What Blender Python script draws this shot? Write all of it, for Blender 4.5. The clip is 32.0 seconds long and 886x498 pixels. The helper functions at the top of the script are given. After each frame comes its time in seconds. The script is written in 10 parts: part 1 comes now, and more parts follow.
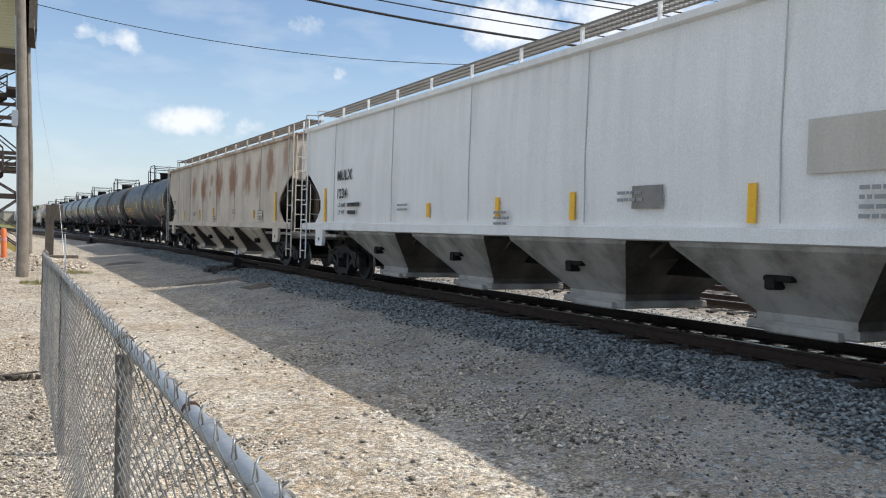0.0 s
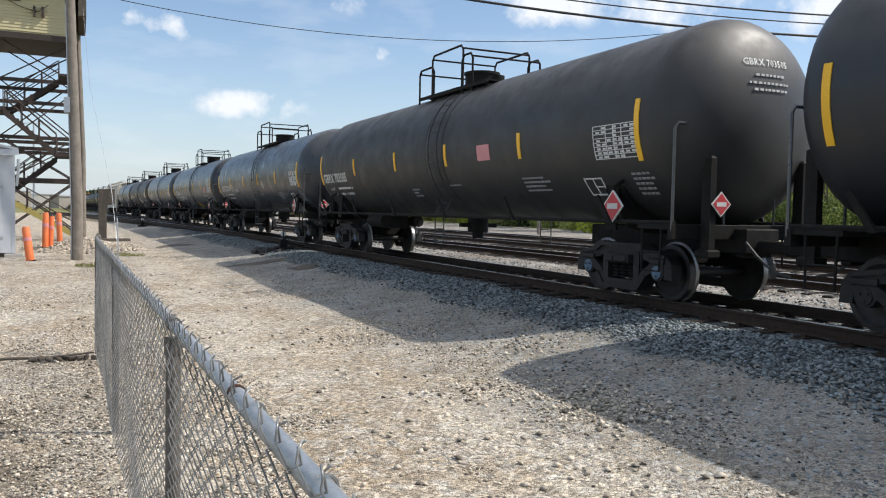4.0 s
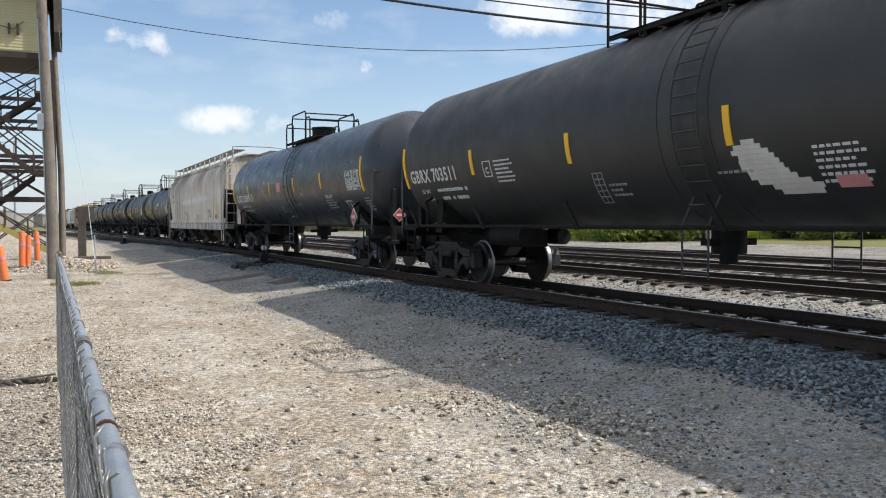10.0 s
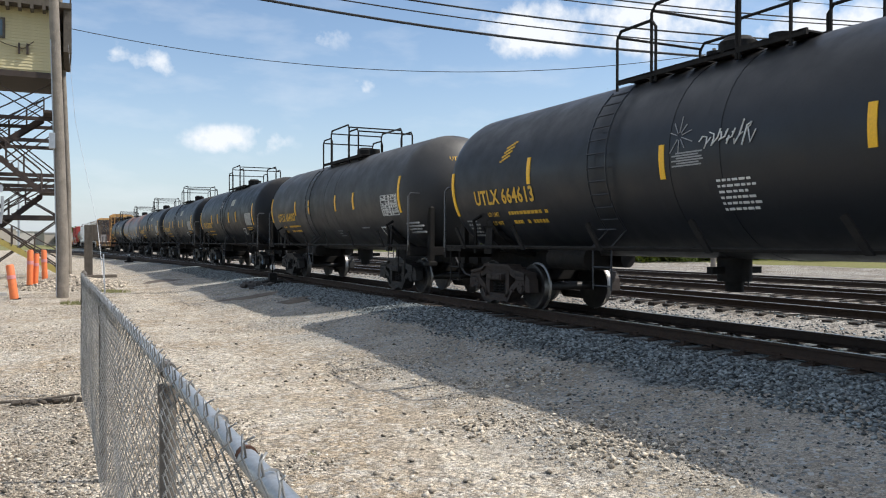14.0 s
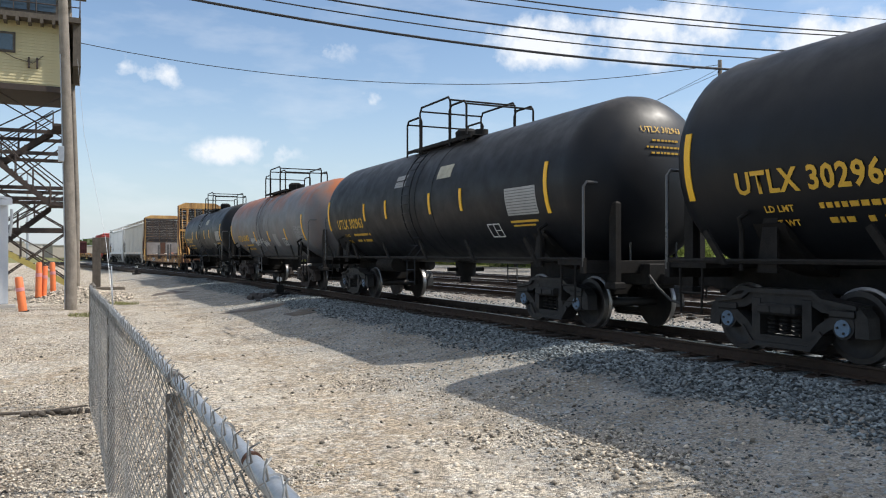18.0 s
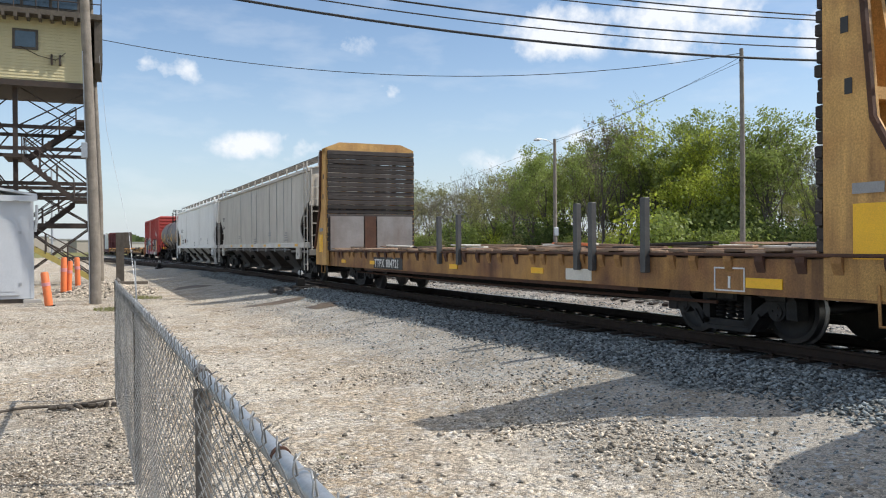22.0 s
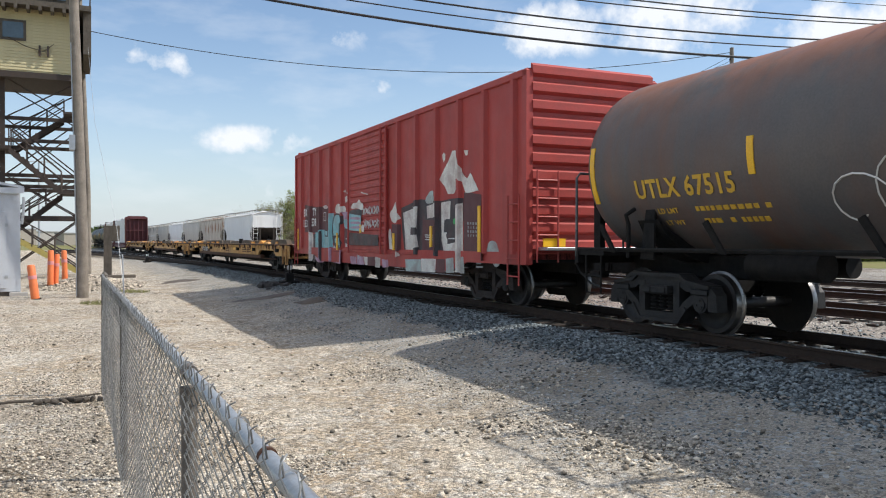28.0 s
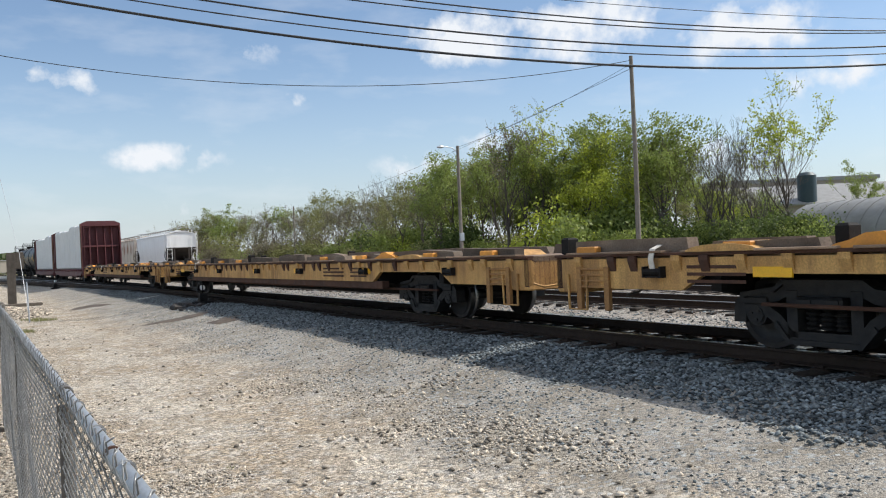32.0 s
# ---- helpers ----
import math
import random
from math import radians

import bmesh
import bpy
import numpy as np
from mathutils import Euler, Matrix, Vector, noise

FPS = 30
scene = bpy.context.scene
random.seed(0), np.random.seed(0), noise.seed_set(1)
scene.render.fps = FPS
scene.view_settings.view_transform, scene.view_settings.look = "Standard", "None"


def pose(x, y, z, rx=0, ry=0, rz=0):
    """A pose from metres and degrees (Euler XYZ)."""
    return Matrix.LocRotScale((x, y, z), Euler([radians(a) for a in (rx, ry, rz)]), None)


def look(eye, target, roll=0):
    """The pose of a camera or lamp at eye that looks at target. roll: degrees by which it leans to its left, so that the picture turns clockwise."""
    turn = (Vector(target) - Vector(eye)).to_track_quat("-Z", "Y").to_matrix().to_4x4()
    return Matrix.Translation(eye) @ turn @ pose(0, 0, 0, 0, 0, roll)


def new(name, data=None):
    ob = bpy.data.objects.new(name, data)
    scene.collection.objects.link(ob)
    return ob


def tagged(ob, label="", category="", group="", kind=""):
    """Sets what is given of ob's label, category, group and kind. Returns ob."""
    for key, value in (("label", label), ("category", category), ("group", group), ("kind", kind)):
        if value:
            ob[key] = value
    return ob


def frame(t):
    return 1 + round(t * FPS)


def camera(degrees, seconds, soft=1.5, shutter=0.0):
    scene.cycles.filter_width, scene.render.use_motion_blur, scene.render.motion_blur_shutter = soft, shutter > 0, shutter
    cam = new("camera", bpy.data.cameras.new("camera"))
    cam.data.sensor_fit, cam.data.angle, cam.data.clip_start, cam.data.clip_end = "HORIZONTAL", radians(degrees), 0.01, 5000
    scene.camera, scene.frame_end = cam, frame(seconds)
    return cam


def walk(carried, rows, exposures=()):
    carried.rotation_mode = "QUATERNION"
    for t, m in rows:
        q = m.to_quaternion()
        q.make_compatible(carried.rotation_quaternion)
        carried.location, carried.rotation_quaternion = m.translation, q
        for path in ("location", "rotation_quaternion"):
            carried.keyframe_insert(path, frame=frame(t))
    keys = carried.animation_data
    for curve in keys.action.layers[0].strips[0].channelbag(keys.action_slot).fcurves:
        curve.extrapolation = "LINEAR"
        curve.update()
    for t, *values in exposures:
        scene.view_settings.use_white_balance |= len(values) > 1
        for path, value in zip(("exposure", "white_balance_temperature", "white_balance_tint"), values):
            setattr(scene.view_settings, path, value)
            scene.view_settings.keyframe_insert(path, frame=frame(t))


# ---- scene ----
cam = camera(57.5, 32.0, soft=1.1)
PATH = [
    (0, (0.646, -0.255, 1.967), (1.569, 1.519, 1.929), 1.8),
    (0.5, (0.645, -0.227, 1.966), (1.565, 1.548, 1.935), 1.8),
    (1, (0.651, -0.219, 1.969), (1.569, 1.558, 1.941), 1.5),
    (1.5, (0.644, -0.251, 1.97), (1.555, 1.529, 1.945), 1.5),
    (2, (0.643, -0.242, 1.97), (1.546, 1.542, 1.94), 1.4),
    (2.5, (0.649, -0.228, 1.967), (1.541, 1.562, 1.927), 1.3),
    (3, (0.652, -0.223, 1.967), (1.533, 1.571, 1.912), 1.2),
    (3.5, (0.649, -0.226, 1.962), (1.513, 1.577, 1.893), 1.2),
    (4, (0.663, -0.237, 1.972), (1.487, 1.583, 1.88), 1.1),
    (4.5, (0.769, 0.046, 1.973), (1.543, 1.887, 1.861), 1.2),
    (6.5, (0.968, -0.034, 1.948), (1.842, 1.762, 1.843), -0.2),
    (7, (1.002, -0.043, 1.934), (1.892, 1.744, 1.824), -0.5),
    (7.5, (1.0, -0.042, 1.93), (1.894, 1.745, 1.823), -0.8),
    (8, (0.992, -0.042, 1.935), (1.878, 1.748, 1.833), -0.9),
    (8.5, (0.984, -0.037, 1.937), (1.866, 1.755, 1.839), -0.8),
    (9, (0.986, -0.044, 1.937), (1.864, 1.75, 1.844), -0.5),
    (9.5, (0.98, -0.046, 1.939), (1.846, 1.755, 1.855), -0.3),
    (10, (0.952, -0.037, 1.946), (1.804, 1.772, 1.881), -0.1),
    (10.5, (0.893, -0.02, 1.958), (1.752, 1.786, 1.904), 0.5),
    (11, (0.804, -0.011, 1.972), (1.692, 1.78, 1.915), 1.0),
    (11.5, (0.717, 0.031, 1.978), (1.632, 1.809, 1.916), 1.0),
    (12, (0.666, 0.062, 1.967), (1.578, 1.84, 1.901), 0.6),
    (12.5, (0.678, 0.069, 1.969), (1.569, 1.859, 1.908), 0.3),
    (13, (0.684, 0.066, 1.969), (1.555, 1.866, 1.921), 0.1),
    (13.5, (0.677, 0.062, 1.969), (1.536, 1.868, 1.94), 0.2),
    (14, (0.668, 0.05, 1.97), (1.519, 1.86, 1.953), 0.1),
    (14.5, (0.669, 0.103, 1.959), (1.515, 1.915, 1.954), 0.0),
    (16.5, (0.665, 0.026, 1.972), (1.498, 1.845, 1.976), -0.1),
    (17, (0.662, -0.003, 1.977), (1.495, 1.816, 1.984), -0.1),
    (17.5, (0.664, 0.014, 1.973), (1.498, 1.832, 1.98), -0.1),
    (18, (0.658, -0.011, 1.971), (1.494, 1.806, 1.983), -0.0),
    (18.5, (0.654, -0.028, 1.971), (1.488, 1.79, 1.989), -0.1),
    (19, (0.651, -0.019, 1.974), (1.48, 1.801, 1.999), -0.2),
    (19.5, (0.648, -0.011, 1.977), (1.468, 1.813, 2.003), -0.2),
    (20, (0.652, 0.034, 1.968), (1.465, 1.861, 1.984), -0.2),
    (20.5, (0.64, 0.014, 1.967), (1.449, 1.843, 1.976), 0.0),
    (21, (0.647, 0.029, 1.97), (1.451, 1.86, 1.967), -0.4),
    (21.5, (0.647, 0.005, 1.977), (1.445, 1.839, 1.971), -0.4),
    (22, (0.641, -0.027, 1.983), (1.432, 1.809, 1.976), -0.4),
    (22.5, (0.641, -0.031, 1.986), (1.427, 1.808, 1.978), -0.4),
    (23, (0.641, -0.019, 1.986), (1.424, 1.821, 1.973), -0.4),
    (23.5, (0.649, 0.028, 1.986), (1.43, 1.87, 1.965), -0.6),
    (24, (0.645, -0.003, 1.989), (1.426, 1.838, 1.968), -0.7),
    (24.5, (0.636, -0.056, 1.999), (1.417, 1.785, 1.987), -0.7),
    (26.5, (0.619, -0.049, 1.993), (1.398, 1.793, 1.993), 0.1),
    (27, (0.616, -0.053, 1.991), (1.401, 1.787, 1.986), 0.5),
    (27.5, (0.628, -0.029, 1.989), (1.425, 1.805, 1.978), 0.5),
    (28, (0.647, -0.008, 1.991), (1.462, 1.818, 1.974), 0.1),
    (28.5, (0.65, -0.052, 1.995), (1.487, 1.764, 1.981), -0.4),
    (29, (0.634, -0.168, 2.003), (1.499, 1.636, 1.994), -0.8),
    (29.5, (0.651, -0.368, 2.021), (1.539, 1.424, 2.018), -1.4),
    (30, (0.721, -0.501, 2.025), (1.622, 1.284, 2.046), -2.4),
    (30.5, (0.772, -0.534, 2.005), (1.684, 1.245, 2.06), -2.6),
    (31, (0.79, -0.532, 1.995), (1.711, 1.242, 2.051), -2.6),
    (31.5, (0.759, -0.601, 2.029), (1.71, 1.158, 2.066), -2.4),
    (32, (0.742, -0.592, 2.029), (1.728, 1.148, 2.033), -2.4),
]
walk(cam, [(t, look(eye, target, roll)) for t, eye, target, roll in PATH], exposures=((0.0, 0.40), (29.4, 0.40), (31.0, 0.31), (32.0, 0.29)))

# ---- world, sun ----
SUN_EL, SUN_AZ = 48.5, 110.5
world = bpy.data.worlds.new("sky")
scene.world = world
world.use_nodes = True
wn, wl = world.node_tree.nodes, world.node_tree.links
wn.clear()
w_out = wn.new("ShaderNodeOutputWorld")
w_bg = wn.new("ShaderNodeBackground")
w_sky = wn.new("ShaderNodeTexSky")
w_sky.sky_type, w_sky.sun_disc = "NISHITA", False
w_sky.sun_elevation, w_sky.sun_rotation = radians(SUN_EL), radians(SUN_AZ)
w_sky.altitude, w_sky.air_density, w_sky.dust_density, w_sky.ozone_density = 200, 1.0, 0.5, 1.6
w_bg.inputs["Strength"].default_value = 0.115
w_co = wn.new("ShaderNodeTexCoord")


def wnode(kind, **kw):
    n = wn.new(kind)
    for k, v in kw.items():
        n.inputs[k].default_value = v
    return n


# fair-weather clouds: puffs in given directions, broken up by noise
w_noise = wnode("ShaderNodeTexNoise", Scale=25.0, Detail=9.0, Roughness=0.58)
wl.new(w_co.outputs["Generated"], w_noise.inputs["Vector"])
w_soft = wnode("ShaderNodeTexNoise", Scale=9.0, Detail=5.0, Roughness=0.55)
w_map = wn.new("ShaderNodeMapping")
w_map.inputs["Scale"].default_value = (1.0, 1.0, 3.2)
wl.new(w_co.outputs["Generated"], w_map.inputs["Vector"])
wl.new(w_map.outputs["Vector"], w_soft.inputs["Vector"])


def wmath(op, a, b=None, clamp=False):
    n = wn.new("ShaderNodeMath")
    n.operation, n.use_clamp = op, clamp
    for i, v in enumerate((a, b)):
        if v is None:
            continue
        if isinstance(v, (int, float)):
            n.inputs[i].default_value = v
        else:
            wl.new(v, n.inputs[i])
    return n.outputs[0]


# azimuth clockwise from the track, elevation, half width, half height, weight (degrees)
PUFFS = [(10.8, 7.0, 4.8, 1.25, 1.05), (9.2, 6.7, 2.4, 0.9, 0.8), (3.2, 12.2, 1.6, 0.9, 0.8), (5.4, 11.8, 2.2, 1.2, 1.0), (19.6, 10.6, 1.1, 1.1, 0.8),
         (16.5, 14.2, 3.4, 1.4, 0.4), (31.5, 14.6, 5.0, 2.4, 1.25), (40.0, 15.0, 6.0, 3.0, 1.35), (50.5, 13.4, 5.5, 2.6, 1.3), (55.0, 10.0, 5.0, 1.6, 0.7),
         (33.0, 7.6, 3.0, 1.3, 0.6), (28.0, 6.0, 5.0, 1.2, 0.5), (12.5, 3.4, 3.5, 1.0, 0.35), (0.5, 4.0, 3.0, 0.9, 0.3), (47.0, 6.0, 4.5, 1.4, 0.6), (62.0, 8.0, 5.0, 3.0, 0.8)]
cover = None
for az, el, w, h, weight in PUFFS:
    a, e = radians(az), radians(el)
    c = Vector((math.sin(a) * math.cos(e), math.cos(a) * math.cos(e), math.sin(e)))
    right, up = Vector((math.cos(a), -math.sin(a), 0)), Vector((0, 0, 1))
    du = wn.new("ShaderNodeVectorMath")
    du.operation = "DOT_PRODUCT"
    wl.new(w_co.outputs["Generated"], du.inputs[0])
    du.inputs[1].default_value = right / radians(w)
    dv = wn.new("ShaderNodeVectorMath")
    dv.operation = "DOT_PRODUCT"
    wl.new(w_co.outputs["Generated"], dv.inputs[0])
    dv.inputs[1].default_value = up / radians(h)
    ahead = wn.new("ShaderNodeVectorMath")
    ahead.operation = "DOT_PRODUCT"
    wl.new(w_co.outputs["Generated"], ahead.inputs[0])
    ahead.inputs[1].default_value = c
    v = wmath("SUBTRACT", dv.outputs["Value"], math.sin(e) / radians(h))
    r2 = wmath("ADD", wmath("MULTIPLY", du.outputs["Value"], du.outputs["Value"]), wmath("MULTIPLY", v, v))
    puff = wmath("MULTIPLY", wmath("SUBTRACT", 1.0, wmath("SQRT", r2), True), weight)
    puff = wmath("MULTIPLY", puff, wmath("GREATER_THAN", ahead.outputs["Value"], 0.5))
    cover = puff if cover is None else wmath("MAXIMUM", cover, puff)
thick = wmath("MULTIPLY", wmath("ADD", cover, wmath("MULTIPLY", wmath("SUBTRACT", w_noise.outputs["Fac"], 0.56), 3.0)), 1.35, True)
thick = wmath("MULTIPLY", thick, wmath("MULTIPLY", cover, 3.0, True))
veil = wmath("MULTIPLY", wmath("SUBTRACT", w_soft.outputs["Fac"], 0.52, True), 0.9, True)
# overhead and behind, out of view, added broken cumulus fills about half of the sky to brighten the shade
w_up = wn.new("ShaderNodeSeparateXYZ")
wl.new(w_co.outputs["Generated"], w_up.inputs[0])
w_big = wnode("ShaderNodeTexNoise", Scale=3.2, Detail=7.0, Roughness=0.6)
wl.new(w_co.outputs["Generated"], w_big.inputs["Vector"])
high = wmath("MULTIPLY", wmath("SUBTRACT", w_up.outputs["Z"], 0.36, True), 6.0, True)
field = wmath("MULTIPLY", wmath("MULTIPLY", wmath("SUBTRACT", w_big.outputs["Fac"], 0.43, True), 7.0, True), high)
thick = wmath("MAXIMUM", thick, field)
w_mix = wn.new("ShaderNodeMixRGB")
w_mix.inputs[2].default_value = (6.3, 6.55, 6.9, 1)
# thin white haze low over the horizon
low = wmath("SUBTRACT", 1.0, wmath("MULTIPLY", wmath("ABSOLUTE", w_up.outputs["Z"]), 3.6), True)
low = wmath("MULTIPLY", wmath("MULTIPLY", low, low), 0.85)
w_haze = wn.new("ShaderNodeMixRGB")
w_haze.inputs[2].default_value = (3.9, 4.45, 5.15, 1)
wl.new(low, w_haze.inputs[0])
wl.new(w_sky.outputs["Color"], w_haze.inputs[1])
wl.new(wmath("MAXIMUM", thick, veil), w_mix.inputs[0])
wl.new(w_haze.outputs["Color"], w_mix.inputs[1])
wl.new(w_mix.outputs["Color"], w_bg.inputs["Color"])
wl.new(w_bg.outputs["Background"], w_out.inputs["Surface"])

sun = new("sun", bpy.data.lights.new("sun", "SUN"))
sun.data.energy, sun.data.angle, sun.data.color = 3.5, radians(0.53), (1.0, 0.95, 0.87)
sun_way = Vector((math.sin(radians(SUN_AZ)) * math.cos(radians(SUN_EL)), math.cos(radians(SUN_AZ)) * math.cos(radians(SUN_EL)), math.sin(radians(SUN_EL))))
sun.matrix_world = look((0, 0, 60), Vector((0, 0, 60)) - sun_way)

# ---- materials ----


def mat(name, base, rough=0.6, metal=0.0, second=None, amount=0.35, scale=6.0, fine=60.0, bump=0.15, bump_scale=None, streak=False, dirt=None, dirt_amount=0.0, dirt_scale=1.2,
        island=0.0, per_object=0.0, spec=0.5, coords="Object", tone=0.12, top=None, blots=(), blot=(0.3, 0.13, 0.05)):
    """A surface with two scales of variation, fine relief, and optional run-down streaks or dirt."""
    m = bpy.data.materials.new(name)
    m.use_nodes = True
    nt = m.node_tree
    n, l = nt.nodes, nt.links
    p = n["Principled BSDF"]
    tc = n.new("ShaderNodeTexCoord")
    co = tc.outputs[coords]

    def tex(s, detail=5.0, rgh=0.6, stretch=None):
        t = n.new("ShaderNodeTexNoise")
        t.inputs["Scale"].default_value, t.inputs["Detail"].default_value, t.inputs["Roughness"].default_value = s, detail, rgh
        if stretch:
            mp = n.new("ShaderNodeMapping")
            mp.inputs["Scale"].default_value = stretch
            l.new(co, mp.inputs["Vector"])
            l.new(mp.outputs["Vector"], t.inputs["Vector"])
        else:
            l.new(co, t.inputs["Vector"])
        return t.outputs["Fac"]

    def ramp(v, lo, hi, top=1.0):
        r = n.new("ShaderNodeMapRange")
        r.inputs[1].default_value, r.inputs[2].default_value, r.inputs[4].default_value = lo, hi, top
        l.new(v, r.inputs[0])
        return r.outputs[0]

    def blend(f, a, b, mode="MIX"):
        x = n.new("ShaderNodeMixRGB")
        x.blend_type = mode
        for i, v in ((0, f), (1, a), (2, b)):
            if isinstance(v, (int, float)):
                x.inputs[i].default_value = v
            elif isinstance(v, tuple):
                x.inputs[i].default_value = (*v, 1) if len(v) == 3 else v
            else:
                l.new(v, x.inputs[i])
        return x.outputs[0]

    def calc(op, a, b):
        x = n.new("ShaderNodeMath")
        x.operation = op
        for i, v in enumerate((a, b)):
            if isinstance(v, (int, float)):
                x.inputs[i].default_value = v
            else:
                l.new(v, x.inputs[i])
        return x.outputs[0]

    second = second or tuple(c * 0.72 for c in base)
    col = blend(ramp(tex(scale), 0.38, 0.66, amount), tuple(base), tuple(second))
    f = tex(fine, 3.0)
    lo, hi = 1 - tone, 1 + tone
    g = n.new("ShaderNodeMapRange")
    g.inputs[1].default_value, g.inputs[2].default_value, g.inputs[3].default_value, g.inputs[4].default_value = 0.25, 0.75, lo, hi
    l.new(f, g.inputs[0])
    col = blend(1.0, col, g.outputs[0], "MULTIPLY")
    if dirt:
        if streak:
            a = ramp(tex(dirt_scale, 4.0, 0.6, (1.0, 2.2, 0.16)), 0.42, 0.72, dirt_amount)
            b = ramp(tex(dirt_scale * 0.35, 3.0), 0.3, 0.65)
            k = n.new("ShaderNodeMath")
            k.operation = "MULTIPLY"
            l.new(a, k.inputs[0])
            l.new(b, k.inputs[1])
            col = blend(k.outputs[0], col, tuple(dirt))
        else:
            col = blend(ramp(tex(dirt_scale, 6.0, 0.65), 0.45, 0.7, dirt_amount), col, tuple(dirt))
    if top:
        # rust, dust or soot run down from the roof line; for glossy tanks a painted sky sheen: lowest and highest
        # level, colour, amount, size
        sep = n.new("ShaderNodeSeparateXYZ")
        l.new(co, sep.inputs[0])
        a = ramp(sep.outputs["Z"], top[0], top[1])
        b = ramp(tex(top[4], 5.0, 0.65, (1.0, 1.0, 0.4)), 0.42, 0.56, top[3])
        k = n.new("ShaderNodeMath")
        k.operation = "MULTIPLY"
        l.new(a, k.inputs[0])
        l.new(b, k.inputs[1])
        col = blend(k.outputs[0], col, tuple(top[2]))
    # ragged stains: along, up, half length, half height, strength
    for along, level, ry, rz, strength in blots:
        sep = n.new("ShaderNodeSeparateXYZ")
        l.new(co, sep.inputs[0])
        u = calc("DIVIDE", calc("SUBTRACT", sep.outputs["Y"], along), ry)
        v = calc("DIVIDE", calc("SUBTRACT", sep.outputs["Z"], level), rz)
        r = calc("SQRT", calc("ADD", calc("MULTIPLY", u, u), calc("MULTIPLY", v, v)), 0.0)
        r = calc("ADD", r, calc("MULTIPLY", calc("SUBTRACT", tex(2.6, 7.0, 0.68, (1.0, 1.0, 0.55)), 0.5), 2.4))
        col = blend(ramp(r, 1.15, 0.45, strength), col, tuple(blot))
    if island or per_object:
        if island:
            gi = n.new("ShaderNodeNewGeometry")
            rnd = gi.outputs["Random Per Island"]
        else:
            gi = n.new("ShaderNodeObjectInfo")
            rnd = gi.outputs["Random"]
        q = n.new("ShaderNodeMapRange")
        amt = island or per_object
        q.inputs[3].default_value, q.inputs[4].default_value = 1 - amt, 1 + amt
        l.new(rnd, q.inputs[0])
        col = blend(1.0, col, q.outputs[0], "MULTIPLY")
    l.new(col, p.inputs["Base Color"])
    p.inputs["Metallic"].default_value = metal
    p.inputs["Specular IOR Level"].default_value = spec
    rr = n.new("ShaderNodeMapRange")
    rr.inputs[1].default_value, rr.inputs[2].default_value = 0.3, 0.7
    rr.inputs[3].default_value, rr.inputs[4].default_value = max(0.03, rough - 0.1), min(1.0, rough + 0.12)
    l.new(tex(scale * 2.3), rr.inputs[0])
    l.new(rr.outputs[0], p.inputs["Roughness"])
    if bump:
        bp = n.new("ShaderNodeBump")
        bp.inputs["Strength"].default_value, bp.inputs["Distance"].default_value = bump, 0.02
        l.new(tex(bump_scale or fine, 4.0), bp.inputs["Height"])
        l.new(bp.outputs["Normal"], p.inputs["Normal"])
    return m


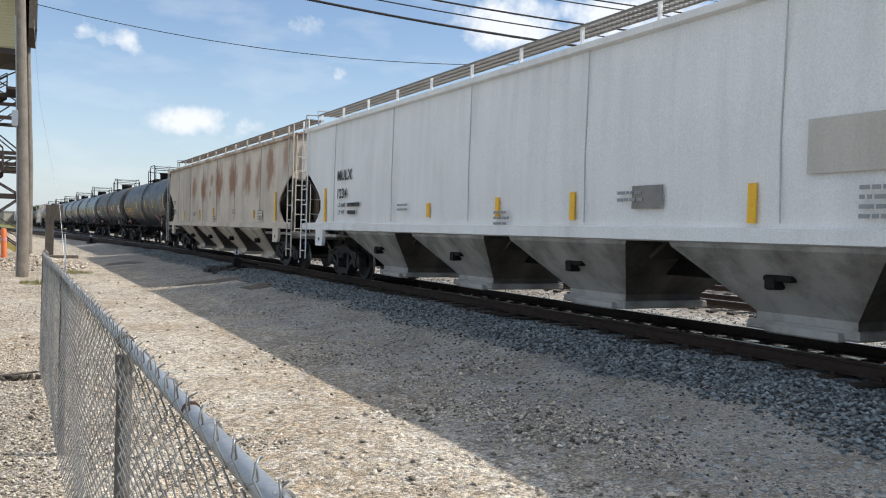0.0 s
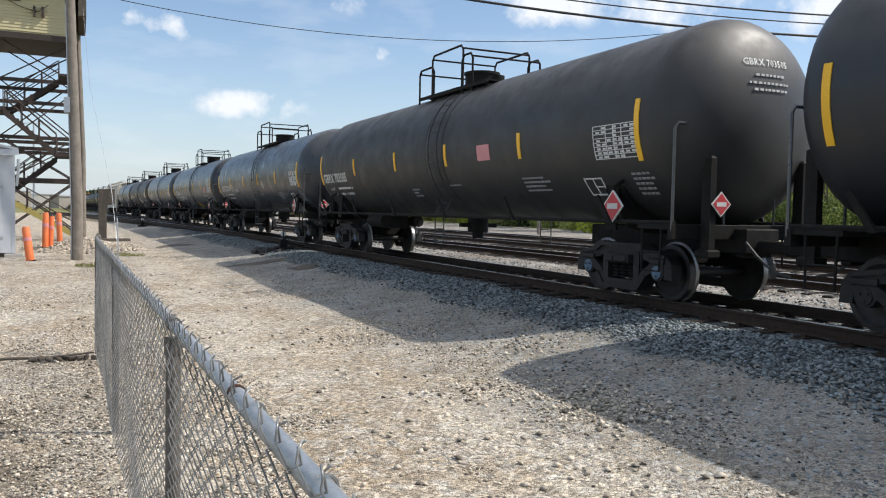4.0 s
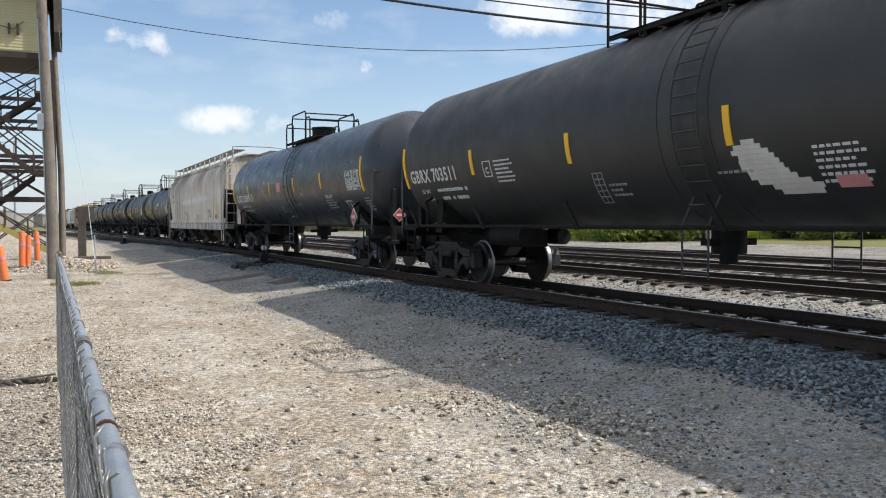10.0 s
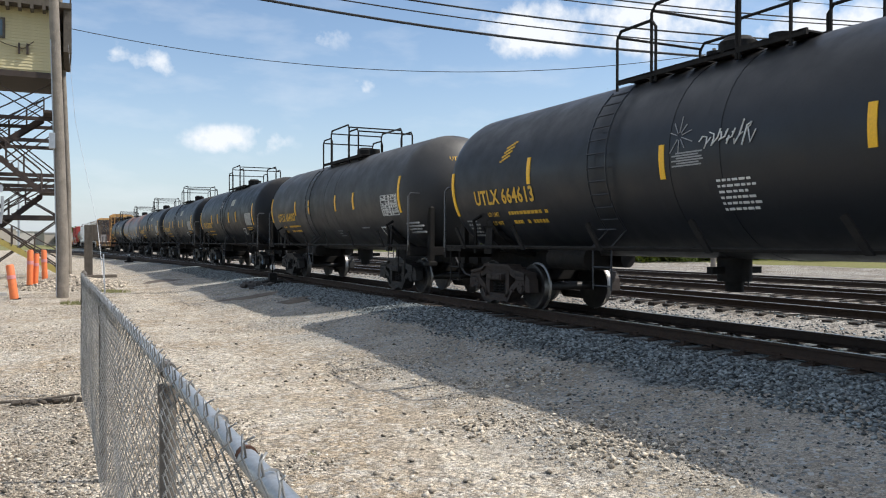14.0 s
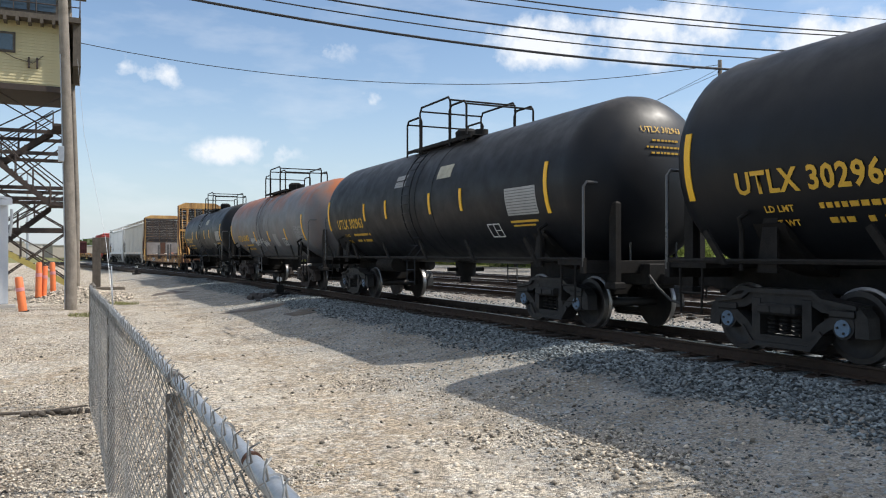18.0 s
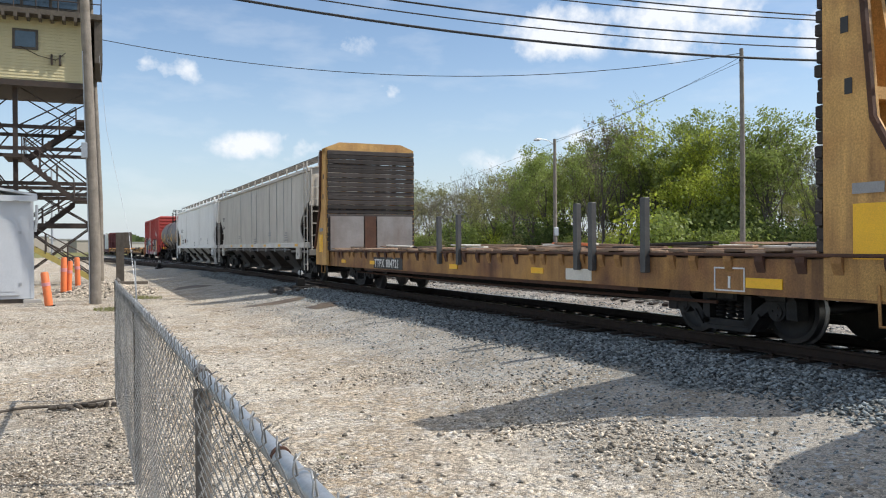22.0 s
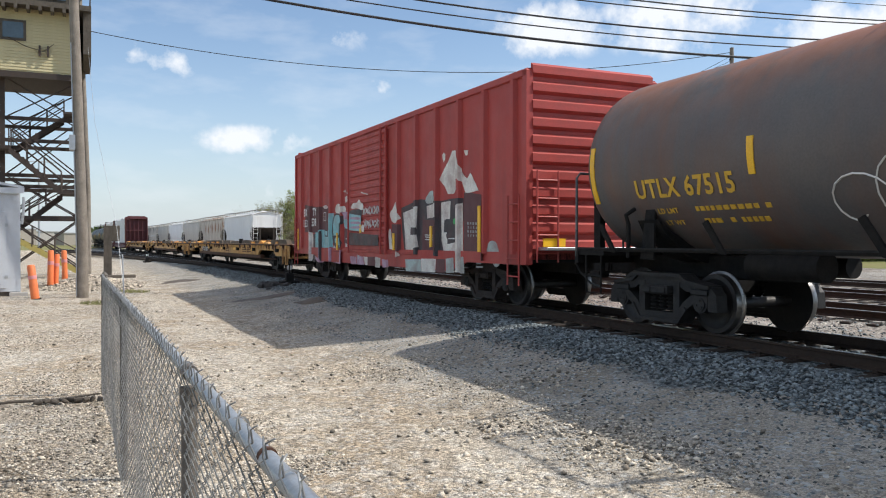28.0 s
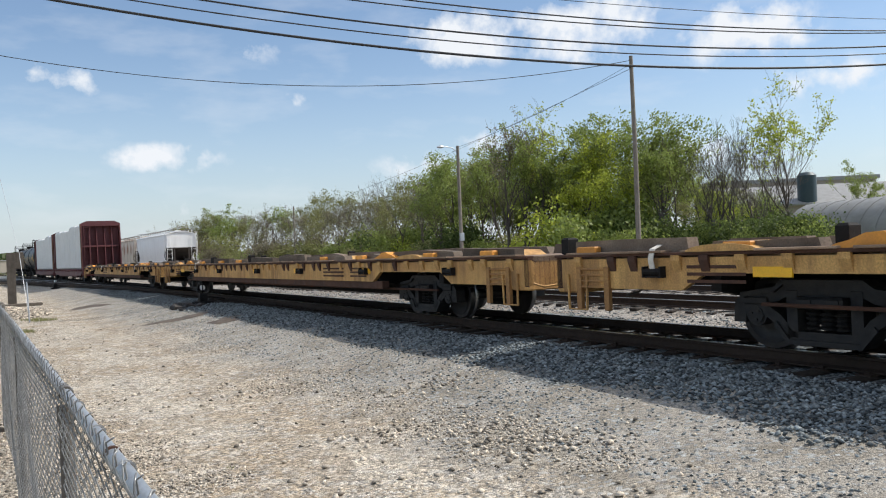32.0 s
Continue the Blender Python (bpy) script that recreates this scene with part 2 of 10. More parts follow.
def ground_mat():
    """Pale lot gravel, fine grey dirt, blue-grey ballast and dusty yard stone, in bands along the track with ragged borders."""
    m = bpy.data.materials.new("yard_gravel")
    m.use_nodes = True
    n, l = m.node_tree.nodes, m.node_tree.links
    p = n["Principled BSDF"]
    co = n.new("ShaderNodeTexCoord").outputs["Object"]

    def cells(s):
        v = n.new("ShaderNodeTexVoronoi")
        v.inputs["Scale"].default_value, v.inputs["Randomness"].default_value = s, 1.0
        l.new(co, v.inputs["Vector"])
        c = n.new("ShaderNodeSeparateColor")
        l.new(v.outputs["Color"], c.inputs[0])
        return v.outputs["Distance"], c.outputs[0], c.outputs[1]

    def noise_at(s, d=5.0, stretch=None):
        t = n.new("ShaderNodeTexNoise")
        t.inputs["Scale"].default_value, t.inputs["Detail"].default_value = s, d
        if stretch:
            mp = n.new("ShaderNodeMapping")
            mp.inputs["Scale"].default_value = stretch
            l.new(co, mp.inputs["Vector"])
            l.new(mp.outputs["Vector"], t.inputs["Vector"])
        else:
            l.new(co, t.inputs["Vector"])
        return t.outputs["Fac"]

    def span(v, a, b, c, d):
        r = n.new("ShaderNodeMapRange")
        for i, q in enumerate((a, b, c, d)):
            r.inputs[i + 1].default_value = q
        l.new(v, r.inputs[0])
        return r.outputs[0]

    def mixed(f, a, b, mode="MIX"):
        x = n.new("ShaderNodeMixRGB")
        x.blend_type = mode
        for i, v in ((0, f), (1, a), (2, b)):
            if isinstance(v, float):
                x.inputs[i].default_value = v
            elif isinstance(v, tuple):
                x.inputs[i].default_value = (*v, 1)
            else:
                l.new(v, x.inputs[i])
        return x.outputs[0]

    def sums(op, a, b):
        x = n.new("ShaderNodeMath")
        x.operation = op
        for i, v in enumerate((a, b)):
            if isinstance(v, float):
                x.inputs[i].default_value = v
            else:
                l.new(v, x.inputs[i])
        return x.outputs[0]
    sep = n.new("ShaderNodeSeparateXYZ")
    l.new(co, sep.inputs[0])
    x, y = sep.outputs["X"], sep.outputs["Y"]
    d = sums("ADD", sums("ADD", sums("SUBTRACT", x, 10.0), sums("MULTIPLY", y, 0.00873)), sums("MULTIPLY", sums("MULTIPLY", y, y), 8.93e-5))
    d = sums("ADD", d, span(noise_at(0.7, 6.0), 0.3, 0.7, -0.8, 0.8))
    fine, mid, big = cells(62.0), cells(24.0), cells(13.0)
    # lot: limestone crumbs over trodden brown dirt, swept into lanes by tyres
    lot = mixed(span(noise_at(0.55, 6.0), 0.40, 0.60, 0.0, 0.9), (0.51, 0.445, 0.355), (0.375, 0.295, 0.205))
    lot = mixed(span(noise_at(1.0, 4.0, (1.5, 0.12, 1.0)), 0.48, 0.68, 0.0, 0.6), lot, (0.34, 0.285, 0.225))
    lot = mixed(span(noise_at(5.0, 5.0), 0.50, 0.68, 0.0, 0.6), lot, (0.67, 0.635, 0.575))
    lot = mixed(1.0, lot, span(fine[1], 0.0, 1.0, 0.40, 1.52), "MULTIPLY")
    lot = mixed(1.0, lot, span(mid[2], 0.0, 1.0, 0.62, 1.30), "MULTIPLY")
    lot = mixed(sums("MULTIPLY", span(mid[1], 0.66, 0.70, 0.0, 0.85), span(noise_at(0.8, 6.0), 0.45, 0.60, 0.12, 1.0)), lot, mixed(1.0, (0.60, 0.555, 0.49), span(mid[2], 0.0, 1.0, 0.30, 1.2), "MULTIPLY"))
    # trodden mud behind the fence
    mud = sums("MULTIPLY", span(x, 0.2, 1.0, 1.0, 0.0), span(y, 9.0, 11.5, 1.0, 0.0))
    lot = mixed(sums("MULTIPLY", mud, span(noise_at(0.6, 6.0), 0.42, 0.58, 0.0, 0.85)), lot, mixed(1.0, (0.15, 0.115, 0.08), span(fine[1], 0.0, 1.0, 0.5, 1.7), "MULTIPLY"))
    dirt = mixed(span(noise_at(1.1, 6.0), 0.42, 0.62, 0.0, 0.9), (0.365, 0.335, 0.29), (0.265, 0.235, 0.19))
    dirt = mixed(1.0, dirt, span(fine[1], 0.0, 1.0, 0.6, 1.4), "MULTIPLY")
    dirt = mixed(span(mid[1], 0.74, 0.78, 0.0, 0.8), dirt, mixed(1.0, (0.36, 0.375, 0.375), span(mid[2], 0.0, 1.0, 0.35, 1.4), "MULTIPLY"))
    bed = mixed(span(noise_at(0.9), 0.4, 0.62, 0.0, 0.9), (0.215, 0.235, 0.237), (0.15, 0.163, 0.166))
    bed = mixed(1.0, bed, span(mid[1], 0.0, 1.0, 0.35, 1.65), "MULTIPLY")
    yard = mixed(span(noise_at(0.5), 0.4, 0.62, 0.0, 0.9), (0.40, 0.37, 0.33), (0.28, 0.24, 0.20))
    yard = mixed(1.0, yard, span(big[1], 0.0, 1.0, 0.55, 1.45), "MULTIPLY")
    col = mixed(span(d, -5.6, -4.2, 0.0, 1.0), lot, dirt)
    stony = span(d, -2.8, -2.2, 0.0, 1.0)
    col = mixed(stony, col, bed)
    col = mixed(span(d, 2.2, 2.8, 0.0, 1.0), col, yard)
    l.new(col, p.inputs["Base Color"])
    p.inputs["Roughness"].default_value = 0.93
    p.inputs["Specular IOR Level"].default_value = 0.2
    small = span(fine[0], 0.0, 0.6, 0.35, 0.0)
    chips = sums("MULTIPLY", span(mid[0], 0.0, 0.6, 1.0, 0.0), sums("MULTIPLY", span(mid[1], 0.66, 0.70, 0.0, 1.0), span(noise_at(0.8, 6.0), 0.45, 0.60, 0.15, 1.0)))
    coarse = sums("MULTIPLY", sums("ADD", span(mid[0], 0.0, 0.6, 1.0, 0.0), span(big[0], 0.0, 0.7, 1.3, 0.0)), stony)
    h = sums("ADD", sums("ADD", small, chips), sums("ADD", coarse, span(noise_at(3.0, 6.0), 0.3, 0.7, 0.0, 1.2)))
    b = n.new("ShaderNodeBump")
    b.inputs["Strength"].default_value, b.inputs["Distance"].default_value = 1.0, 0.03
    l.new(h, b.inputs["Height"])
    l.new(b.outputs["Normal"], p.inputs["Normal"])
    return m


def leaf_mat(name, base, second):
    m = mat(name, base, 0.55, 0, second, 0.7, 0.6, 9.0, 0.0, island=0.35)
    nt = m.node_tree
    p = nt.nodes["Principled BSDF"]
    tr = nt.nodes.new("ShaderNodeBsdfTranslucent")
    add = nt.nodes.new("ShaderNodeMixShader")
    add.inputs[0].default_value = 0.52
    src = p.inputs["Base Color"].links[0].from_socket
    nt.links.new(src, tr.inputs["Color"])
    nt.links.new(p.outputs[0], add.inputs[1])
    nt.links.new(tr.outputs[0], add.inputs[2])
    nt.links.new(add.outputs[0], nt.nodes["Material Output"].inputs["Surface"])
    return m


M = {
    "lot": ground_mat(),
    "field": mat("dry_grass_ground", (0.17, 0.18, 0.07), 0.95, 0, (0.24, 0.2, 0.1), 0.8, 0.1, 12.0, 0.8, spec=0.1, tone=0.3),
    "stone": mat("crushed_stone", (0.215, 0.240, 0.246), 0.86, 0, (0.102, 0.113, 0.117), 0.6, 9.0, 90.0, 0.3, island=0.8, spec=0.3),
    "pebble": mat("limestone_pebble", (0.51, 0.45, 0.37), 0.92, 0, (0.31, 0.255, 0.195), 0.6, 9.0, 90.0, 0.3, island=0.8, spec=0.25),
    "rail": mat("rusty_rail_side", (0.052, 0.035, 0.026), 0.8, 0.1, (0.032, 0.024, 0.02), 0.6, 7.0, 60.0, 0.3, spec=0.25),
    "rail_top": mat("polished_rail_head", (0.42, 0.40, 0.38), 0.32, 1.0, (0.28, 0.25, 0.23), 0.5, 9.0, 60.0, 0.05),
    "tie": mat("creosoted_tie", (0.038, 0.031, 0.026), 0.9, 0, (0.08, 0.063, 0.052), 0.6, 4.0, 40.0, 0.7, per_object=0.3, dirt=(0.17, 0.155, 0.135), dirt_amount=0.3, spec=0.2),
    "galv": mat("galvanised_steel", (0.46, 0.48, 0.50), 0.45, 0.75, (0.36, 0.38, 0.4), 0.5, 12.0, 80.0, 0.1),
    "wire": mat("galvanised_wire", (0.42, 0.42, 0.41), 0.42, 0.4, (0.15, 0.15, 0.147), 0.8, 7.0, 50.0, 0.05),
    "post": mat("rusted_fence_post", (0.115, 0.098, 0.082), 0.65, 0.2, (0.20, 0.185, 0.17), 0.6, 9.0, 60.0, 0.2),
    "wood_pole": mat("weathered_pole", (0.27, 0.235, 0.195), 0.85, 0, (0.16, 0.135, 0.11), 0.7, 3.0, 30.0, 0.6, streak=True, dirt=(0.13, 0.11, 0.09), dirt_amount=0.7, dirt_scale=9.0),
    "dark_wood": mat("dark_weathered_wood", (0.09, 0.075, 0.06), 0.88, 0, (0.15, 0.125, 0.1), 0.6, 4.0, 35.0, 0.6, streak=True, dirt=(0.045, 0.038, 0.03), dirt_amount=0.8, dirt_scale=8.0),
    "shed": mat("painted_white_shed", (0.56, 0.585, 0.62), 0.55, 0, (0.49, 0.515, 0.55), 0.5, 2.5, 40.0, 0.1, streak=True, dirt=(0.45, 0.44, 0.42), dirt_amount=0.4, dirt_scale=2.0),
    "cream": mat("cream_lap_siding", (0.56, 0.49, 0.29), 0.7, 0, (0.48, 0.41, 0.24), 0.5, 3.0, 50.0, 0.15),
    "tower_steel": mat("brown_tower_steel", (0.052, 0.042, 0.038), 0.75, 0.2, (0.09, 0.056, 0.038), 0.6, 5.0, 50.0, 0.3),
    "yellow_rail": mat("faded_yellow_stringer", (0.45, 0.36, 0.10), 0.7, 0, (0.3, 0.24, 0.1), 0.5, 5.0, 50.0, 0.2),
    "orange": mat("orange_stake", (0.80, 0.20, 0.06), 0.55, 0, (0.62, 0.17, 0.07), 0.5, 6.0, 50.0, 0.1),
    "dark_glass": mat("dark_window_pane", (0.05, 0.075, 0.09), 0.08, 0, (0.08, 0.11, 0.13), 0.5, 1.0, 9.0, 0.0, spec=0.9),
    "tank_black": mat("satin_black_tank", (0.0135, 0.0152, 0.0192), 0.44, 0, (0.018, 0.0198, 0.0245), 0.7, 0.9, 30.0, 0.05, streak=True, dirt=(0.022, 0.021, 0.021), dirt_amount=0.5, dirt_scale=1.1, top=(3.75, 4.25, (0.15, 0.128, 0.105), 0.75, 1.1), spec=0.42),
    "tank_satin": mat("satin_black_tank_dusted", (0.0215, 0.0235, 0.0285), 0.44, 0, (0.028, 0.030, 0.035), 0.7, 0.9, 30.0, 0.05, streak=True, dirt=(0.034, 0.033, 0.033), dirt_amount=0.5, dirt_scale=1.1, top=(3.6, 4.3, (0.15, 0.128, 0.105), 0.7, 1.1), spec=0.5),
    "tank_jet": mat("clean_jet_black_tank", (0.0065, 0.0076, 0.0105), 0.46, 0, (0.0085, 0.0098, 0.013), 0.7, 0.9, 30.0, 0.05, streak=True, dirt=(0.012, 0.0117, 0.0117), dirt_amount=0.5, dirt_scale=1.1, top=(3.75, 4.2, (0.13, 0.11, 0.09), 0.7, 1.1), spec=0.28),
    "plate_print": mat("pale_notice_paint", (0.42, 0.42, 0.41), 0.6, 0, (0.30, 0.30, 0.29), 0.6, 4.0),
    "notice_cream": mat("worn_cream_notice", (0.46, 0.43, 0.33), 0.6, 0, (0.26, 0.25, 0.20), 0.7, 5.0),
    "faint_patch": mat("faint_dusty_patch", (0.040, 0.039, 0.040), 0.6, 0, (0.028, 0.028, 0.030), 0.7, 3.0),
    "rust_print": mat("rusty_print", (0.56, 0.36, 0.20), 0.7, 0, (0.40, 0.24, 0.12), 0.7, 6.0),
    "bay_tan": mat("sooty_tan_bay", (0.62, 0.545, 0.44), 0.72, 0, (0.40, 0.34, 0.27), 0.8, 0.8, 40.0, 0.1, dirt=(0.07, 0.055, 0.045), dirt_amount=0.85, dirt_scale=0.9),
    "bay_soot": mat("sooty_hopper_bay", (0.085, 0.074, 0.063), 0.75, 0, (0.035, 0.03, 0.026), 0.9, 0.7, 40.0, 0.15, dirt=(0.014, 0.012, 0.011), dirt_amount=0.9, dirt_scale=0.9),
    "scuffed_sill": mat("scuffed_pale_sill", (0.66, 0.63, 0.58), 0.65, 0, (0.46, 0.42, 0.37), 0.8, 1.6, 40.0, 0.1, dirt=(0.07, 0.06, 0.052), dirt_amount=0.85, dirt_scale=1.7),
    "faded_band": mat("faded_pale_repaint", (0.76, 0.735, 0.69), 0.66, 0, (0.58, 0.54, 0.48), 0.7, 0.9, 40.0, 0.06, streak=True, dirt=(0.36, 0.31, 0.26), dirt_amount=0.6, dirt_scale=1.0),
    # its paler grey top band is sky sheen painted into the colour
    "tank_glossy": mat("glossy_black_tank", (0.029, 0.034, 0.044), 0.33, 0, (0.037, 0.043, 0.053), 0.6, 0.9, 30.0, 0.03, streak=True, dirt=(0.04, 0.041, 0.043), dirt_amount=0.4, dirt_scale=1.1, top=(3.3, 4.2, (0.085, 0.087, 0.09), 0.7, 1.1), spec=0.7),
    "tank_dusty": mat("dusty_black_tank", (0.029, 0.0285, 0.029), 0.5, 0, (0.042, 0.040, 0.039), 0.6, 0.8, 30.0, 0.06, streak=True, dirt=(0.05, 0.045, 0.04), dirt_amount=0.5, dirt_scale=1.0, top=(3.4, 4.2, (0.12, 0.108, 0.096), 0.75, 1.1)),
    "tank_grey": mat("rusty_grey_tank", (0.13, 0.135, 0.145), 0.5, 0, (0.19, 0.19, 0.195), 0.6, 0.9, 30.0, 0.08, streak=True, dirt=(0.24, 0.115, 0.06), dirt_amount=0.5, dirt_scale=0.9, top=(2.9, 3.65, (0.36, 0.115, 0.045), 1.0, 0.45)),
    "tank_brown": mat("rust_brown_tank", (0.100, 0.096, 0.096), 0.55, 0, (0.145, 0.118, 0.105), 0.7, 0.9, 30.0, 0.1, streak=True, dirt=(0.2, 0.085, 0.045), dirt_amount=0.7, dirt_scale=0.9, top=(3.1, 3.9, (0.27, 0.10, 0.05), 1.0, 0.7)),
    "under": mat("grimy_underframe", (0.010, 0.0093, 0.009), 0.75, 0.0, (0.024, 0.02, 0.017), 0.5, 4.0, 40.0, 0.3, spec=0.22),
    "truck": mat("dusty_truck_casting", (0.013, 0.013, 0.0135), 0.62, 0.0, (0.036, 0.032, 0.029), 0.5, 4.0, 40.0, 0.35, spec=0.4),
    "truck_brown": mat("rusty_truck_casting", (0.026, 0.019, 0.016), 0.75, 0.0, (0.055, 0.036, 0.027), 0.6, 4.0, 40.0, 0.35),
    "wheel": mat("worn_steel_wheel", (0.016, 0.0145, 0.014), 0.55, 0.1, (0.035, 0.028, 0.024), 0.5, 5.0, 40.0, 0.15),
    "tread": mat("bright_wheel_tread", (0.26, 0.25, 0.24), 0.36, 1.0, (0.15, 0.14, 0.135), 0.5, 8.0, 40.0, 0.1),
    "cap_blue": mat("blue_bearing_cap", (0.10, 0.17, 0.26), 0.5, 0.2, (0.08, 0.1, 0.13), 0.5, 9.0, 40.0, 0.1),
    "reflect": mat("yellow_reflective_strip", (0.95, 0.53, 0.02), 0.4, 0, (0.82, 0.43, 0.03), 0.5, 4.0, 60.0, 0.0),
    "white_mark": mat("white_stencil_paint", (0.72, 0.72, 0.70), 0.6, 0, (0.6, 0.6, 0.58), 0.5, 6.0, 60.0, 0.0),
    "grey_mark": mat("faded_grey_stencil", (0.33, 0.33, 0.33), 0.6, 0, (0.25, 0.25, 0.25), 0.5, 6.0, 60.0, 0.0),
    "yellow_mark": mat("yellow_stencil_paint", (0.72, 0.42, 0.04), 0.6, 0, (0.62, 0.36, 0.05), 0.5, 6.0, 60.0, 0.0),
    "black_mark": mat("black_stencil_paint", (0.03, 0.03, 0.032), 0.6, 0, (0.05, 0.05, 0.05), 0.5, 6.0, 60.0, 0.0),
    "red_mark": mat("red_placard", (0.60, 0.05, 0.06), 0.45, 0, (0.5, 0.06, 0.07), 0.5, 6.0, 60.0, 0.0),
    "pink_mark": mat("pink_decal", (0.70, 0.30, 0.30), 0.5, 0, (0.6, 0.24, 0.25), 0.5, 6.0, 60.0, 0.0),
    "hopper_white": mat("white_hopper_paint", (0.86, 0.855, 0.84), 0.5, 0, (0.78, 0.775, 0.76), 0.5, 0.7, 40.0, 0.06, streak=True, dirt=(0.48, 0.465, 0.44), dirt_amount=0.4, dirt_scale=1.3),
    "hopper_grey": mat("light_grey_hopper_paint", (0.57, 0.535, 0.475), 0.55, 0, (0.46, 0.43, 0.38), 0.5, 0.7, 40.0, 0.06, streak=True, dirt=(0.27, 0.245, 0.22), dirt_amount=0.65, dirt_scale=1.3),
    "hopper_rusty": mat("rust_streaked_hopper_paint", (0.70, 0.62, 0.52), 0.65, 0, (0.54, 0.45, 0.35), 0.7, 0.6, 40.0, 0.1, streak=True, dirt=(0.24, 0.20, 0.17), dirt_amount=0.75, dirt_scale=0.8, top=(4.0, 4.35, (0.27, 0.13, 0.07), 0.8, 0.8),
                        blots=((4.34, 3.08, 0.52, 0.68, 0.85), (2.12, 3.03, 0.66, 0.64, 0.95), (0.58, 3.33, 0.36, 0.32, 0.7), (0.78, 2.74, 0.28, 0.2, 0.55), (-0.75, 3.15, 0.75, 0.85, 0.95), (-3.2, 3.25, 0.7, 0.85, 0.92), (-5.5, 3.2, 0.6, 0.8, 0.88), (-7.0, 3.1, 0.4, 0.7, 0.7), (-8.4, 3.4, 0.55, 0.85, 0.85), (-10.2, 3.7, 0.4, 0.6, 0.65)), blot=(0.30, 0.135, 0.06)),
    "hopper_tan": mat("soot_streaked_hopper_paint", (0.87, 0.785, 0.68), 0.68, 0, (0.68, 0.59, 0.48), 0.8, 0.45, 40.0, 0.1, streak=True, dirt=(0.23, 0.19, 0.155), dirt_amount=0.92, dirt_scale=0.9, top=(2.9, 3.9, (0.235, 0.195, 0.155), 0.9, 0.5),
                      blots=((3.3, 2.53, 0.8, 0.17, 0.75), (1.5, 2.56, 1.1, 0.19, 0.85), (-0.6, 2.58, 1.2, 0.2, 0.85), (-2.7, 2.6, 1.0, 0.18, 0.75), (-4.3, 2.6, 0.7, 0.15, 0.6)), blot=(0.88, 0.86, 0.82)),
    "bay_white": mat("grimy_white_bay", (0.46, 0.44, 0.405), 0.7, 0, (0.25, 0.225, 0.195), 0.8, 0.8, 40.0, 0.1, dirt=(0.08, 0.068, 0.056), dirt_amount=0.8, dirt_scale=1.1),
    # brown grime, darkened further for the shade under the side sills
    "bay_grime_shade": mat("grimy_shaded_hopper_bay", (0.17, 0.145, 0.12), 0.75, 0, (0.06, 0.05, 0.042), 0.9, 0.7, 40.0, 0.15, dirt=(0.02, 0.017, 0.015), dirt_amount=0.9, dirt_scale=0.9),
    # dark brown that holds both grime and the shade below the car ends
    "cavity": mat("grime_and_shade_brown", (0.04, 0.032, 0.027), 0.8, 0, (0.075, 0.056, 0.043), 0.6, 1.2, 40.0, 0.15),
    "walk_grey": mat("weathered_walk_grating", (0.25, 0.235, 0.21), 0.6, 0.3, (0.16, 0.14, 0.12), 0.6, 3.0, 40.0, 0.1),
    "rail_worn": mat("worn_black_handrail", (0.055, 0.057, 0.06), 0.34, 0.2, (0.11, 0.105, 0.10), 0.6, 3.0, 40.0, 0.05, spec=0.8),
    "seam_pale": mat("dusty_weld_seam", (0.56, 0.56, 0.55), 0.6, 0, (0.44, 0.43, 0.41), 0.6, 2.0, 40.0, 0.0),
    "block_orange": mat("orange_steel_block", (0.78, 0.33, 0.05), 0.6, 0, (0.58, 0.24, 0.05), 0.6, 3.0, 40.0, 0.1, per_object=0.25),
    "grating": mat("dark_steel_grating", (0.10, 0.10, 0.10), 0.6, 0.3, (0.06, 0.06, 0.06), 0.5, 4.0, 40.0, 0.1),
    "box_red": mat("red_boxcar_paint", (0.46, 0.060, 0.048), 0.55, 0, (0.35, 0.048, 0.042), 0.6, 0.8, 40.0, 0.06, streak=True, dirt=(0.15, 0.05, 0.045), dirt_amount=0.6, dirt_scale=1.5),
    "maroon": mat("maroon_bulkhead_paint", (0.13, 0.036, 0.04), 0.6, 0, (0.10, 0.032, 0.035), 0.5, 0.8, 40.0, 0.06),
    "flat_yellow": mat("faded_yellow_flatcar_paint", (0.66, 0.39, 0.13), 0.68, 0, (0.45, 0.23, 0.075), 0.85, 1.3, 40.0, 0.12, streak=True, dirt=(0.10, 0.045, 0.024), dirt_amount=0.9, dirt_scale=2.6, tone=0.3),
    "rust": mat("dark_rust_steel", (0.10, 0.045, 0.026), 0.85, 0, (0.05, 0.027, 0.02), 0.7, 2.0, 40.0, 0.25, tone=0.2),
    "flat_rusty": mat("rusted_yellow_sill_paint", (0.46, 0.245, 0.075), 0.75, 0, (0.20, 0.09, 0.045), 0.95, 0.9, 40.0, 0.15, streak=True, dirt=(0.065, 0.035, 0.024), dirt_amount=1.0, dirt_scale=1.8, tone=0.3),
    "deck_wood": mat("worn_deck_planks", (0.33, 0.225, 0.15), 0.9, 0, (0.2, 0.13, 0.09), 0.6, 3.0, 40.0, 0.4, per_object=0.4, dirt=(0.10, 0.06, 0.045), dirt_amount=0.5),
    "bulk_wood": mat("black_weathered_planks", (0.04, 0.034, 0.032), 0.9, 0, (0.075, 0.062, 0.055), 0.6, 3.0, 40.0, 0.5, per_object=0.35),
    "beam_grey": mat("weathered_grey_beam", (0.18, 0.14, 0.105), 0.9, 0, (0.09, 0.066, 0.048), 0.8, 2.0, 40.0, 0.5, per_object=0.5, tone=0.25),
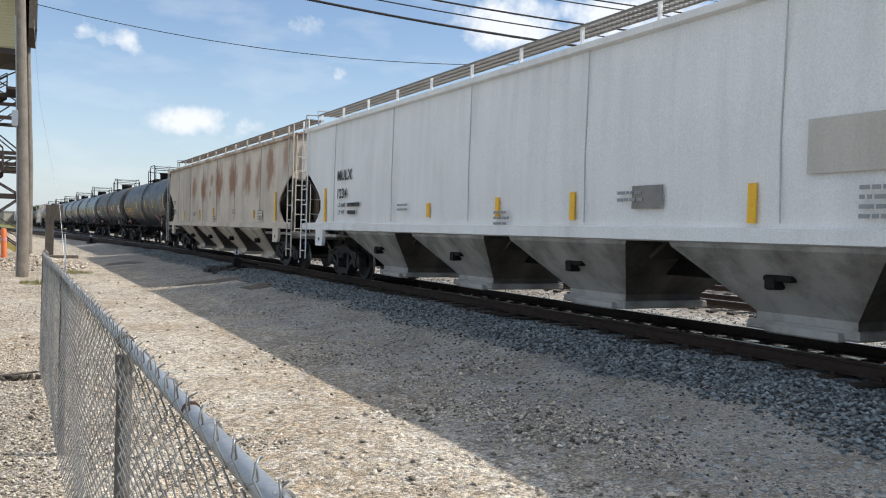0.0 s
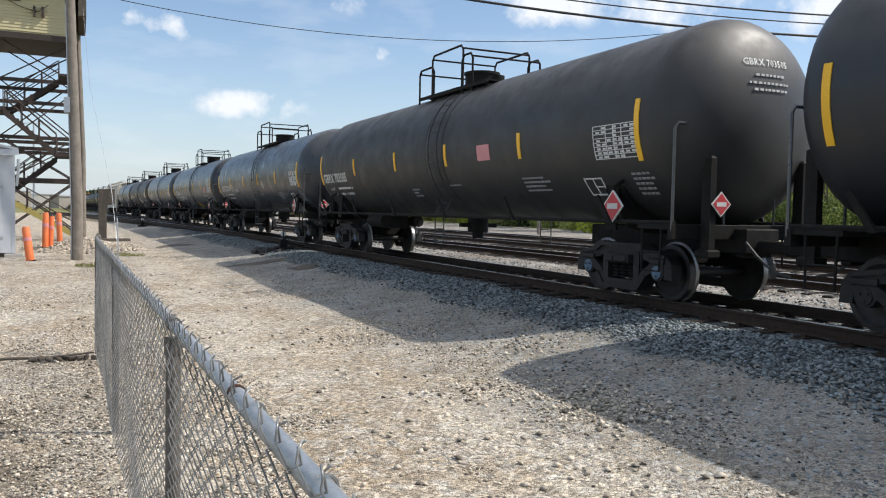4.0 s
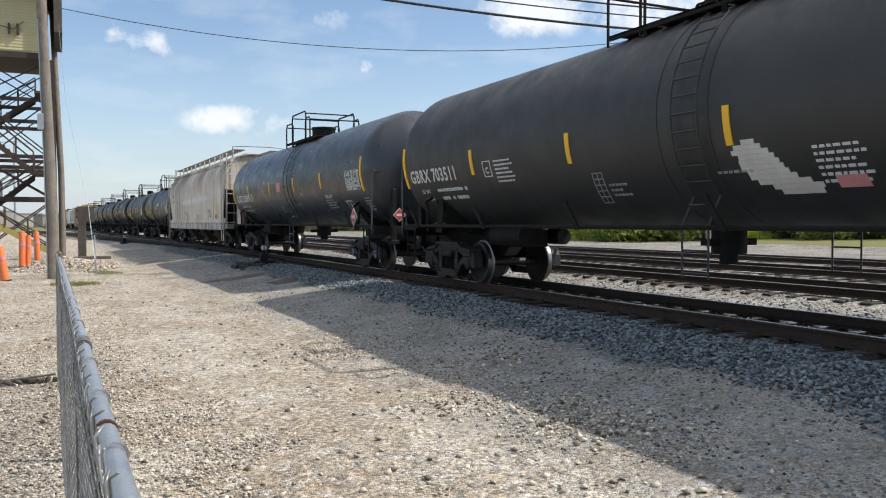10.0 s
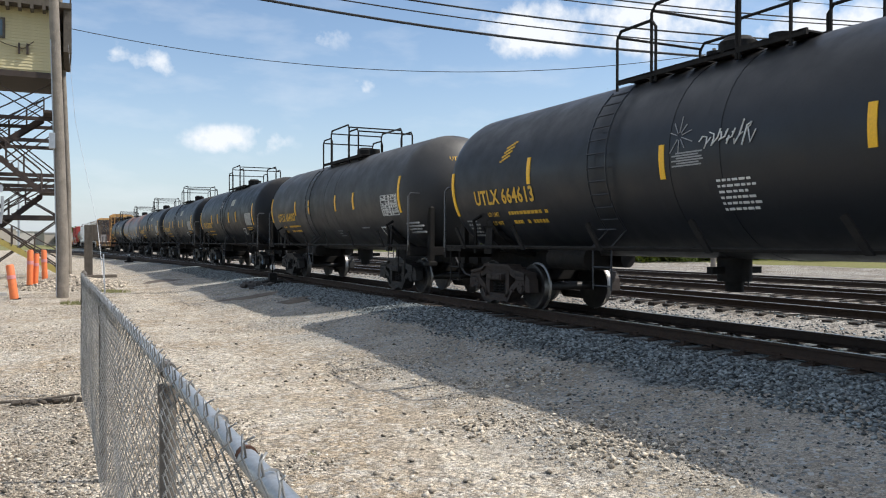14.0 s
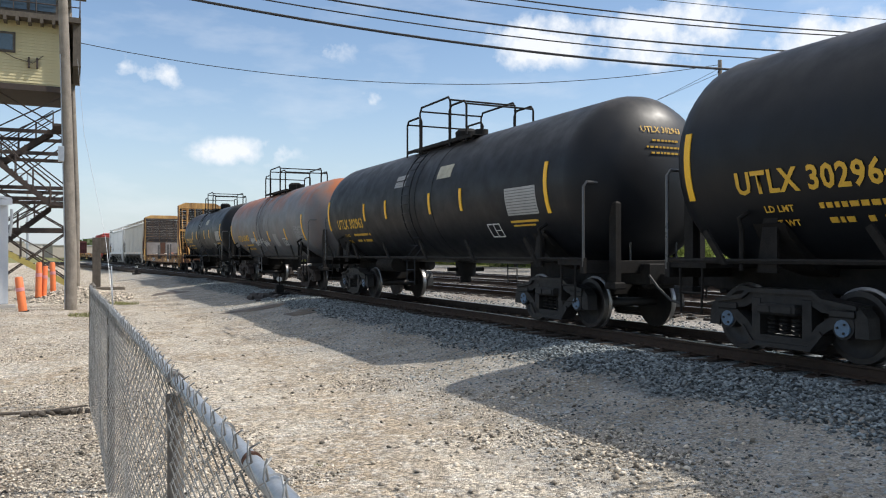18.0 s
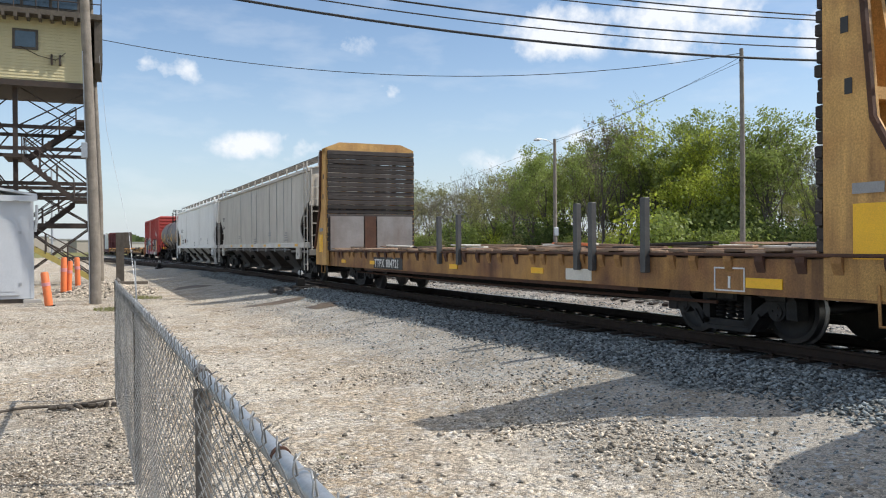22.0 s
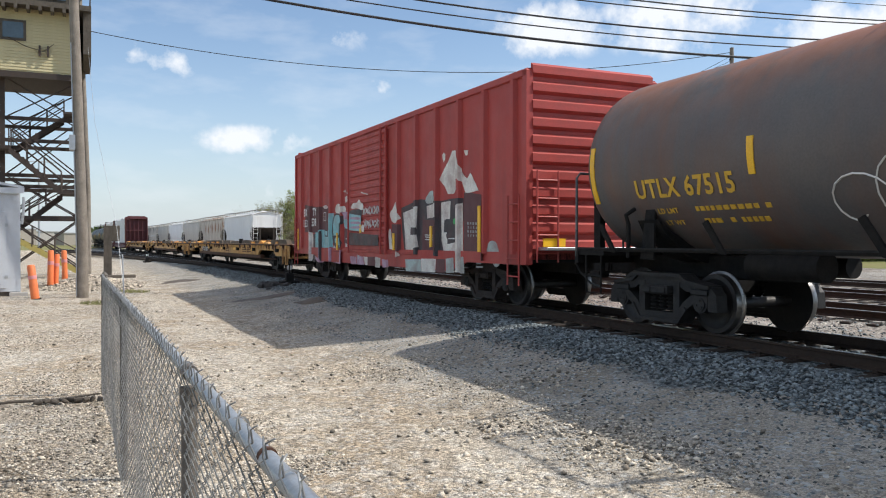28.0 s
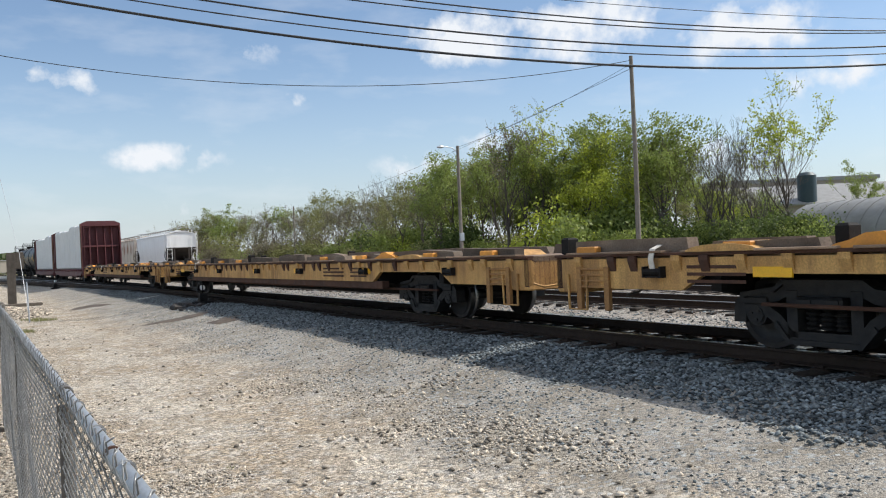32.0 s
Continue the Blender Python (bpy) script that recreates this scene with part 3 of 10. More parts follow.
    "plate": mat("scuffed_bare_steel_plate", (0.30, 0.285, 0.275), 0.6, 0.3, (0.2, 0.185, 0.175), 0.7, 1.6, 40.0, 0.1, streak=True, dirt=(0.16, 0.1, 0.07), dirt_amount=0.6, dirt_scale=2.0),
    "wrap": mat("white_lumber_wrap", (0.66, 0.67, 0.68), 0.5, 0, (0.56, 0.57, 0.58), 0.5, 1.0, 20.0, 0.3, 3.0),
    "bark": mat("tree_bark", (0.115, 0.097, 0.08), 0.9, 0, (0.075, 0.063, 0.054), 0.6, 4.0, 30.0, 0.5),
    "leaf_bright": leaf_mat("spring_leaf_bright", (0.44, 0.49, 0.065), (0.33, 0.39, 0.06)),
    "leaf_mid": leaf_mat("spring_leaf_mid", (0.28, 0.335, 0.085), (0.20, 0.26, 0.065)),
    "leaf_olive": leaf_mat("olive_spring_leaf", (0.27, 0.27, 0.105), (0.20, 0.21, 0.085)),
    "leaf_dark": leaf_mat("shrub_leaf_dark", (0.11, 0.15, 0.04), (0.07, 0.10, 0.028)),
    "bud": leaf_mat("bud_grey_brown", (0.22, 0.19, 0.125), (0.17, 0.16, 0.095)),
    "cable": mat("black_cable", (0.03, 0.03, 0.032), 0.6, 0, (0.045, 0.045, 0.045), 0.4, 5.0, 40.0, 0.0),
    "tar": mat("oily_black_debris", (0.025, 0.022, 0.02), 0.6, 0, (0.05, 0.04, 0.035), 0.5, 6.0, 40.0, 0.4),
    "puddle": mat("damp_dark_mud", (0.075, 0.055, 0.04), 0.62, 0, (0.15, 0.115, 0.08), 0.8, 2.5, 20.0, 0.4, spec=0.3),
    "cream_paint": mat("cream_spray_paint", (0.72, 0.68, 0.60), 0.6, 0, (0.58, 0.53, 0.46), 0.6, 1.6, 40.0, 0.0),
    "spray_teal": mat("worn_teal_spray", (0.22, 0.50, 0.53), 0.55, 0, (0.34, 0.58, 0.60), 0.7, 1.6, 40.0, 0.0, dirt=(0.26, 0.16, 0.16), dirt_amount=0.55, dirt_scale=2.4, tone=0.2),
    "spray_violet": mat("worn_violet_spray", (0.50, 0.34, 0.46), 0.55, 0, (0.36, 0.20, 0.28), 0.7, 1.6, 40.0, 0.0, dirt=(0.25, 0.08, 0.08), dirt_amount=0.7, dirt_scale=2.4, tone=0.2),
    "spray_pale": mat("worn_pale_spray", (0.80, 0.77, 0.71), 0.6, 0, (0.64, 0.60, 0.54), 0.8, 1.8, 40.0, 0.0, dirt=(0.32, 0.16, 0.14), dirt_amount=0.6, dirt_scale=2.2, tone=0.2),
    "spray_mint": mat("worn_mint_spray", (0.46, 0.56, 0.53), 0.6, 0, (0.38, 0.42, 0.40), 0.8, 1.8, 40.0, 0.0, dirt=(0.24, 0.09, 0.08), dirt_amount=0.7, dirt_scale=2.2, tone=0.2),
    "spray_dark": mat("worn_black_spray", (0.035, 0.032, 0.036), 0.5, 0, (0.06, 0.045, 0.05), 0.7, 1.8, 40.0, 0.0, dirt=(0.16, 0.05, 0.05), dirt_amount=0.5, dirt_scale=2.0),
    "spray_maroon": mat("brown_maroon_patch_paint", (0.125, 0.048, 0.05), 0.6, 0, (0.095, 0.04, 0.042), 0.5, 1.0, 40.0, 0.0, dirt=(0.2, 0.06, 0.055), dirt_amount=0.3, dirt_scale=1.2),
    "spray_green": mat("green_spray", (0.05, 0.42, 0.12), 0.5, 0, (0.07, 0.34, 0.12), 0.5, 2.0, 40.0, 0.0),
    "concrete": mat("pale_concrete", (0.42, 0.40, 0.37), 0.85, 0, (0.33, 0.31, 0.29), 0.6, 1.0, 30.0, 0.3),
    "roof_grey": mat("grey_metal_roof", (0.30, 0.30, 0.29), 0.6, 0.2, (0.23, 0.22, 0.21), 0.6, 1.0, 30.0, 0.1),
    "silo_blue": mat("dark_blue_silo", (0.035, 0.06, 0.075), 0.5, 0.1, (0.05, 0.08, 0.09), 0.5, 0.6, 30.0, 0.05),
    "wall_beige": mat("beige_wall", (0.36, 0.32, 0.27), 0.8, 0, (0.3, 0.27, 0.23), 0.5, 0.8, 30.0, 0.1),
}

# ---- mesh helpers ----


class Mesh:
    """Collects faces for one part."""

    def __init__(self):
        self.v, self.f, self.m = [], [], []

    def add(self, vs, fs, mi=0):
        k = len(self.v)
        self.v += [tuple(p) for p in vs]
        self.f += [tuple(i + k for i in f) for f in fs]
        self.m += [mi] * len(fs)
        return self

    def box(self, x0, x1, y0, y1, z0, z1, mi=0, b=0.0):
        if b:
            b = min(b, (x1 - x0) / 3, (y1 - y0) / 3, (z1 - z0) / 3)
            vs, fs = [], []
            for z, i in ((z0, b), (z0 + b, 0), (z1 - b, 0), (z1, b)):
                vs += [(x0 + i, y0 + i, z), (x1 - i, y0 + i, z), (x1 - i, y1 - i, z), (x0 + i, y1 - i, z)]
            for r in range(3):
                for c in range(4):
                    d = (c + 1) % 4
                    fs.append((r * 4 + c, r * 4 + d, r * 4 + 4 + d, r * 4 + 4 + c))
            fs += [(3, 2, 1, 0), (12, 13, 14, 15)]
            return self.add(vs, fs, mi)
        vs = [(x, y, z) for z in (z0, z1) for x, y in ((x0, y0), (x1, y0), (x1, y1), (x0, y1))]
        return self.add(vs, [(3, 2, 1, 0), (4, 5, 6, 7), (0, 1, 5, 4), (1, 2, 6, 5), (2, 3, 7, 6), (3, 0, 4, 7)], mi)

    def cyl(self, p, q, r, n=8, r2=None, mi=0, caps=True):
        p, q = Vector(p), Vector(q)
        a = (q - p).normalized()
        u = a.orthogonal().normalized()
        w = a.cross(u)
        r2 = r if r2 is None else r2
        vs = [c + (u * math.cos(t) + w * math.sin(t)) * s for c, s in ((p, r), (q, r2)) for t in (2 * math.pi * i / n for i in range(n))]
        fs = [(i, (i + 1) % n, n + (i + 1) % n, n + i) for i in range(n)]
        if caps:
            fs += [tuple(range(n - 1, -1, -1)), tuple(range(n, 2 * n))]
        return self.add(vs, fs, mi)

    def tube(self, pts, r, n=6, mi=0):
        pts = [Vector(p) for p in pts]
        rings = []
        u = None
        for i, p in enumerate(pts):
            a = (pts[min(i + 1, len(pts) - 1)] - pts[max(i - 1, 0)]).normalized()
            u = a.orthogonal().normalized() if u is None else (u - a * u.dot(a)).normalized()
            w = a.cross(u)
            rr = r[i] if isinstance(r, (list, tuple)) else r
            rings += [p + (u * math.cos(t) + w * math.sin(t)) * rr for t in (2 * math.pi * k / n for k in range(n))]
        fs = [(i * n + k, i * n + (k + 1) % n, (i + 1) * n + (k + 1) % n, (i + 1) * n + k) for i in range(len(pts) - 1) for k in range(n)]
        e = (len(pts) - 1) * n
        fs += [tuple(range(n - 1, -1, -1)), tuple(range(e, e + n))]
        return self.add(rings, fs, mi)

    def prism(self, poly, a, b, axis="x", mi=0):
        """A polygon swept from a to b along an axis; for x the polygon is (y, z), for y (x, z), for z (x, y)."""
        put = {"x": lambda s, p: (s, p[0], p[1]), "y": lambda s, p: (p[0], s, p[1]), "z": lambda s, p: (p[0], p[1], s)}[axis]
        n = len(poly)
        vs = [put(s, p) for s in (a, b) for p in poly]
        fs = [tuple(range(n - 1, -1, -1)), tuple(range(n, 2 * n))] + [(i, (i + 1) % n, n + (i + 1) % n, n + i) for i in range(n)]
        return self.add(vs, fs, mi)

    def lathe_y(self, prof, cx=0.0, cz=0.0, n=32, mi=0):
        """Profile (y, radius) turned about a line along y."""
        vs = [(cx + r * math.cos(2 * math.pi * k / n), y, cz + r * math.sin(2 * math.pi * k / n)) for y, r in prof for k in range(n)]
        fs = [(i * n + k, i * n + (k + 1) % n, (i + 1) * n + (k + 1) % n, (i + 1) * n + k) for i in range(len(prof) - 1) for k in range(n)]
        fs += [tuple(range(n)), tuple(range((len(prof) - 1) * n + n - 1, (len(prof) - 1) * n - 1, -1))]
        return self.add(vs, fs, mi)

    def lathe_x(self, prof, n=28, mi=0):
        vs = [(x, r * math.cos(2 * math.pi * k / n), r * math.sin(2 * math.pi * k / n)) for x, r in prof for k in range(n)]
        fs = [(i * n + k, i * n + (k + 1) % n, (i + 1) * n + (k + 1) % n, (i + 1) * n + k) for i in range(len(prof) - 1) for k in range(n)]
        fs += [tuple(range(n)), tuple(range((len(prof) - 1) * n + n - 1, (len(prof) - 1) * n - 1, -1))]
        return self.add(vs, fs, mi)

    def data(self, name, mats, smooth=True, angle=38, weld=0.0):
        me = bpy.data.meshes.new(name)
        me.from_pydata(self.v, [], self.f)
        for m in mats if isinstance(mats, (list, tuple)) else [mats]:
            me.materials.append(m)
        me.polygons.foreach_set("material_index", self.m)
        bm = bmesh.new()
        bm.from_mesh(me)
        if weld:
            bmesh.ops.remove_doubles(bm, verts=bm.verts, dist=weld)
        bmesh.ops.recalc_face_normals(bm, faces=bm.faces)
        bm.to_mesh(me)
        bm.free()
        if smooth:
            me.polygons.foreach_set("use_smooth", [True] * len(me.polygons))
            me.set_sharp_from_angle(angle=radians(angle))
        me.update()
        return me


KEPT = {}


def part(name, mesh, material, parent, label="", at=None, key=None, smooth=True, angle=38):
    """Links a mesh as one part under a thing. key: alike parts share one mesh; mesh may then be a function."""
    if key is not None and key in KEPT:
        me = KEPT[key]
    else:
        if callable(mesh):
            mesh = mesh()
        me = mesh.data(name, material, smooth, angle) if isinstance(mesh, Mesh) else mesh
        if key is not None:
            KEPT[key] = me
    ob = new(name, me)
    if parent is not None:
        ob.parent = parent
    if at is not None:
        ob.matrix_basis = at
    return tagged(ob, label)


def thing(name, label, category, group="", kind="", at=None):
    ob = new(name)
    if at is not None:
        ob.matrix_basis = at
    return tagged(ob, label, category, group, kind)


def lettering(name, words, size, material, parent, place, wrap=None, label="", squeeze=1.0, key=None):
    """Writing on the near side of a car: place = (x, y, z) of its lower left end; wrap = (radius, centre height) of a tank."""
    if key is not None and key in KEPT:
        me = KEPT[key]
    else:
        cu = bpy.data.curves.new(name, "FONT")
        cu.body, cu.size, cu.resolution_u, cu.offset, cu.space_character = words, size, 2, size * 0.028, 1.08
        ob = bpy.data.objects.new(name, cu)
        me = bpy.data.meshes.new_from_object(ob)
        bpy.data.objects.remove(ob)
        x0, y0, z0 = place
        for v in me.vertices:
            u, h = v.co.x * squeeze, v.co.y
            if wrap:
                rad, cz = wrap
                a = math.asin(max(-1, min(1, (z0 - cz) / rad))) + h / rad
                v.co = (-(rad + 0.012) * math.cos(a), y0 - u, cz + (rad + 0.012) * math.sin(a))
            else:
                v.co = (x0 - 0.006, y0 - u, z0 + h)
        me.materials.clear()
        me.materials.append(material)
        if key is not None:
            KEPT[key] = me
    ob = new(name, me)
    ob.parent = parent
    return tagged(ob, label)


def on_tank(mesh, rad, cz, y0, y1, z0, z1, side=-1, lift=0.012, mi=0, n=6):
    """A thin patch that follows a tank's side from height z0 to z1."""
    a0, a1 = (math.asin(max(-1, min(1, (z - cz) / rad))) for z in (z0, z1))
    vs, fs = [], []
    for i in range(n + 1):
        a = a0 + (a1 - a0) * i / n
        for r in (rad + lift, rad - 0.03):
            for y in (y0, y1):
                vs.append((side * r * math.cos(a), y, cz + r * math.sin(a)))
    for i in range(n):
        k = i * 4
        fs += [(k, k + 1, k + 5, k + 4), (k + 1, k + 3, k + 7, k + 5), (k + 2, k, k + 4, k + 6)]
    fs += [(0, 2, 3, 1), (n * 4, n * 4 + 1, n * 4 + 3, n * 4 + 2)]
    return mesh.add(vs, fs, mi)

# ---- the track's line ----
RAIL = 0.655
BED = 0.44


def line_x(y):
    """Where the main track's middle lies; it bends slowly away in the distance."""
    c = min(max(y, 0.0), 140.0)
    return 10.0 - 0.00873 * y - 8.93e-5 * c * c - (0.025 * (y - 140.0) if y > 140 else 0.0)


def ground_z(x, y):
    d = x - line_x(y)
    if d < -2.15:
        k = min(1.0, max(0.0, (d + 5.7) / 3.55))
        z = BED * 0.9 * (k * 0.75 + 0.25 * k * k)
    elif d < 30:
        z = BED * 0.9 + 0.1 * BED * min(1.0, (d + 2.15) / 0.5)
        if 2.4 < d < 4.2 or 7.2 < d < 8.9 or 12.2 < d < 14.0:
            z -= 0.07
    else:
        z = BED - 0.1 + min(1.2, (d - 30) * 0.03)
    z += 0.035 * noise.noise((x * 0.35, y * 0.35, 0.0)) + 0.012 * noise.noise((x * 1.7, y * 1.7, 3.0))
    m = math.hypot((x - 0.9) / 2.6, (y - 40.5) / 6.0)
    if m < 1:
        z += 0.42 * (1 - m) ** 1.2
    return z


def build_ground():
    xs = [-3000, -900, -300, -120, -60, -35, -22, -15, -11, -8.5] + [-7 + 0.3 * i for i in range(85)] + [19 + 0.8 * i for i in range(28)] + [44, 50, 58, 70, 90, 130, 200, 400, 900, 3000]
    ys = [-3000, -600, -150, -60, -30, -15, -8, -4] + [-2 + 0.3 * i for i in range(140)] + [40 + 0.9 * i for i in range(60)] + [96, 102, 110, 120, 135, 150, 170, 200, 250, 320, 450, 700, 1200, 3000]
    g = Mesh()
    nx = len(xs)
    g.v = [(x, y, ground_z(x, y) if abs(x) < 300 and abs(y) < 600 else 0.3) for y in ys for x in xs]
    for j in range(len(ys) - 1):
        for i in range(nx - 1):
            x, y = (xs[i] + xs[i + 1]) / 2, (ys[j] + ys[j + 1]) / 2
            d = x - line_x(y) + 0.5 * noise.noise((x * 0.5, y * 0.5, 7.0)) + 0.25 * noise.noise((x * 1.9, y * 1.9, 2.0))
            g.f.append((j * nx + i, j * nx + i + 1, (j + 1) * nx + i + 1, (j + 1) * nx + i))
            g.m.append(1 if d > 36 or x < -14 or y > 210 else 0)
    ob = part("ground", g, [M["lot"], M["field"]], None, smooth=True, angle=180)
    tagged(ob, "pale crushed limestone yard beside grey track ballast", "ground", kind="structure")


def scatter(name, label, material, spots, seed=3):
    """Loose stones, one joined sheet of small lumps."""
    rng = np.random.default_rng(seed)
    n = len(spots)
    base = np.array([(1, 0, 0), (-1, 0, 0), (0, 1, 0), (0, -1, 0), (0, 0, 1), (0, 0, -0.7)], float)
    faces = np.array([(0, 2, 4), (2, 1, 4), (1, 3, 4), (3, 0, 4), (2, 0, 5), (1, 2, 5), (3, 1, 5), (0, 3, 5)])
    spots = np.asarray(spots)
    v = base[None] * (1 + 0.45 * (rng.random((n, 6, 3)) - 0.5))
    v += 0.35 * (rng.random((n, 6, 3)) - 0.5)
    a = rng.random(n) * 6.283
    t = (rng.random(n) - 0.5) * 1.6
    ca, sa, ct, st = np.cos(a), np.sin(a), np.cos(t), np.sin(t)
    x, y, z = v[..., 0], v[..., 1], v[..., 2] * 0.55
    y, z = y * ct[:, None] - z * st[:, None], y * st[:, None] + z * ct[:, None]
    x, y = x * ca[:, None] - y * sa[:, None], x * sa[:, None] + y * ca[:, None]
    size = spots[:, 3] / 2
    v = np.stack([x, y, z], -1) * size[:, None, None] + spots[:, None, :3]
    me = bpy.data.meshes.new(name)
    f = (faces[None] + (np.arange(n) * 6)[:, None, None]).reshape(-1)
    me.vertices.add(n * 6)
    me.vertices.foreach_set("co", v.reshape(-1))
    me.loops.add(len(f))
    me.loops.foreach_set("vertex_index", f)
    me.polygons.add(len(f) // 3)
    me.polygons.foreach_set("loop_start", np.arange(0, len(f), 3))
    me.materials.append(material)
    me.update(calc_edges=True)
    return tagged(new(name, me), label, "gravel", kind="stuff")


def build_stones():
    rng = random.Random(11)
    spots = []
    for _ in range(95000):
        y = 1.2 + 50 * rng.random() ** 1.7
        d = -4.6 + 3.4 * rng.random()
        x = line_x(y) + d
        w = noise.noise((x * 0.8, y * 0.8, 4.0)) * 0.4
        if d + w < -2.55 and rng.random() > max(0.0, d + w + 3.05) * 1.5:
            continue
        s = 0.026 + 0.056 * rng.random() ** 1.6
        spots.append((x, y, ground_z(x, y) + s * 0.2, s))
    for _ in range(9000):
        y = 1.0 + 42 * rng.random() ** 1.5
        x = line_x(y) + rng.choice((rng.uniform(-0.6, 0.6), rng.uniform(0.9, 5.0)))
        s = rng.uniform(0.04, 0.08)
        spots.append((x, y, ground_z(x, y) + s * 0.16, s))
    # flat chips trodden into the dirt beside the ballast
    for _ in range(6500):
        y = 3.0 + 32 * rng.random() ** 1.5
        x = line_x(y) + rng.uniform(-4.6, -2.5)
        if noise.noise((x * 0.7, y * 0.5, 14.0)) < rng.uniform(-0.5, 0.35):
            continue
        s = rng.uniform(0.018, 0.052)
        spots.append((x, y, ground_z(x, y) + s * 0.05, s))
    scatter("ballast_stones", "grey-blue crushed ballast stones along the track", M["stone"], spots, seed=5)
    spots = []
    # angular grey lumps spilled in two patches, and single clods
    for _ in range(1000):
        px, py, r = rng.choice(((5.35, 6.1, 1.0), (5.35, 6.1, 1.0), (4.6, 7.6, 0.8), (6.1, 9.2, 1.0), (4.2, 11.5, 1.3)))
        x, y = px + rng.gauss(0, r * 0.36), py + rng.gauss(0, r * 0.45)
        s = 0.02 + 0.06 * rng.random() ** 2.2
        spots.append((x, y, ground_z(x, y) + s * 0.2, s))
    for _ in range(900):
        a, d = radians(rng.uniform(-5, 52)), 5.5 + 26 * rng.random() ** 1.3
        x, y = 0.65 + d * math.sin(a), d * math.cos(a)
        s = rng.uniform(0.04, 0.085)
        if x < line_x(y) - 3.5:
            spots.append((x, y, ground_z(x, y) + s * 0.15, s))
    for _ in range(250000):
        a, d = radians(rng.uniform(-9, 56)), 4.6 + 30 * rng.random() ** 1.9
        x, y = 0.65 + d * math.sin(a), d * math.cos(a)
        if x > line_x(y) - 4.2 or 1.4 * noise.noise((x * 0.45, y * 0.3, 5.0)) + 0.7 * noise.noise((x * 1.3, y * 1.1, 9.0)) - 0.09 * (x - 2.0) < -0.15 + 0.7 * rng.random():
            continue
        s = 0.012 + 0.036 * rng.random() ** 2.6
        spots.append((x, y, ground_z(x, y) + s * 0.12, s))
    for _ in range(3500):
        a, r = rng.random() * 6.283, rng.random() ** 0.6
        x, y = 0.9 + 2.5 * r * math.cos(a), 40.5 + 5.8 * r * math.sin(a)
        s = rng.uniform(0.05, 0.14)
        spots.append((x, y, ground_z(x, y) + s * 0.2, s))
    scatter("gravel_stones", "loose pale limestone pebbles on the yard", M["pebble"], spots, seed=6)


RAIL_PROF = [(-0.075, -0.17), (0.075, -0.17), (0.075, -0.155), (0.012, -0.13), (0.012, -0.045), (0.036, -0.035), (0.036, -0.006), (0.028, 0.0),
             (-0.028, 0.0), (-0.036, -0.006), (-0.036, -0.035), (-0.012, -0.045), (-0.012, -0.13), (-0.075, -0.155)]


def rail_mesh(path, off):
    """A rail swept along a path of points, off metres to its right."""
    g = Mesh()
    n = len(RAIL_PROF)
    for i, (x, y) in enumerate(path):
        x0, y0 = path[max(0, i - 1)]
        x1, y1 = path[min(len(path) - 1, i + 1)]
        ln = math.hypot(x1 - x0, y1 - y0)
        rx, ry = (y1 - y0) / ln, -(x1 - x0) / ln
        sag = 0.006 * math.sin(y * 0.9) + 0.004 * math.sin(y * 2.3 + off)
        g.v += [(x + rx * (off + u), y + ry * (off + u), RAIL + h + sag) for u, h in RAIL_PROF]
    for i in range(len(path) - 1):
        for k in range(n):
            j = (k + 1) % n
            g.f.append((i * n + k, i * n + j, (i + 1) * n + j, (i + 1) * n + k))
            g.m.append(1 if k in (6, 7, 8) else 0)
    return g


def tie_data(length=2.6):
    g = Mesh()
    g.box(-length / 2, length / 2, -0.115, 0.115, -0.2, 0.0, b=0.015)
    for sx in (-0.75, 0.75):
        g.box(sx - 0.17, sx + 0.17, -0.095, 0.095, 0.0, 0.018, mi=1)
        for dx in (-0.09, 0.09):
            g.box(sx + dx - 0.018, sx + dx + 0.018, -0.03, 0.03, 0.018, 0.05, mi=1)
    return g


def build_track(name, label, path, tie_from, tie_to, single):
    tr = thing(name, label, "railway track", kind="structure")
    for off in (-0.75, 0.75):
        part("rail", rail_mesh(path, off), [M["rail"], M["rail_top"]], tr, angle=30)
    rng = random.Random(4)
    far = Mesh()
    src = tie_data()
    me = src.data("tie", [M["tie"], M["rail"]])
    for i in range(len(path) - 1):
        (x0, y0), (x1, y1) = path[i], path[i + 1]
        ln = math.hypot(x1 - x0, y1 - y0)
        a = math.degrees(math.atan2(-(x1 - x0), y1 - y0))
        k = int(ln / 0.54)
        for j in range(k):
            x, y = x0 + (x1 - x0) * (j + 0.5) / k, y0 + (y1 - y0) * (j + 0.5) / k
            if not tie_from < y < tie_to:
                continue
            p = pose(x + rng.uniform(-0.04, 0.04), y + rng.uniform(-0.03, 0.03), RAIL - 0.19 + rng.uniform(-0.012, 0.006), 0, 0, a + rng.uniform(-1.2, 1.2))
            if single and y < 62:
                ob = new("tie", me)
                ob.parent, ob.matrix_basis = tr, p
            else:
                far.add([p @ Vector(v) for v in src.v[:16]], src.f[:14], 0)
    if far.v:
        part("ties_far", far, M["tie"], tr, smooth=False)
    return tr


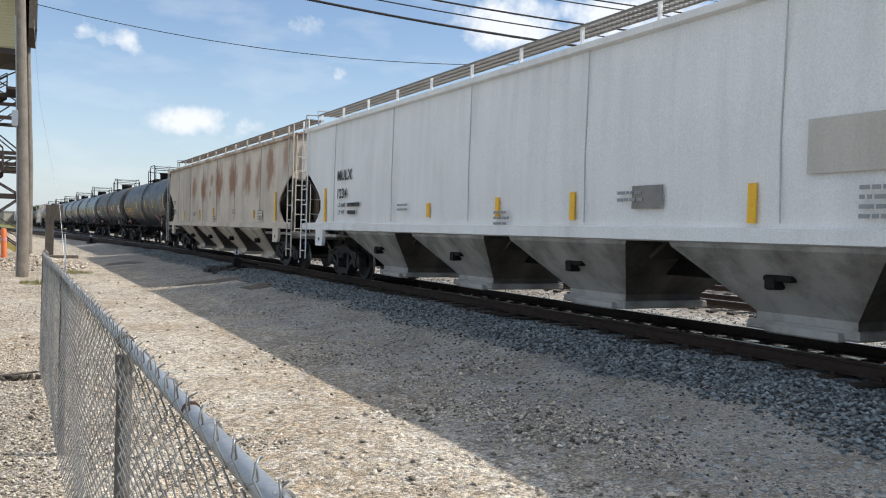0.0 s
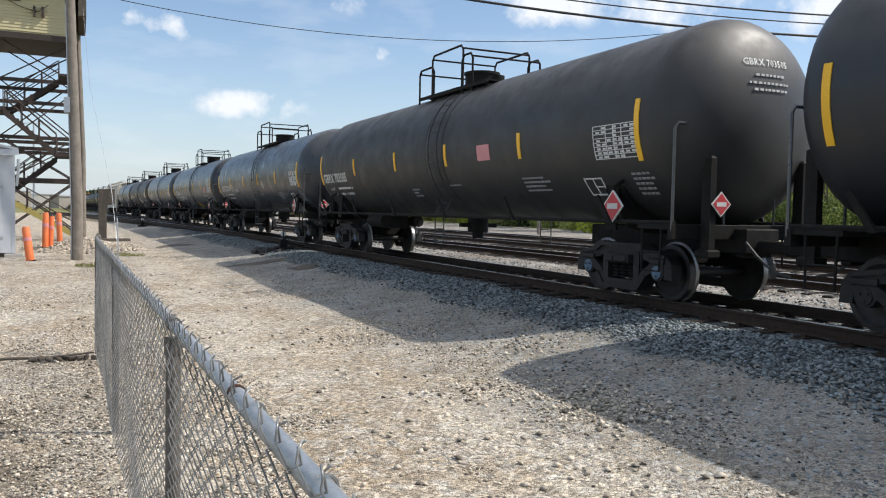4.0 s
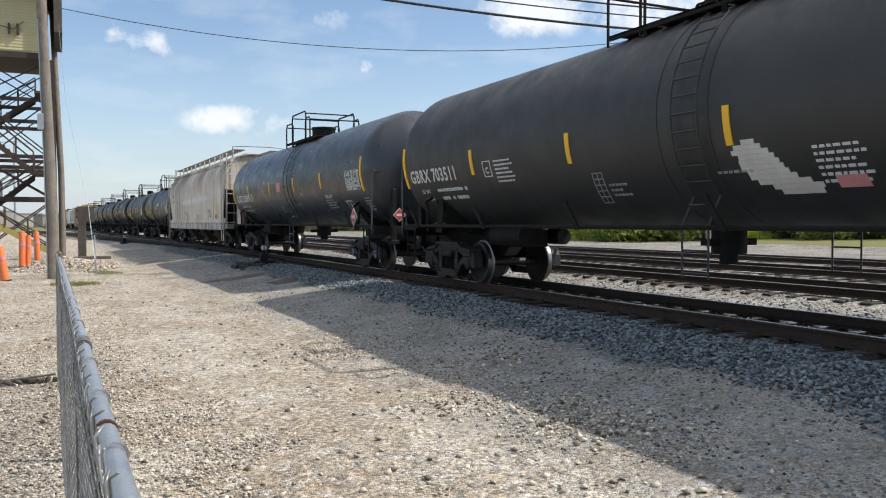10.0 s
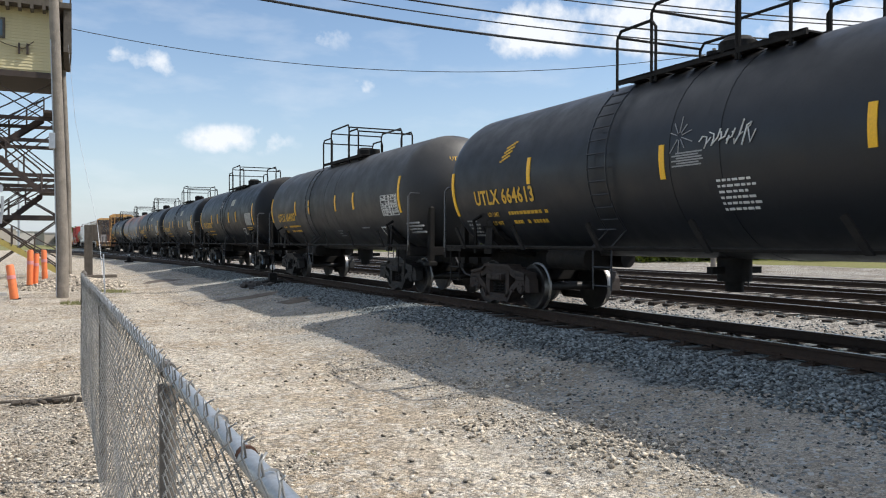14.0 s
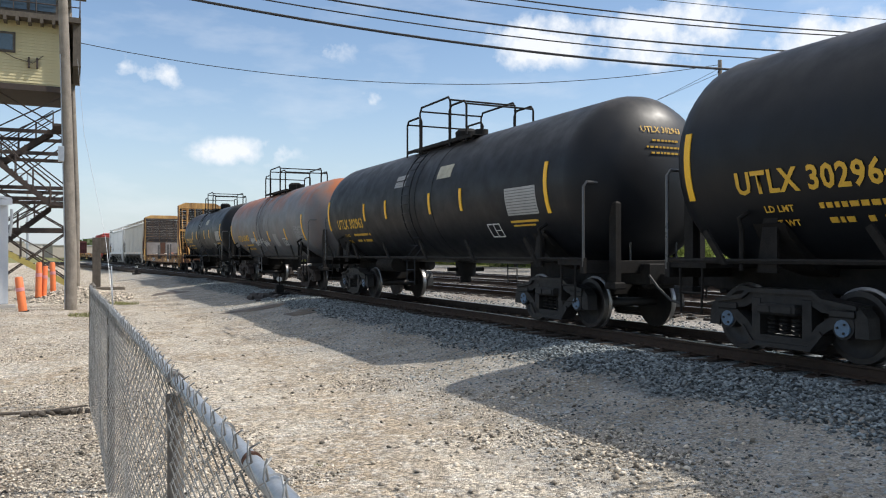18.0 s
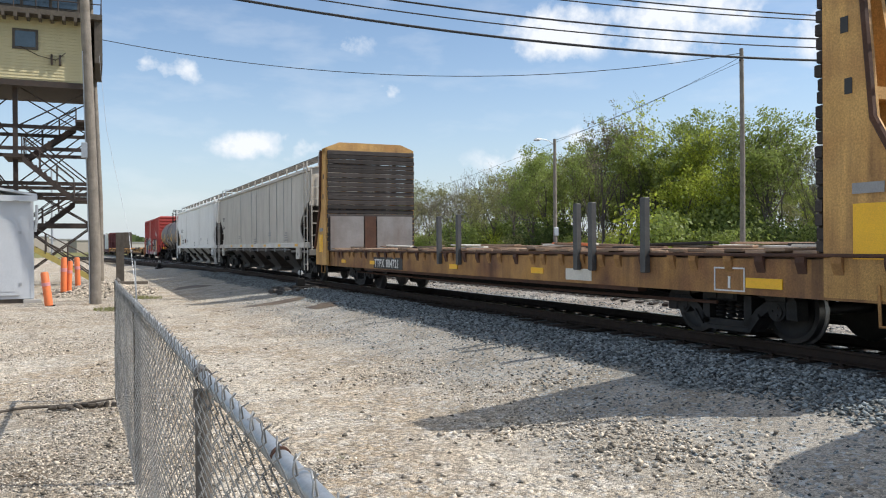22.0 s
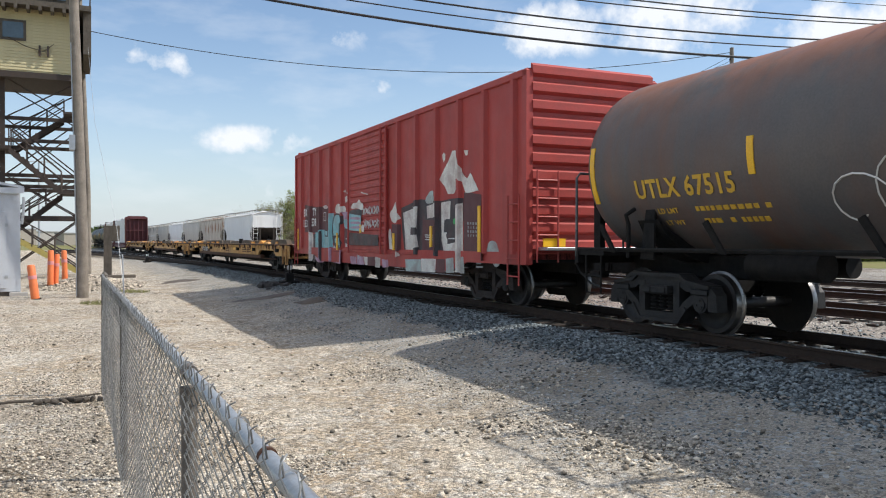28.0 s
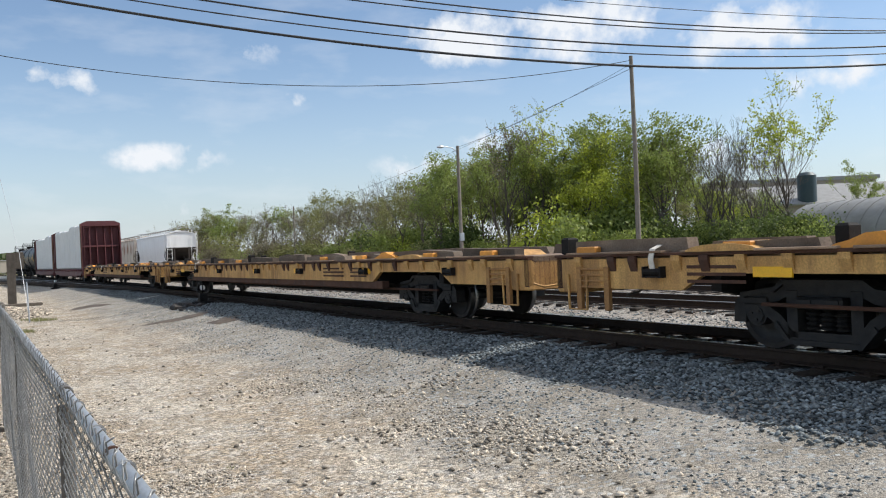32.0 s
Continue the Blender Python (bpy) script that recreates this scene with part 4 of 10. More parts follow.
def build_tracks():
    main = [(line_x(y), y) for y in [-60 + 4 * i for i in range(90)] + [300, 340, 400, 500, 700]]
    build_track("railway_track", "main track with rusty rails on dark wooden ties", main, -9, 150, True)
    for d, nm in ((5.6, "second yard track with rusty rails"), (10.4, "third yard track with rusty rails"), (15.8, "fourth yard track with rusty rails")):
        path = [(line_x(y) + d, y) for y in [-40 + 8 * i for i in range(45)] + [400, 700]]
        build_track("yard_track", nm, path, 2, 70, False)
    # a lead that leaves the main line to the left beyond the yard
    lead = []
    for i in range(40):
        y = 34 + 3.2 * i
        lead.append((line_x(y) - 0.0042 * max(0.0, y - 36) ** 1.62, y))
    build_track("lead_track", "diverging lead track bending away past the tower", lead, 40, 170, False)


# ---- railcars: local x across, y towards the train's tail, z up from the rail head ----


def side_frame_mesh():
    """A cast side frame: arched top chord, dipped lower chord, columns round the springs, hooked pedestals over the bearings."""
    g = Mesh()

    def both(pts):
        return pts + [(-y, z) for y, z in reversed(pts)]
    g.prism(both([(-1.24, 0.34), (-1.22, 0.58), (-1.12, 0.69), (-0.92, 0.73), (-0.62, 0.76), (-0.50, 0.85)]) + both([(1.06, 0.34), (1.05, 0.50), (0.96, 0.585), (0.72, 0.60), (0.60, 0.61), (0.46, 0.68)]), -0.10, 0.10)
    g.prism(both([(-1.06, 0.46), (-0.80, 0.45), (-0.62, 0.34), (-0.45, 0.14)]) + both([(1.04, 0.58), (0.74, 0.57), (0.54, 0.44), (0.40, 0.27)]), -0.11, 0.11)
    # cast lips along both chords
    g.prism(both([(-1.10, 0.66), (-1.10, 0.71), (-0.62, 0.78), (-0.50, 0.87)]) + both([(0.62, 0.72), (0.50, 0.81)]), -0.145, 0.145)
    g.prism(both([(-0.64, 0.33), (-0.46, 0.12)]) + both([(0.60, 0.38), (0.44, 0.18)]), -0.14, 0.14)
    for s in (-1, 1):
        g.box(-0.11, 0.11, min(s * 0.33, s * 0.47), max(s * 0.33, s * 0.47), 0.18, 0.76, b=0.02)
        g.box(-0.13, 0.13, s * 0.9 - 0.17, s * 0.9 + 0.17, 0.56, 0.66, b=0.02)
        g.cyl((-0.10, s * 0.9, 0.455), (0.07, s * 0.9, 0.455), 0.15, 14)
    g.box(-0.20, 0.1, -0.30, 0.30, 0.54, 0.68, b=0.03)
    for s in (-1, 1):
        g.box(-0.215, -0.19, s * 0.17 - 0.08, s * 0.17 + 0.08, 0.565, 0.655, b=0.01)
    return g


def spring_mesh():
    g = Mesh()
    n = 8
    prof = []
    for k in range(5):
        z = 0.29 + k * 0.056
        prof += [(z, 0.055), (z + 0.012, 0.088), (z + 0.034, 0.088), (z + 0.046, 0.055)]
    vs = [(r * math.cos(6.2832 * i / n), r * math.sin(6.2832 * i / n), z) for z, r in prof for i in range(n)]
    fs = [(j * n + i, j * n + (i + 1) % n, (j + 1) * n + (i + 1) % n, (j + 1) * n + i) for j in range(len(prof) - 1) for i in range(n)]
    return g.add(vs, fs)


def wheelset_mesh():
    g = Mesh()
    for s in (-1, 1):
        o = [(s * x, r) for x, r in ((0.665, 0.10), (0.665, 0.30), (0.675, 0.40), (0.66, 0.475), (0.69, 0.482), (0.70, 0.455), (0.705, 0.445), (0.80, 0.435), (0.805, 0.37), (0.775, 0.33), (0.765, 0.20), (0.80, 0.13), (0.80, 0.10))]
        g.lathe_x(o if s > 0 else o, 28)
        g.m[-2:] = [0, 0]
    g.cyl((-1.02, 0, 0), (1.02, 0, 0), 0.082, 12)
    for i, f in enumerate(g.f):
        c = [g.v[k] for k in f]
        if len(f) == 4 and all(math.hypot(p[1], p[2]) > 0.43 for p in c):
            g.m[i] = 1
    for s in (-1, 1):
        g.cyl((s * 1.02, 0, 0), (s * 1.10, 0, 0), 0.105, 12, mi=2)
        for k in range(3):
            a = k * 2.094
            g.cyl((s * 1.10, 0.06 * math.cos(a), 0.06 * math.sin(a)), (s * 1.115, 0.06 * math.cos(a), 0.06 * math.sin(a)), 0.016, 6, mi=0)
    return g


WHEELS = []


def add_truck(car, y, material="truck", cap="truck"):
    truck = part("truck", lambda: Mesh().box(-0.95, 0.95, -0.2, 0.2, 0.5, 0.78, b=0.04).cyl((0, 0, 0.7), (0, 0, 0.95), 0.25, 12), M["under"], car, at=pose(0, y, 0), key="bolster")
    for sx in (-1, 1):
        part("side_frame", side_frame_mesh, M[material], truck, at=pose(sx * 0.98, 0, 0), key="sf" + material, angle=30)
        for sy in (-0.19, 0.0, 0.19):
            part("coil_spring", spring_mesh, M["under"], truck, at=pose(sx * 0.98, sy, 0), key="spring")
    for sy in (-0.9, 0.9):
        w = part("wheelset", wheelset_mesh, [M["wheel"], M["tread"], M[cap]], truck, at=pose(0, sy, 0.44), key="ws" + cap)
        WHEELS.append(w)
    return truck


def add_coupler(car, y, s):
    def build():
        g = Mesh()
        g.box(-0.09, 0.09, 0.0, 0.75, 0.80, 0.98, b=0.02)
        g.box(-0.17, 0.13, 0.72, 1.02, 0.76, 1.03, b=0.05)
        g.box(-0.30, 0.30, -0.12, 0.02, 0.72, 1.06, b=0.02)
        return g
    part("coupler", build, M["under"], car, at=pose(0, y, 0, 0, 0, 0 if s > 0 else 180), key="coupler")

    def hose():
        return Mesh().tube([(0.32, 0.1, 0.95), (0.34, 0.35, 0.75), (0.30, 0.62, 0.55), (0.24, 0.85, 0.50)], 0.022, 6)
    part("air_hose", hose, M["cable"], car, at=pose(0, y, 0, 0, 0, 0 if s > 0 else 180), key="hose")


def ladder(pts_a, pts_b, rungs, r=0.02):
    """Two stiles through the given points with rungs between them."""
    g = Mesh()
    g.tube(pts_a, r, 5)
    g.tube(pts_b, r, 5)

    def along(pts, t):
        pts = [Vector(p) for p in pts]
        ls = [(pts[i + 1] - pts[i]).length for i in range(len(pts) - 1)]
        d = t * sum(ls)
        for i, s in enumerate(ls):
            if d <= s or i == len(ls) - 1:
                return pts[i] + (pts[i + 1] - pts[i]) * min(1.0, d / s)
            d -= s
    for k in range(rungs):
        t = (k + 0.5) / rungs
        g.cyl(along(pts_a, t), along(pts_b, t), r * 0.8, 5)
    return g


def tank_car(L, label, shell="tank_black", rad=1.60, cz=2.77, marks=None, ink="white_mark", small=True, panel="table", placard=True, stripes=(), style="jacket", band=True, truck="truck", cap="truck",
             number_at=2.4, mark_z=-0.57, extras=(), weights=("", ""), ladder_at=-0.85, up=0.0, plate=0.0):
    """A tank car of length L over its couplers. Its tail is at +L/2."""
    car = thing("tank_car", label, "tank car", "cars of the freight train")
    hl = L / 2 - 0.69
    k = (L, rad, cz)

    def shell_mesh():
        g = Mesh()
        prof = []
        for i in range(9):
            a = math.pi / 2 * i / 8
            prof.append((-hl + 0.82 * (1 - math.cos(a)), max(0.02, rad * math.sin(a))))
        prof += [(-hl + 0.9 + (2 * hl - 1.8) * i / 10, rad) for i in range(11)]
        prof += [(-y, r) for y, r in reversed(prof[:9])]
        return g.lathe_y(prof, 0, cz, 48)
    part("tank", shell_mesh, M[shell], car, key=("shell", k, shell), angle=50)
    for s in (-1, 1):
        part("stub_sill", lambda: Mesh().box(-0.32, 0.32, -1.92, 1.92, 0.78, 1.15, b=0.02), M["under"], car, at=pose(0, s * (L / 2 - 2.67), 0), key="stub")
        yt = s * (L / 2 - 2.7)
        add_truck(car, yt, truck, cap)
        add_coupler(car, s * (L / 2 - 0.86), s)

        def saddle():
            g = Mesh()
            g.prism([(-1.30, cz - 0.92), (-1.2, cz - 1.1), (-0.75, 1.12), (-0.35, 1.02), (0.35, 1.02), (0.75, 1.12), (1.2, cz - 1.1), (1.30, cz - 0.92), (1.0, cz - 1.12), (0, cz - rad), (-1.0, cz - 1.12)], yt - 0.25, yt + 0.25, "y")
            return g
        part("saddle", saddle, M["under"], car, key=("saddle", k, s))
        ye = s * (L / 2 - 1.05)

        def deck():
            g = Mesh()
            g.box(-1.48, 1.48, min(ye, ye - s * 0.75), max(ye, ye - s * 0.75), 1.12, 1.20, b=0.01)
            g.box(-1.5, 1.5, ye - 0.05, ye + 0.05, 0.98, 1.2, b=0.01)
            return g
        part("end_platform", deck, M["under"], car, key=("deck", k, s))

        def rails():
            # one welded frame across the end
            g = Mesh()
            h = 2.66 if style == "jacket" else 2.52
            y = ye + s * 0.02
            g.tube([(-1.48, y, 1.1), (-1.48, y, h - 0.08), (-1.42, y, h), (0, y, h), (1.42, y, h), (1.48, y, h - 0.08), (1.48, y, 1.1)], 0.024, 7)
            for x in (-0.5, 0.5):
                g.cyl((x, y, 1.1), (x, y, h), 0.02, 6)
            return g
        part("end_handrail", rails, M["rail_worn"], car, key=("erail", k, s, style))
        for sx in (-1, 1):
            part("corner_post", lambda: Mesh().box(-0.055, 0.055, -0.09, 0.09, 0.72, 2.2, b=0.045).box(-0.11, 0.11, -0.14, 0.14, 0.72, 0.84, b=0.02), M["under"], car, at=pose(sx * 0.92, ye + s * 0.14, 0), key="cpost")
            part("gusset_post", lambda: Mesh().tube([(0, 0, 1.1), (0, 0, 1.62), (0.05 * sx, 0, 1.76), (-0.12 * sx, 0, 1.86)], 0.035, 7), M["under"], car, at=pose(sx * 1.44, ye - s * 1.35, 0), key=("gpost", sx))
            part("saddle_gusset", lambda: Mesh().prism([(-0.16, 1.08), (0.16, 1.08), (0.10, 1.9), (-0.10, 1.9)], -0.02, 0.02, "x"), M["under"], car, at=pose(sx * 1.40, yt, 0) @ Matrix.Rotation(radians(-5 * sx), 4, "Y"), key="sgus")
            part("sill_step", lambda: Mesh().tube([(0, -0.22, 1.15), (0, -0.2, 0.5), (0, 0.2, 0.5), (0, 0.22, 1.15)], 0.02, 5).cyl((0, -0.21, 0.78), (0, 0.21, 0.78), 0.018, 5), M["under"], car, at=pose(sx * 1.46, ye - s * 0.45, 0), key="sstep")
    for sx in (-1, 1):
        part("side_rail", lambda: Mesh().tube([(0, -L / 2 + 1.0, 1.22), (0, L / 2 - 1.0, 1.22)], 0.035, 6), M["under"], car, at=pose(sx * 1.46, 0, 0), key=("srail", L))
        for i in range(6):
            y = -hl + 1.6 + (2 * hl - 3.2) * i / 5
            part("rail_bracket", lambda: Mesh().prism([(-0.05, 1.2), (0.05, 1.2), (0.30, 1.62), (0.22, 1.66)], -0.02, 0.02), M["under"], car, at=pose(sx * 1.42, y, 0) @ Matrix.Rotation(radians(10 * sx), 4, "Y"), key="rbr")
    # top fittings
    top = cz + rad

    def hub():
        g = Mesh()
        if style == "short":
            g.cyl((0, 0.25, top - 0.06), (0, 0.25, top + 0.26), 0.29, 18)
            g.cyl((0, 0.25, top + 0.26), (0, 0.25, top + 0.34), 0.29, 18, 0.2)
        else:
            g.cyl((0, 0.25, top - 0.06), (0, 0.25, top + 0.34), 0.42, 18)
            g.cyl((0, 0.25, top + 0.34), (0, 0.25, top + 0.40), 0.45, 18)
        return g
    part("vent_pot", lambda: Mesh().cyl((0, -0.85, top - 0.05), (0, -0.85, top + 0.22), 0.17, 10), M["under"], car, key=("vent", top))
    part("safety_valve", lambda: Mesh().cyl((0.2, 0.65, top - 0.05), (0.2, 0.65, top + 0.30), 0.12, 10), M["under"], car, key=("svalve", top))
    part("manway", hub, M["under"], car, key=("hub", top, style), at=pose(0, -0.3, 0))

    def plat():
        g = Mesh()
        for sx in (-1, 1):
            x0, x1 = (0.50, 0.92) if sx > 0 else (-0.92, -0.50)
            for i in range(8):
                y = -1.7 + i * 0.46
                g.box(x0, x1, y, y + 0.40, top - 0.11, top - 0.085)
            g.box(x0, x0 + 0.04, -1.75, 2.0, top - 0.16, top - 0.08)
            g.box(x1 - 0.04, x1, -1.75, 2.0, top - 0.17, top - 0.08)
        return g
    part("top_platform", plat, M["under"], car, key=("plat", top), smooth=False, at=pose(0, -0.3, 0))
    for y0, y1, h in ((-1.0, -0.45, 0.62), (-0.5, 1.25, 0.88), (1.15, 2.05, 0.62)) if style == "jacket" else ((-1.5, -0.6, 0.72), (-0.65, 1.15, 0.95), (1.05, 2.0, 0.72)):
        def loop():
            g = Mesh()
            for sx in (-1, 1):
                x = sx * 0.90
                g.tube([(x, y0, top - 0.25), (x, y0, top + h - 0.12), (x, y0 + 0.10, top + h), (x, y1 - 0.10, top + h), (x, y1, top + h - 0.12), (x, y1, top - 0.25)], 0.026, 6)
            for y in (y0, y1):
                if (y < 0) == (y == y0):
                    g.cyl((-0.90, y, top + h - 0.08), (0.90, y, top + h - 0.08), 0.022, 6)
            return g
        part("safety_railing", loop, M["under"], car, key=("loop", top, y0, h), at=pose(0, -0.3, 0))
    for sx in (-1, 1):
        def lad():
            arc = [(sx * (rad + 0.09) * math.cos(a), 0, cz + (rad + 0.09) * math.sin(a)) for a in [radians(-42 + 10 * i) for i in range(10)]]
            lo = [(sx * 1.46, 0, 0.55), (sx * 1.46, 0, 1.25)]
            return Mesh().tube([(x, -0.24, z) for x, y, z in lo + arc], 0.016, 5).tube([(x, 0.24, z) for x, y, z in lo + arc], 0.016, 5)
        steps = part("side_ladder", lad, M[shell], car, at=pose(0, ladder_at, 0), key=("lad", rad, cz, sx, shell))
        for i in range(15):
            if i < 4:
                x, z = 1.46 if i < 3 else 1.36, 0.62 + 0.3 * i
            else:
                a = radians(-34 + 7.9 * (i - 4))
                x, z = (rad + 0.09) * math.cos(a), cz + (rad + 0.09) * math.sin(a)
            part("rung", lambda: Mesh().cyl((0, -0.24, 0), (0, 0.24, 0), 0.014, 5), M[shell], steps, at=pose(sx * x, 0, z), key="side_rung" + shell)
    if band:
        part("jacket_band", lambda: Mesh().lathe_y([(-0.9, rad - 0.02), (-0.9, rad + 0.006), (-0.62, rad + 0.006), (-0.62, rad - 0.02)], 0, cz, 48).lathe_y([(0.06, rad - 0.02), (0.06, rad + 0.006), (0.34, rad + 0.006), (0.34, rad - 0.02)], 0, cz, 48), M[shell], car, key=("band", rad, cz, shell), at=pose(0, -0.3, 0))
    part("outlet_valve", lambda: Mesh().cyl((0, 0, cz - rad + 0.08), (0, 0, cz - rad - 0.34), 0.26, 14).cyl((0, 0, cz - rad - 0.34), (0, 0, cz - rad - 0.5), 0.14, 10).box(-0.5, 0.5, -0.06, 0.06, cz - rad - 0.22, cz - rad - 0.12), M["under"], car, key=("outlet", cz))
    part("brake_reservoir", lambda: Mesh().cyl((0, -0.6, 1.02), (0, 0.6, 1.02), 0.2, 12), M["under"], car, at=pose(-0.75, L / 2 - 4.9, 0), key="resv")
    part("brake_cylinder", lambda: Mesh().cyl((0, -0.25, 1.0), (0, 0.25, 1.0), 0.17, 12), M["under"], car, at=pose(0.55, L / 2 - 4.6, 0), key="bcyl")
    # reflective strips: (distance from the tail, half height)
    for d, h, *drop in stripes or (((1.47, 0.50), (4.85, 0.27), (8.15, 0.27), (11.25, 0.27), (14.55, 0.27), (L - 1.75, 0.50)) if style == "jacket" else ((1.5, 0.50), (4.83, 0.27), (6.5, 0.27), (9.33, 0.27), (10.97, 0.27), (14.37, 0.50))):
        y = L / 2 - d
        rise = up + (drop[0] if drop else 0.0)
        lo, hi = (cz - 0.62 + rise, cz + 0.30 + rise) if h > 0.4 else (cz - 0.42 + rise, cz - 0.42 + 1.8 * h + rise)
        part("reflector_strip", lambda: on_tank(Mesh(), rad, cz, -0.055, 0.055, lo, hi, n=8), M["reflect"], car, "yellow reflective strip", at=pose(0, y, 0), key=("strip", rad, cz, rise, h), smooth=True)
    if marks:
        lettering("reporting_mark", marks, 0.40, M[ink], car, (0, L / 2 - number_at, cz + mark_z), (rad, cz), squeeze=0.92)
        for i, (w, z, head) in enumerate(((1.5, mark_z - 0.24, "LD LMT"), (1.45, mark_z - 0.41, "LT WT"))):
            at = L / 2 - number_at - 0.36 - 0.06 * i
            tagged(lettering("weight_line", weights[i] or head, 0.125, M[ink], car, (0, at, cz + z), (rad, cz), key=None), kind="stuff")
            if not weights[i]:
                tagged(part("stencil_line", lambda: stencil(w, rad, cz, cz + z), M[ink], car, at=pose(0, at - 0.68, 0), key=("sl", ink, rad, cz, i)), kind="stuff")
        # the number again, small, on both heads
        for s in (-1, 1):
            head_lettering(car, marks, 0.15, M[ink], hl, rad, cz, 0.78, s)
            for i, (w, z) in enumerate(((0.5, 0.62), (0.75, 0.50), (0.6, 0.40))):
                tagged(part("head_stencil", lambda: head_bars(w, hl, rad, cz, z, s, i), M[ink], car, key=("hb", ink, L, rad, cz, i, s)), kind="stuff")
    if small:
        for d, z, w, n in ((8.8, -0.92, 0.45, 3), (11.1, -0.86, 0.8, 1), (14.4, -0.80, 0.95, 4), (17.7, -0.82, 0.5, 5)):
            tagged(part("stencil_block", lambda: stencil_block(w, n, rad, cz, cz + z), M["grey_mark"], car, at=pose(0, L / 2 - d, 0), key=("sb", rad, cz, w, n)), kind="stuff")
    if panel:
        y = -hl + 1.63
        part("data_panel", lambda: table_panel(rad, cz, cz - 0.56, cz - 0.04), M["white_mark" if panel == "table" else "grey_mark"], car, "white ruled data table stencilled on the tank", at=pose(0, y, 0), key=("panel", rad, cz))
        small_frame = part("small_panel", lambda: frame_panel(rad, cz, cz - 1.12, cz - 0.86), M["white_mark"], car, at=pose(0, y + 0.85, 0), key=("fp", rad, cz))
        tagged(small_frame, kind="stuff")
    if placard:
        for y in (-hl + 1.72,):
            part("placard", placard_mesh, [M["red_mark"], M["white_mark"]], car, "red and white hazard diamond placard", at=pose(-1.49, y, 1.46), key="placard")
            part("end_placard", placard_mesh, [M["red_mark"], M["white_mark"]], car, "red and white hazard diamond placard", at=pose(-0.8, -hl + 0.1, 1.5, 0, 0, 90) @ Matrix.Scale(0.7, 4), key="placard")
    if plate:
        box = part("plate_mark", lambda: outline(rad, cz, 0.30, cz - 0.60, cz - 0.30), M[ink], car, "outlined plate stencil", at=pose(0, L / 2 - plate, 0), key=("platebox", rad, cz, ink))
        tagged(lettering("plate_letter", "C", 0.17, M[ink], box, (0, 0.055, cz - 0.53), (rad, cz), key=("plateC", rad, cz, ink)), kind="stuff")
    for kind, y, z in extras:
        extra_mark(car, kind, y, z, rad, cz)
    return car


def head_at(x, z, hl, rad, s):
    r = min(0.98, math.hypot(x, z) / rad)
    return s * (hl - 0.82 * (1 - math.sqrt(1 - r * r)) + 0.012)


def head_lettering(car, words, size, material, hl, rad, cz, z0, s):
    cu = bpy.data.curves.new("head_number", "FONT")
    cu.body, cu.size, cu.resolution_u, cu.offset, cu.align_x = words, size, 1, size * 0.008, "CENTER"
    ob = bpy.data.objects.new("head_number", cu)
    me = bpy.data.meshes.new_from_object(ob)
    bpy.data.objects.remove(ob)
    for v in me.vertices:
        x, z = -s * v.co.x, z0 + v.co.y
        v.co = (x, head_at(x, z, hl, rad, s), cz + z)
    me.materials.clear()
    me.materials.append(material)
    ob = new("head_number", me)
    ob.parent = car


def head_bars(w, hl, rad, cz, z, s, seed):
    g = Mesh()
    rng = random.Random(seed)
    x = -w / 2
    while x < w / 2:
        d = rng.uniform(0.03, 0.07)
        y = head_at(x, z, hl, rad, s)
        g.box(x, x + d, y - 0.006, y + 0.006, cz + z, cz + z + 0.032)
        x += d + 0.03
    return g


def stencil(w, rad, cz, z):
    g = Mesh()
    rng = random.Random(int(w * 100))
    y = 0.0
    while y > -w:
        d = rng.uniform(0.05, 0.11)
        if rng.random() < 0.78:
            on_tank(g, rad, cz, y - d, y, z + 0.012, z + 0.072, lift=0.008, n=1)
        y -= d + 0.035
    return g


def stencil_block(w, n, rad, cz, z):
    g = Mesh()
    rng = random.Random(int(w * 100) + n)
    for i in range(n):
        y = 0.0
        while y > -w * rng.uniform(0.6, 1.0):
            d = rng.uniform(0.04, 0.10)
            on_tank(g, rad, cz, y - d, y, z - i * 0.075, z - i * 0.075 + 0.03, lift=0.008, n=1)
            y -= d + 0.03
    return g


def outline(rad, cz, w, z0, z1, t=0.016):
    """A thin painted rectangle round (0, z0..z1)."""
    g = Mesh()
    for a, b, c, d in ((-w / 2, w / 2, z0, z0 + t), (-w / 2, w / 2, z1 - t, z1), (-w / 2, t - w / 2, z0, z1), (w / 2 - t, w / 2, z0, z1)):
        on_tank(g, rad, cz, a, b, c, d, lift=0.008, n=2)
    return g


def table_panel(rad, cz, z0, z1):
    g = Mesh()
    for i in range(9):
        z = z0 + (z1 - z0) * i / 8
        on_tank(g, rad, cz, -0.55, 0.55, z, z + 0.012, lift=0.008, n=1)
    for y in (-0.55, -0.2, 0.0, 0.2, 0.535):
        on_tank(g, rad, cz, y, y + 0.015, z0, z1, lift=0.008, n=4)
    rng = random.Random(2)
    for i in range(8):
        for j in range(7):
            if rng.random() < 0.75:
                y = -0.5 + j * 0.145
                z = z0 + (z1 - z0) * (i + 0.3) / 8
                on_tank(g, rad, cz, y, y + 0.09, z, z + 0.03, lift=0.008, n=1)
    return g


